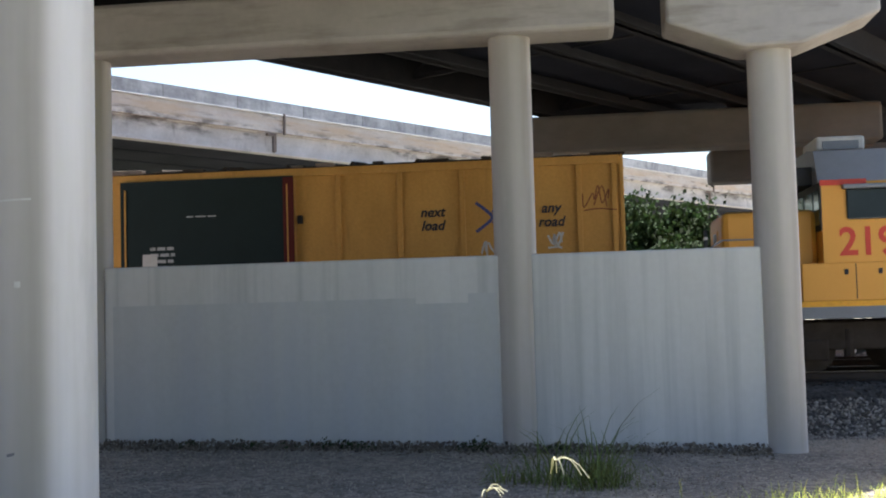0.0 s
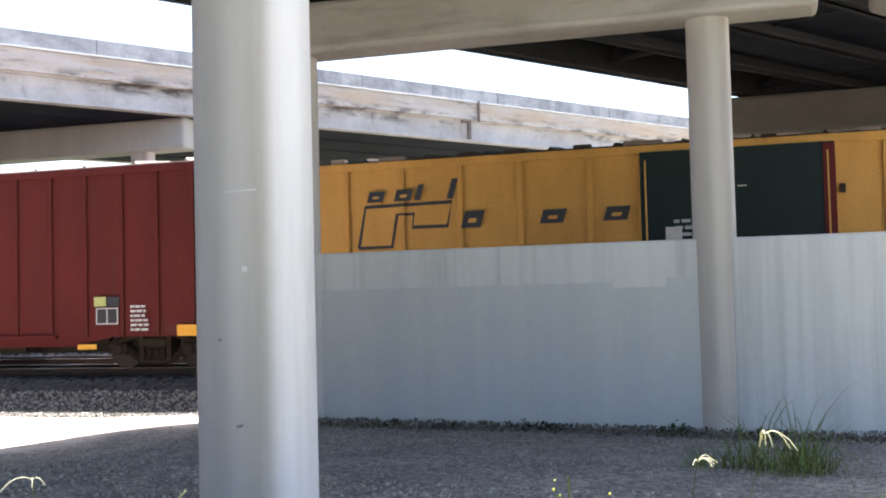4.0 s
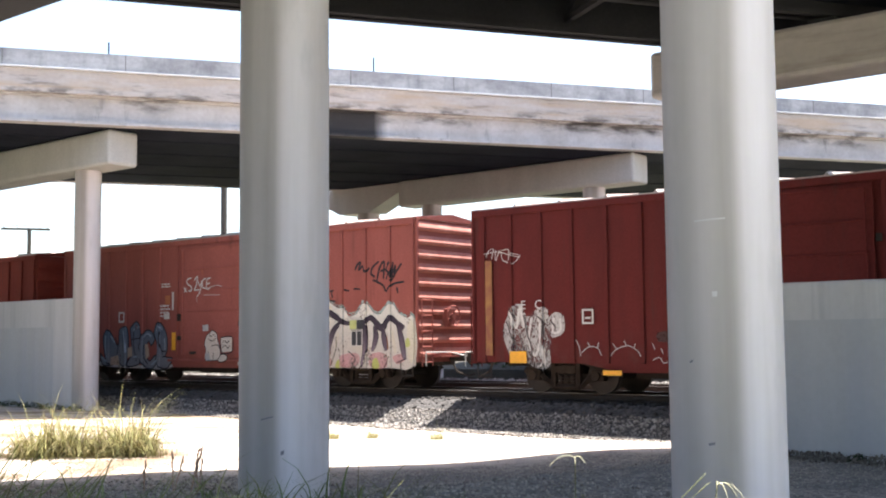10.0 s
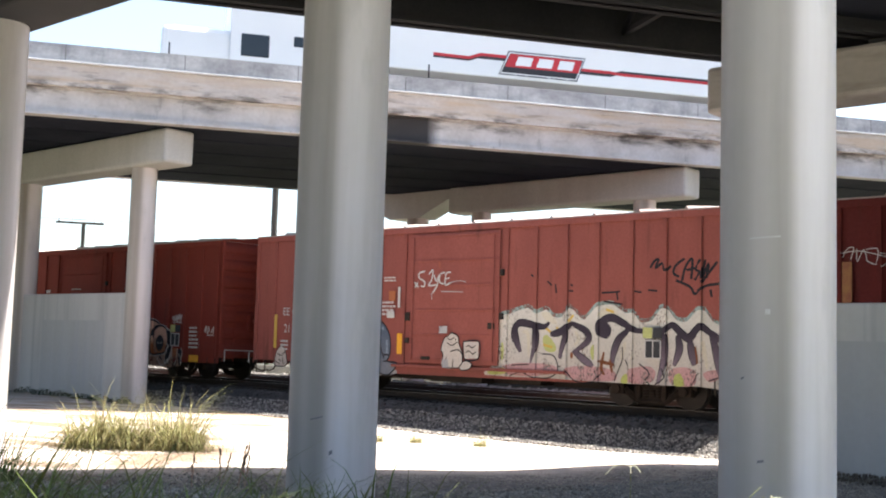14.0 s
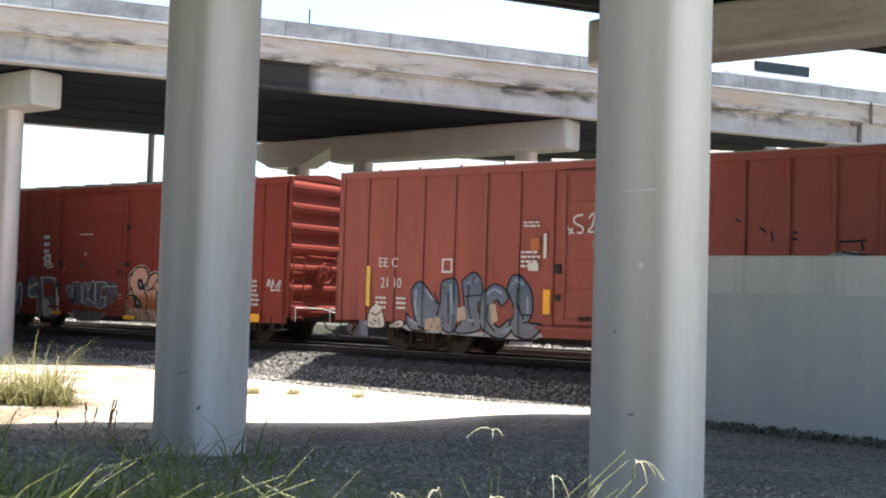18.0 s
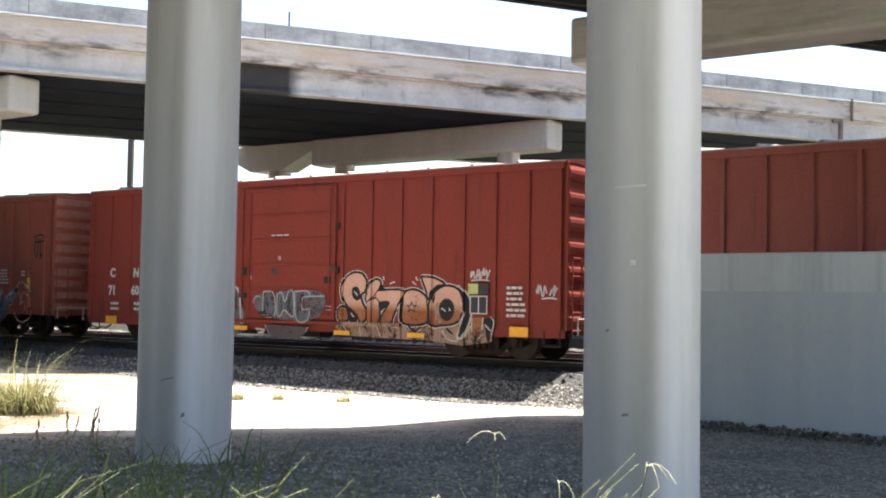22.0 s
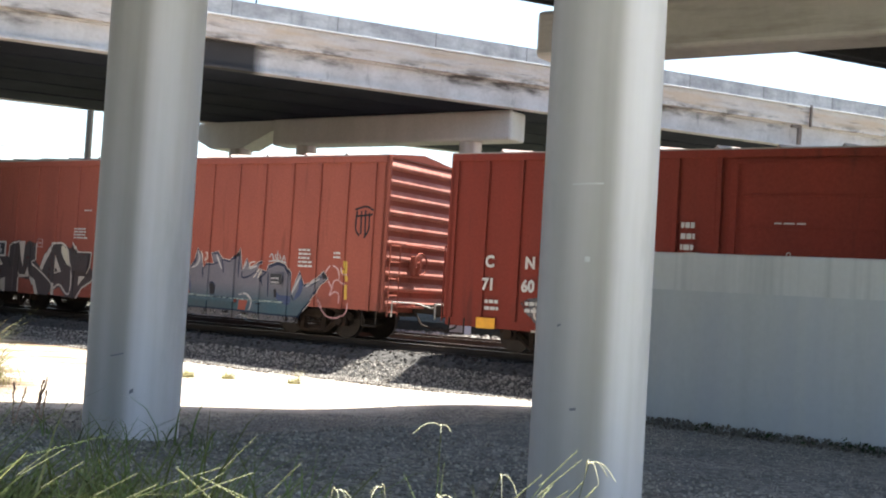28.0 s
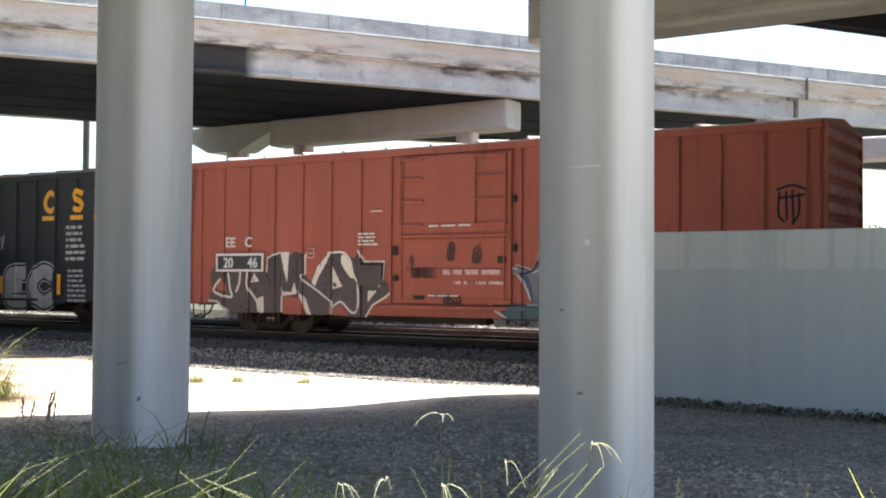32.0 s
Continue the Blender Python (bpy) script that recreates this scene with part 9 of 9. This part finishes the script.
# ---- locomotive ----
def locomotive():
    s0 = 2.0                                        # its left end along the rails at the start
    lo = thing("locomotive", "yellow diesel locomotive with grey roof and red trim", "locomotive", TRACK @ pose(s0, TRACK_Y, RAIL_Z), "freight cars")
    TRAIN.append((lo, s0))
    part("frame_sill", boxes((0.3, 19.6, -1.5, 1.5, 1.0, 1.3), bevel=0.02), LOCO_GREY, lo)
    part("sill_stripe", boxes((0.3, 19.6, -1.51, -1.5, 1.22, 1.32)), REFLECT, lo, "bright yellow reflective stripe")
    part("short_hood", boxes((0.65, 2.4, -1.05, 1.05, 1.3, 3.05), bevel=0.12), LOCO_YELLOW, lo)
    part("cab_base", boxes((2.0, 19.0, -1.5, 1.5, 1.32, 2.02), bevel=0.02), LOCO_YELLOW, lo)
    prof = [(-1.5, 2.02), (-1.5, 3.5), (-1.2, 4.12), (-0.6, 4.2), (0.6, 4.2), (1.2, 4.12), (1.5, 3.5), (1.5, 2.02)]
    part("cab", extrude_profile([(a, min(b, 3.5)) for a, b in prof if b < 3.6], 2.4, 5.2), LOCO_YELLOW, lo)
    part("cab_roof", extrude_profile([(-1.52, 3.5), (-1.2, 4.12), (-0.6, 4.2), (0.6, 4.2), (1.2, 4.12), (1.52, 3.5)], 2.35, 5.25), LOCO_GREY, lo)
    part("roof_line", boxes((2.38, 3.2, -1.525, -1.5, 3.44, 3.54)), LOCO_RED, lo)
    part("cab_window", boxes((2.84, 4.9, -1.53, -1.5, 2.80, 3.36), bevel=0.03), mat("cab_glass", (0.03, 0.04, 0.05), 0.08, bump=0), lo)
    part("window_hood", boxes((2.76, 5.0, -1.66, -1.5, 3.36, 3.44), bevel=0.02), LOCO_GREY, lo)
    part("number_board", boxes((1.9, 2.38, -1.0, 1.0, 3.5, 3.85), bevel=0.02), STENCIL_BLK, lo)
    for a, b in ((-1.42, -0.95), (-0.82, -0.08), (0.08, 0.82), (0.95, 1.42)):
        part("front_window", boxes((2.365, 2.4, a, b, 2.72, 3.38), bevel=0.01), mat("cab_front_glass", (0.10, 0.13, 0.09), 0.1, bump=0), lo)
    part("front_frame", boxes((2.375, 2.41, -1.5, 1.5, 2.62, 3.5)), STENCIL_BLK, lo, "black window surround of the cab front")
    for a in (-1.0, 0.45):
        ob = new("lettering", text_mesh("2198", 0.3, STENCIL, 0.9))
        ob.parent, ob.matrix_basis = lo, pose(1.894, a + 0.25, 3.57, 90, 0, -90)
    part("nose_door", boxes((0.635, 0.655, -0.4, 0.35, 1.4, 2.75), bevel=0.01), LOCO_YELLOW, lo)
    part("marker_board", boxes((0.28, 0.33, -1.48, -1.3, 1.5, 2.7)), STENCIL_BLK, lo)
    for k in range(4):
        part("marker_stripe", boxes((0.275, 0.335, -1.485, -1.295, 1.95 + k * 0.19, 2.0 + k * 0.19)), STENCIL, lo)
    part("air_conditioner", boxes((2.5, 3.4, -0.75, 0.6, 4.18, 4.45), bevel=0.05), STENCIL, lo)
    part("air_conditioner_grille", boxes((2.62, 3.28, -0.77, -0.75, 4.2, 4.36)), LOCO_GREY, lo)
    part("long_hood", boxes((5.2, 18.8, -0.95, 0.95, 2.02, 4.05), bevel=0.1), LOCO_YELLOW, lo)
    part("hood_roof", boxes((5.2, 18.8, -0.9, 0.9, 4.05, 4.25), bevel=0.08), LOCO_GREY, lo)
    me = text_mesh("2198", 0.72, LOCO_RED, 0.95, 0, 0.015)
    ob = new("lettering", me)
    ob.parent, ob.matrix_basis = lo, pose(3.36, -1.504, 2.16, 90, 0, 0)
    for x in (2.75, 3.35, 4.9, 6.6, 8.3):
        part("hatch_latch", boxes((x, x + 0.07, -1.52, -1.5, 1.8, 1.9), bevel=0.01), STENCIL_BLK, lo)
        part("hatch_seam", boxes((x + 0.2, x + 0.215, -1.505, -1.5, 1.36, 2.0)), STENCIL_BLK, lo)
    part("handrail", rods(((0.35, -1.45, 1.3), (0.35, -1.45, 2.35)), ((0.35, -1.45, 2.35), (0.6, -1.45, 2.5)), ((0.6, -1.45, 2.5), (1.9, -1.45, 2.5)), ((1.9, -1.45, 2.5), (1.9, -1.45, 1.3)), r=0.016), LOCO_GREY, lo)
    part("headlight", rods(((0.62, -0.12, 2.6), (0.72, -0.12, 2.6)), ((0.62, 0.12, 2.6), (0.72, 0.12, 2.6)), r=0.1, seg=14), STENCIL, lo)
    part("pilot", boxes((0.1, 0.35, -1.4, 1.4, 0.25, 1.1), bevel=0.03), STENCIL_BLK, lo)
    part("coupler", boxes((-0.5, 0.2, -0.15, 0.15, 0.7, 1.0), bevel=0.04), TRUCK_FRAME, lo)
    part("step_well", boxes((0.45, 1.0, -1.5, -1.2, 0.3, 0.36), (0.45, 1.0, -1.5, -1.2, 0.62, 0.68), bevel=0.01), STENCIL_BLK, lo)
    part("fuel_tank", boxes((6.8, 12.6, -1.35, 1.35, 0.3, 1.0), bevel=0.12), STENCIL_BLK, lo)
    for cx in (4.0, 15.6):
        fr = bmesh.new()
        for y in (-1.12, 1.12):
            box(fr, cx - 2.35, cx + 2.35, y - 0.07, y + 0.07, 0.42, 0.95, bevel=0.04)
            for k in (-1.75, 0.0, 1.75):
                box(fr, cx + k - 0.22, cx + k + 0.22, y - 0.12, y + 0.12, 0.22, 0.62, bevel=0.04)
                cyl(fr, (cx + k + 0.6, y, 0.3), (cx + k + 0.6, y, 0.8), 0.1, seg=10)
        part("bogie_frame", fr, TRUCK_FRAME, lo)
        for k in (-1.75, 0.0, 1.75):
            w = new("wheelset", WHEELSET)
            w.parent = lo
            w.matrix_basis = pose(cx + k, 0, 0.42)
            WHEELS.append((w, cx + k))


locomotive()

# ---- road traffic on the far overpass ----
TRUCK_WHITE = mat("truck_white_paint", (0.82, 0.82, 0.82), 0.4, mottle=0.2, scale=0.8, dark_amount=0.12, bump=0)
GLASS_DK = mat("dark_glass", (0.02, 0.025, 0.03), 0.06, bump=0)
CAR_BLUE = mat("dark_blue_car_paint", (0.02, 0.025, 0.06), 0.25, bump=0)
TYRE = mat("tyre_rubber", (0.02, 0.02, 0.02), 0.9)
LOGO_RED = mat("logo_red_paint", (0.55, 0.02, 0.03), 0.45, bump=0)
ROAD_Z = 9.33
TRAFFIC = []


def road_wheels(v, xs, y, r):
    for x in xs:
        for s in (-y, y):
            part("tyre", rods(((x, s - 0.13, r), (x, s + 0.13, r)), r=r, seg=20), TYRE, v)


def semi_truck():
    v = thing("semi_truck", "white semi truck and trailer with a red and black emblem", "truck", ROAD @ pose(0, 35.3, ROAD_Z))
    part("trailer_body", boxes((5.2, 20.4, -1.28, 1.28, 1.0, 4.1), bevel=0.04), TRUCK_WHITE, v)
    part("cab", extrude_profile([(-1.2, 0.7), (-1.2, 3.0), (-1.0, 3.6), (1.0, 3.6), (1.2, 3.0), (1.2, 0.7)], 1.9, 4.5), TRUCK_WHITE, v)
    part("bonnet", boxes((0.0, 2.0, -1.1, 1.1, 0.7, 1.7), bevel=0.15), TRUCK_WHITE, v)
    part("side_window", boxes((2.2, 3.0, -1.21, -1.19, 0.95, 1.6), bevel=0.02), GLASS_DK, v)
    part("sleeper_window", boxes((3.7, 4.3, -1.21, -1.19, 1.35, 1.65), bevel=0.02), GLASS_DK, v)
    part("windscreen", boxes((1.86, 1.9, -1.05, 1.05, 0.95, 1.6)), GLASS_DK, v)
    part("exhaust_stack", rods(((4.75, -1.1, 0.9), (4.75, -1.1, 3.2)), r=0.07, seg=10), STEEL_DK, v)
    e = Piece(v, "red and black emblem in plain shapes", 7.85, 1.05, 9.2, 0.85, -1.285)
    e.layer(STENCIL_BLK, [[(0.0, 0.52), (0.12, 0.5), (0.15, 0.62), (0.25, 0.62)], [(0.5, 0.42), (0.62, 0.42), (0.66, 0.56), (1.0, 0.56)]], width=0.10, smooth=False)
    e.layer(LOGO_RED, [[(0.0, 0.58), (0.12, 0.56), (0.16, 0.72), (0.25, 0.72)], [(0.5, 0.52), (0.62, 0.52), (0.66, 0.48), (0.995, 0.48)]], width=0.09, smooth=False)
    for k, (m, g) in enumerate(((SP_GREY, 0.0), (TRUCK_WHITE, 0.006), (STENCIL_BLK, 0.011))):
        q = bmesh.new()
        c = [(9.9 + g * 7, 1.10 + g * 7), (10.2 + g * 5, 1.86 - g * 7), (12.72 - g * 7, 1.86 - g * 7), (12.45 - g * 5, 1.10 + g * 7)]
        q.faces.new([q.verts.new((a, -1.297 - 0.003 * k, b)) for a, b in c])
        part("badge_plate", q, m, e.first)
    q = bmesh.new()
    q.faces.new([q.verts.new((a, -1.307, b)) for a, b in ((10.1, 1.36), (10.26, 1.77), (12.6, 1.77), (12.48, 1.36))])
    part("badge_plate", q, LOGO_RED, e.first)
    for x in (10.42, 11.1, 11.78):
        q = bmesh.new()
        q.faces.new([q.verts.new((x + a, -1.311, b)) for a, b in ((0.0, 1.42), (0.1, 1.7), (0.58, 1.7), (0.5, 1.42))])
        part("badge_block", q, TRUCK_WHITE, e.first)
    part("rear_lamp", boxes((20.4, 20.43, -1.2, -1.0, 1.1, 1.3)), LOGO_RED, v)
    part("door_frame", boxes((20.34, 20.42, -1.3, -1.2, 1.0, 4.1)), SP_LTGREY, v)
    data_block(v, 17.0, 1.2, 1.4, 0.12, 1, SP_LTGREY, y=-1.286)
    road_wheels(v, (1.0, 4.1, 5.4, 17.4, 18.7), 1.0, 0.36)
    v.scale = (1.07, 1.07, 1.07)
    TRAFFIC.append((v, 35.3, 0.3, 14.0, 19.7))


def sedan(label, paint, y, x_at, t_at, speed):
    v = thing("car", label, "car", ROAD @ pose(0, y, ROAD_Z), "cars on the overpass")
    part("body", boxes((0, 4.7, -0.9, 0.9, 0.35, 0.95), bevel=0.12), paint, v)
    part("cabin", extrude_profile([(-0.8, 0.9), (-0.62, 1.5), (0.62, 1.5), (0.8, 0.9)], 1.1, 3.9), paint, v)
    part("side_window", boxes((1.3, 3.7, -0.8, -0.68, 1.0, 1.38), bevel=0.02), GLASS_DK, v)
    road_wheels(v, (0.9, 3.8), 0.8, 0.33)
    TRAFFIC.append((v, y, x_at, t_at, speed))


semi_truck()
sedan("dark blue car on the far overpass", CAR_BLUE, 34.45, 7.06, 8.4, 29.3)
sedan("white car on the far overpass", TRUCK_WHITE, 34.45, 10.4, 18.5, 26.8)

# ---- birds ----
BIRD_BROWN = mat("bird_brown", (0.16, 0.11, 0.07), 0.8, bump=0)
BIRD_PALE = mat("bird_pale", (0.45, 0.38, 0.28), 0.8, bump=0)
BIRDS = []


def bird(size, m0, path):
    b = thing("bird", "small brown swallow in flight", "bird", m0, "birds")
    bm = bmesh.new()
    bmesh.ops.create_uvsphere(bm, u_segments=12, v_segments=8, radius=1.0, matrix=Matrix.LocRotScale((0, 0, 0), None, (0.5 * size, 0.16 * size, 0.15 * size)))
    bmesh.ops.create_uvsphere(bm, u_segments=10, v_segments=6, radius=0.14 * size, matrix=Matrix.Translation((-0.52 * size, 0, 0.05 * size)))
    part("body", bm, BIRD_PALE, b, smooth=True)
    part("tail", boxes((0.4 * size, 0.85 * size, -0.1 * size, 0.1 * size, -0.01, 0.012)), BIRD_BROWN, b)
    for k in (-1, 1):
        w = bmesh.new()
        prof = [(-0.2, 0), (0.2, 0), (0.25, 0.6), (0.3, 1.0), (0.02, 0.7)]
        lo = [w.verts.new((x * size, k * y * size, 0.0)) for x, y in prof]
        hi = [w.verts.new((x * size, k * y * size, 0.012)) for x, y in prof]
        w.faces.new(lo)
        w.faces.new(hi)
        for i in range(5):
            w.faces.new((lo[i], lo[(i + 1) % 5], hi[(i + 1) % 5], hi[i]))
        bmesh.ops.recalc_face_normals(w, faces=w.faces)
        part("wing", w, BIRD_BROWN, b, m=pose(0, k * 0.08 * size, 0.06 * size, 50 * k, 0, 0))
    BIRDS.append((b, path))


def flight(p0, p1, t0, t1):
    """Straight flight through p0 at t0 and p1 at t1, all clip long."""
    a, b = Vector(p0), Vector(p1)
    v = (b - a) / (t1 - t0)
    turn = math.degrees(math.atan2(-v.y, -v.x))
    return [(t, pose(*(a + v * (t - t0)), 0, 8 * math.sin(t), turn)) for t in (0.0, 8.0, 16.0, t0, 24.0, 32.0) if True]


path1 = flight((-0.9, 9.5, 3.05), (-1.59, 9.09, 2.9), 20.4, 20.5)
bird(0.15, path1[0][1], sorted(path1, key=lambda r: r[0]))
path2 = flight((-1.2, 21.97, 6.75), (-1.75, 21.5, 6.85), 29.2, 29.3)
bird(0.16, path2[0][1], sorted(path2, key=lambda r: r[0]))


# ---- what moves ----
def travel(t):
    """How far the train has rolled."""
    return 1.54714 * t + 0.01515948 * t * t + 0.0000340309 * t ** 3


def motions():
    times = [i * 1.0 for i in range(33)]
    for car, s in TRAIN:
        walk(car, [(t, TRACK @ pose(s + travel(t), TRACK_Y, RAIL_Z)) for t in times])
    for v, y, x_at, t_at, speed in TRAFFIC:
        walk(v, [(t, ROAD @ pose(x_at - speed * (t - t_at), y, ROAD_Z)) for t in (0.0, 8.0, 16.0, 24.0, 32.0)])
    for b, path in BIRDS:
        walk(b, path)
    turn = [i * 0.3 for i in range(107)]
    for w, x in WHEELS:
        walk(w, [(t, pose(x, 0, 0.42) @ Matrix.Rotation(travel(t) / 0.42, 4, "Y")) for t in turn + [32.0]])


motions()
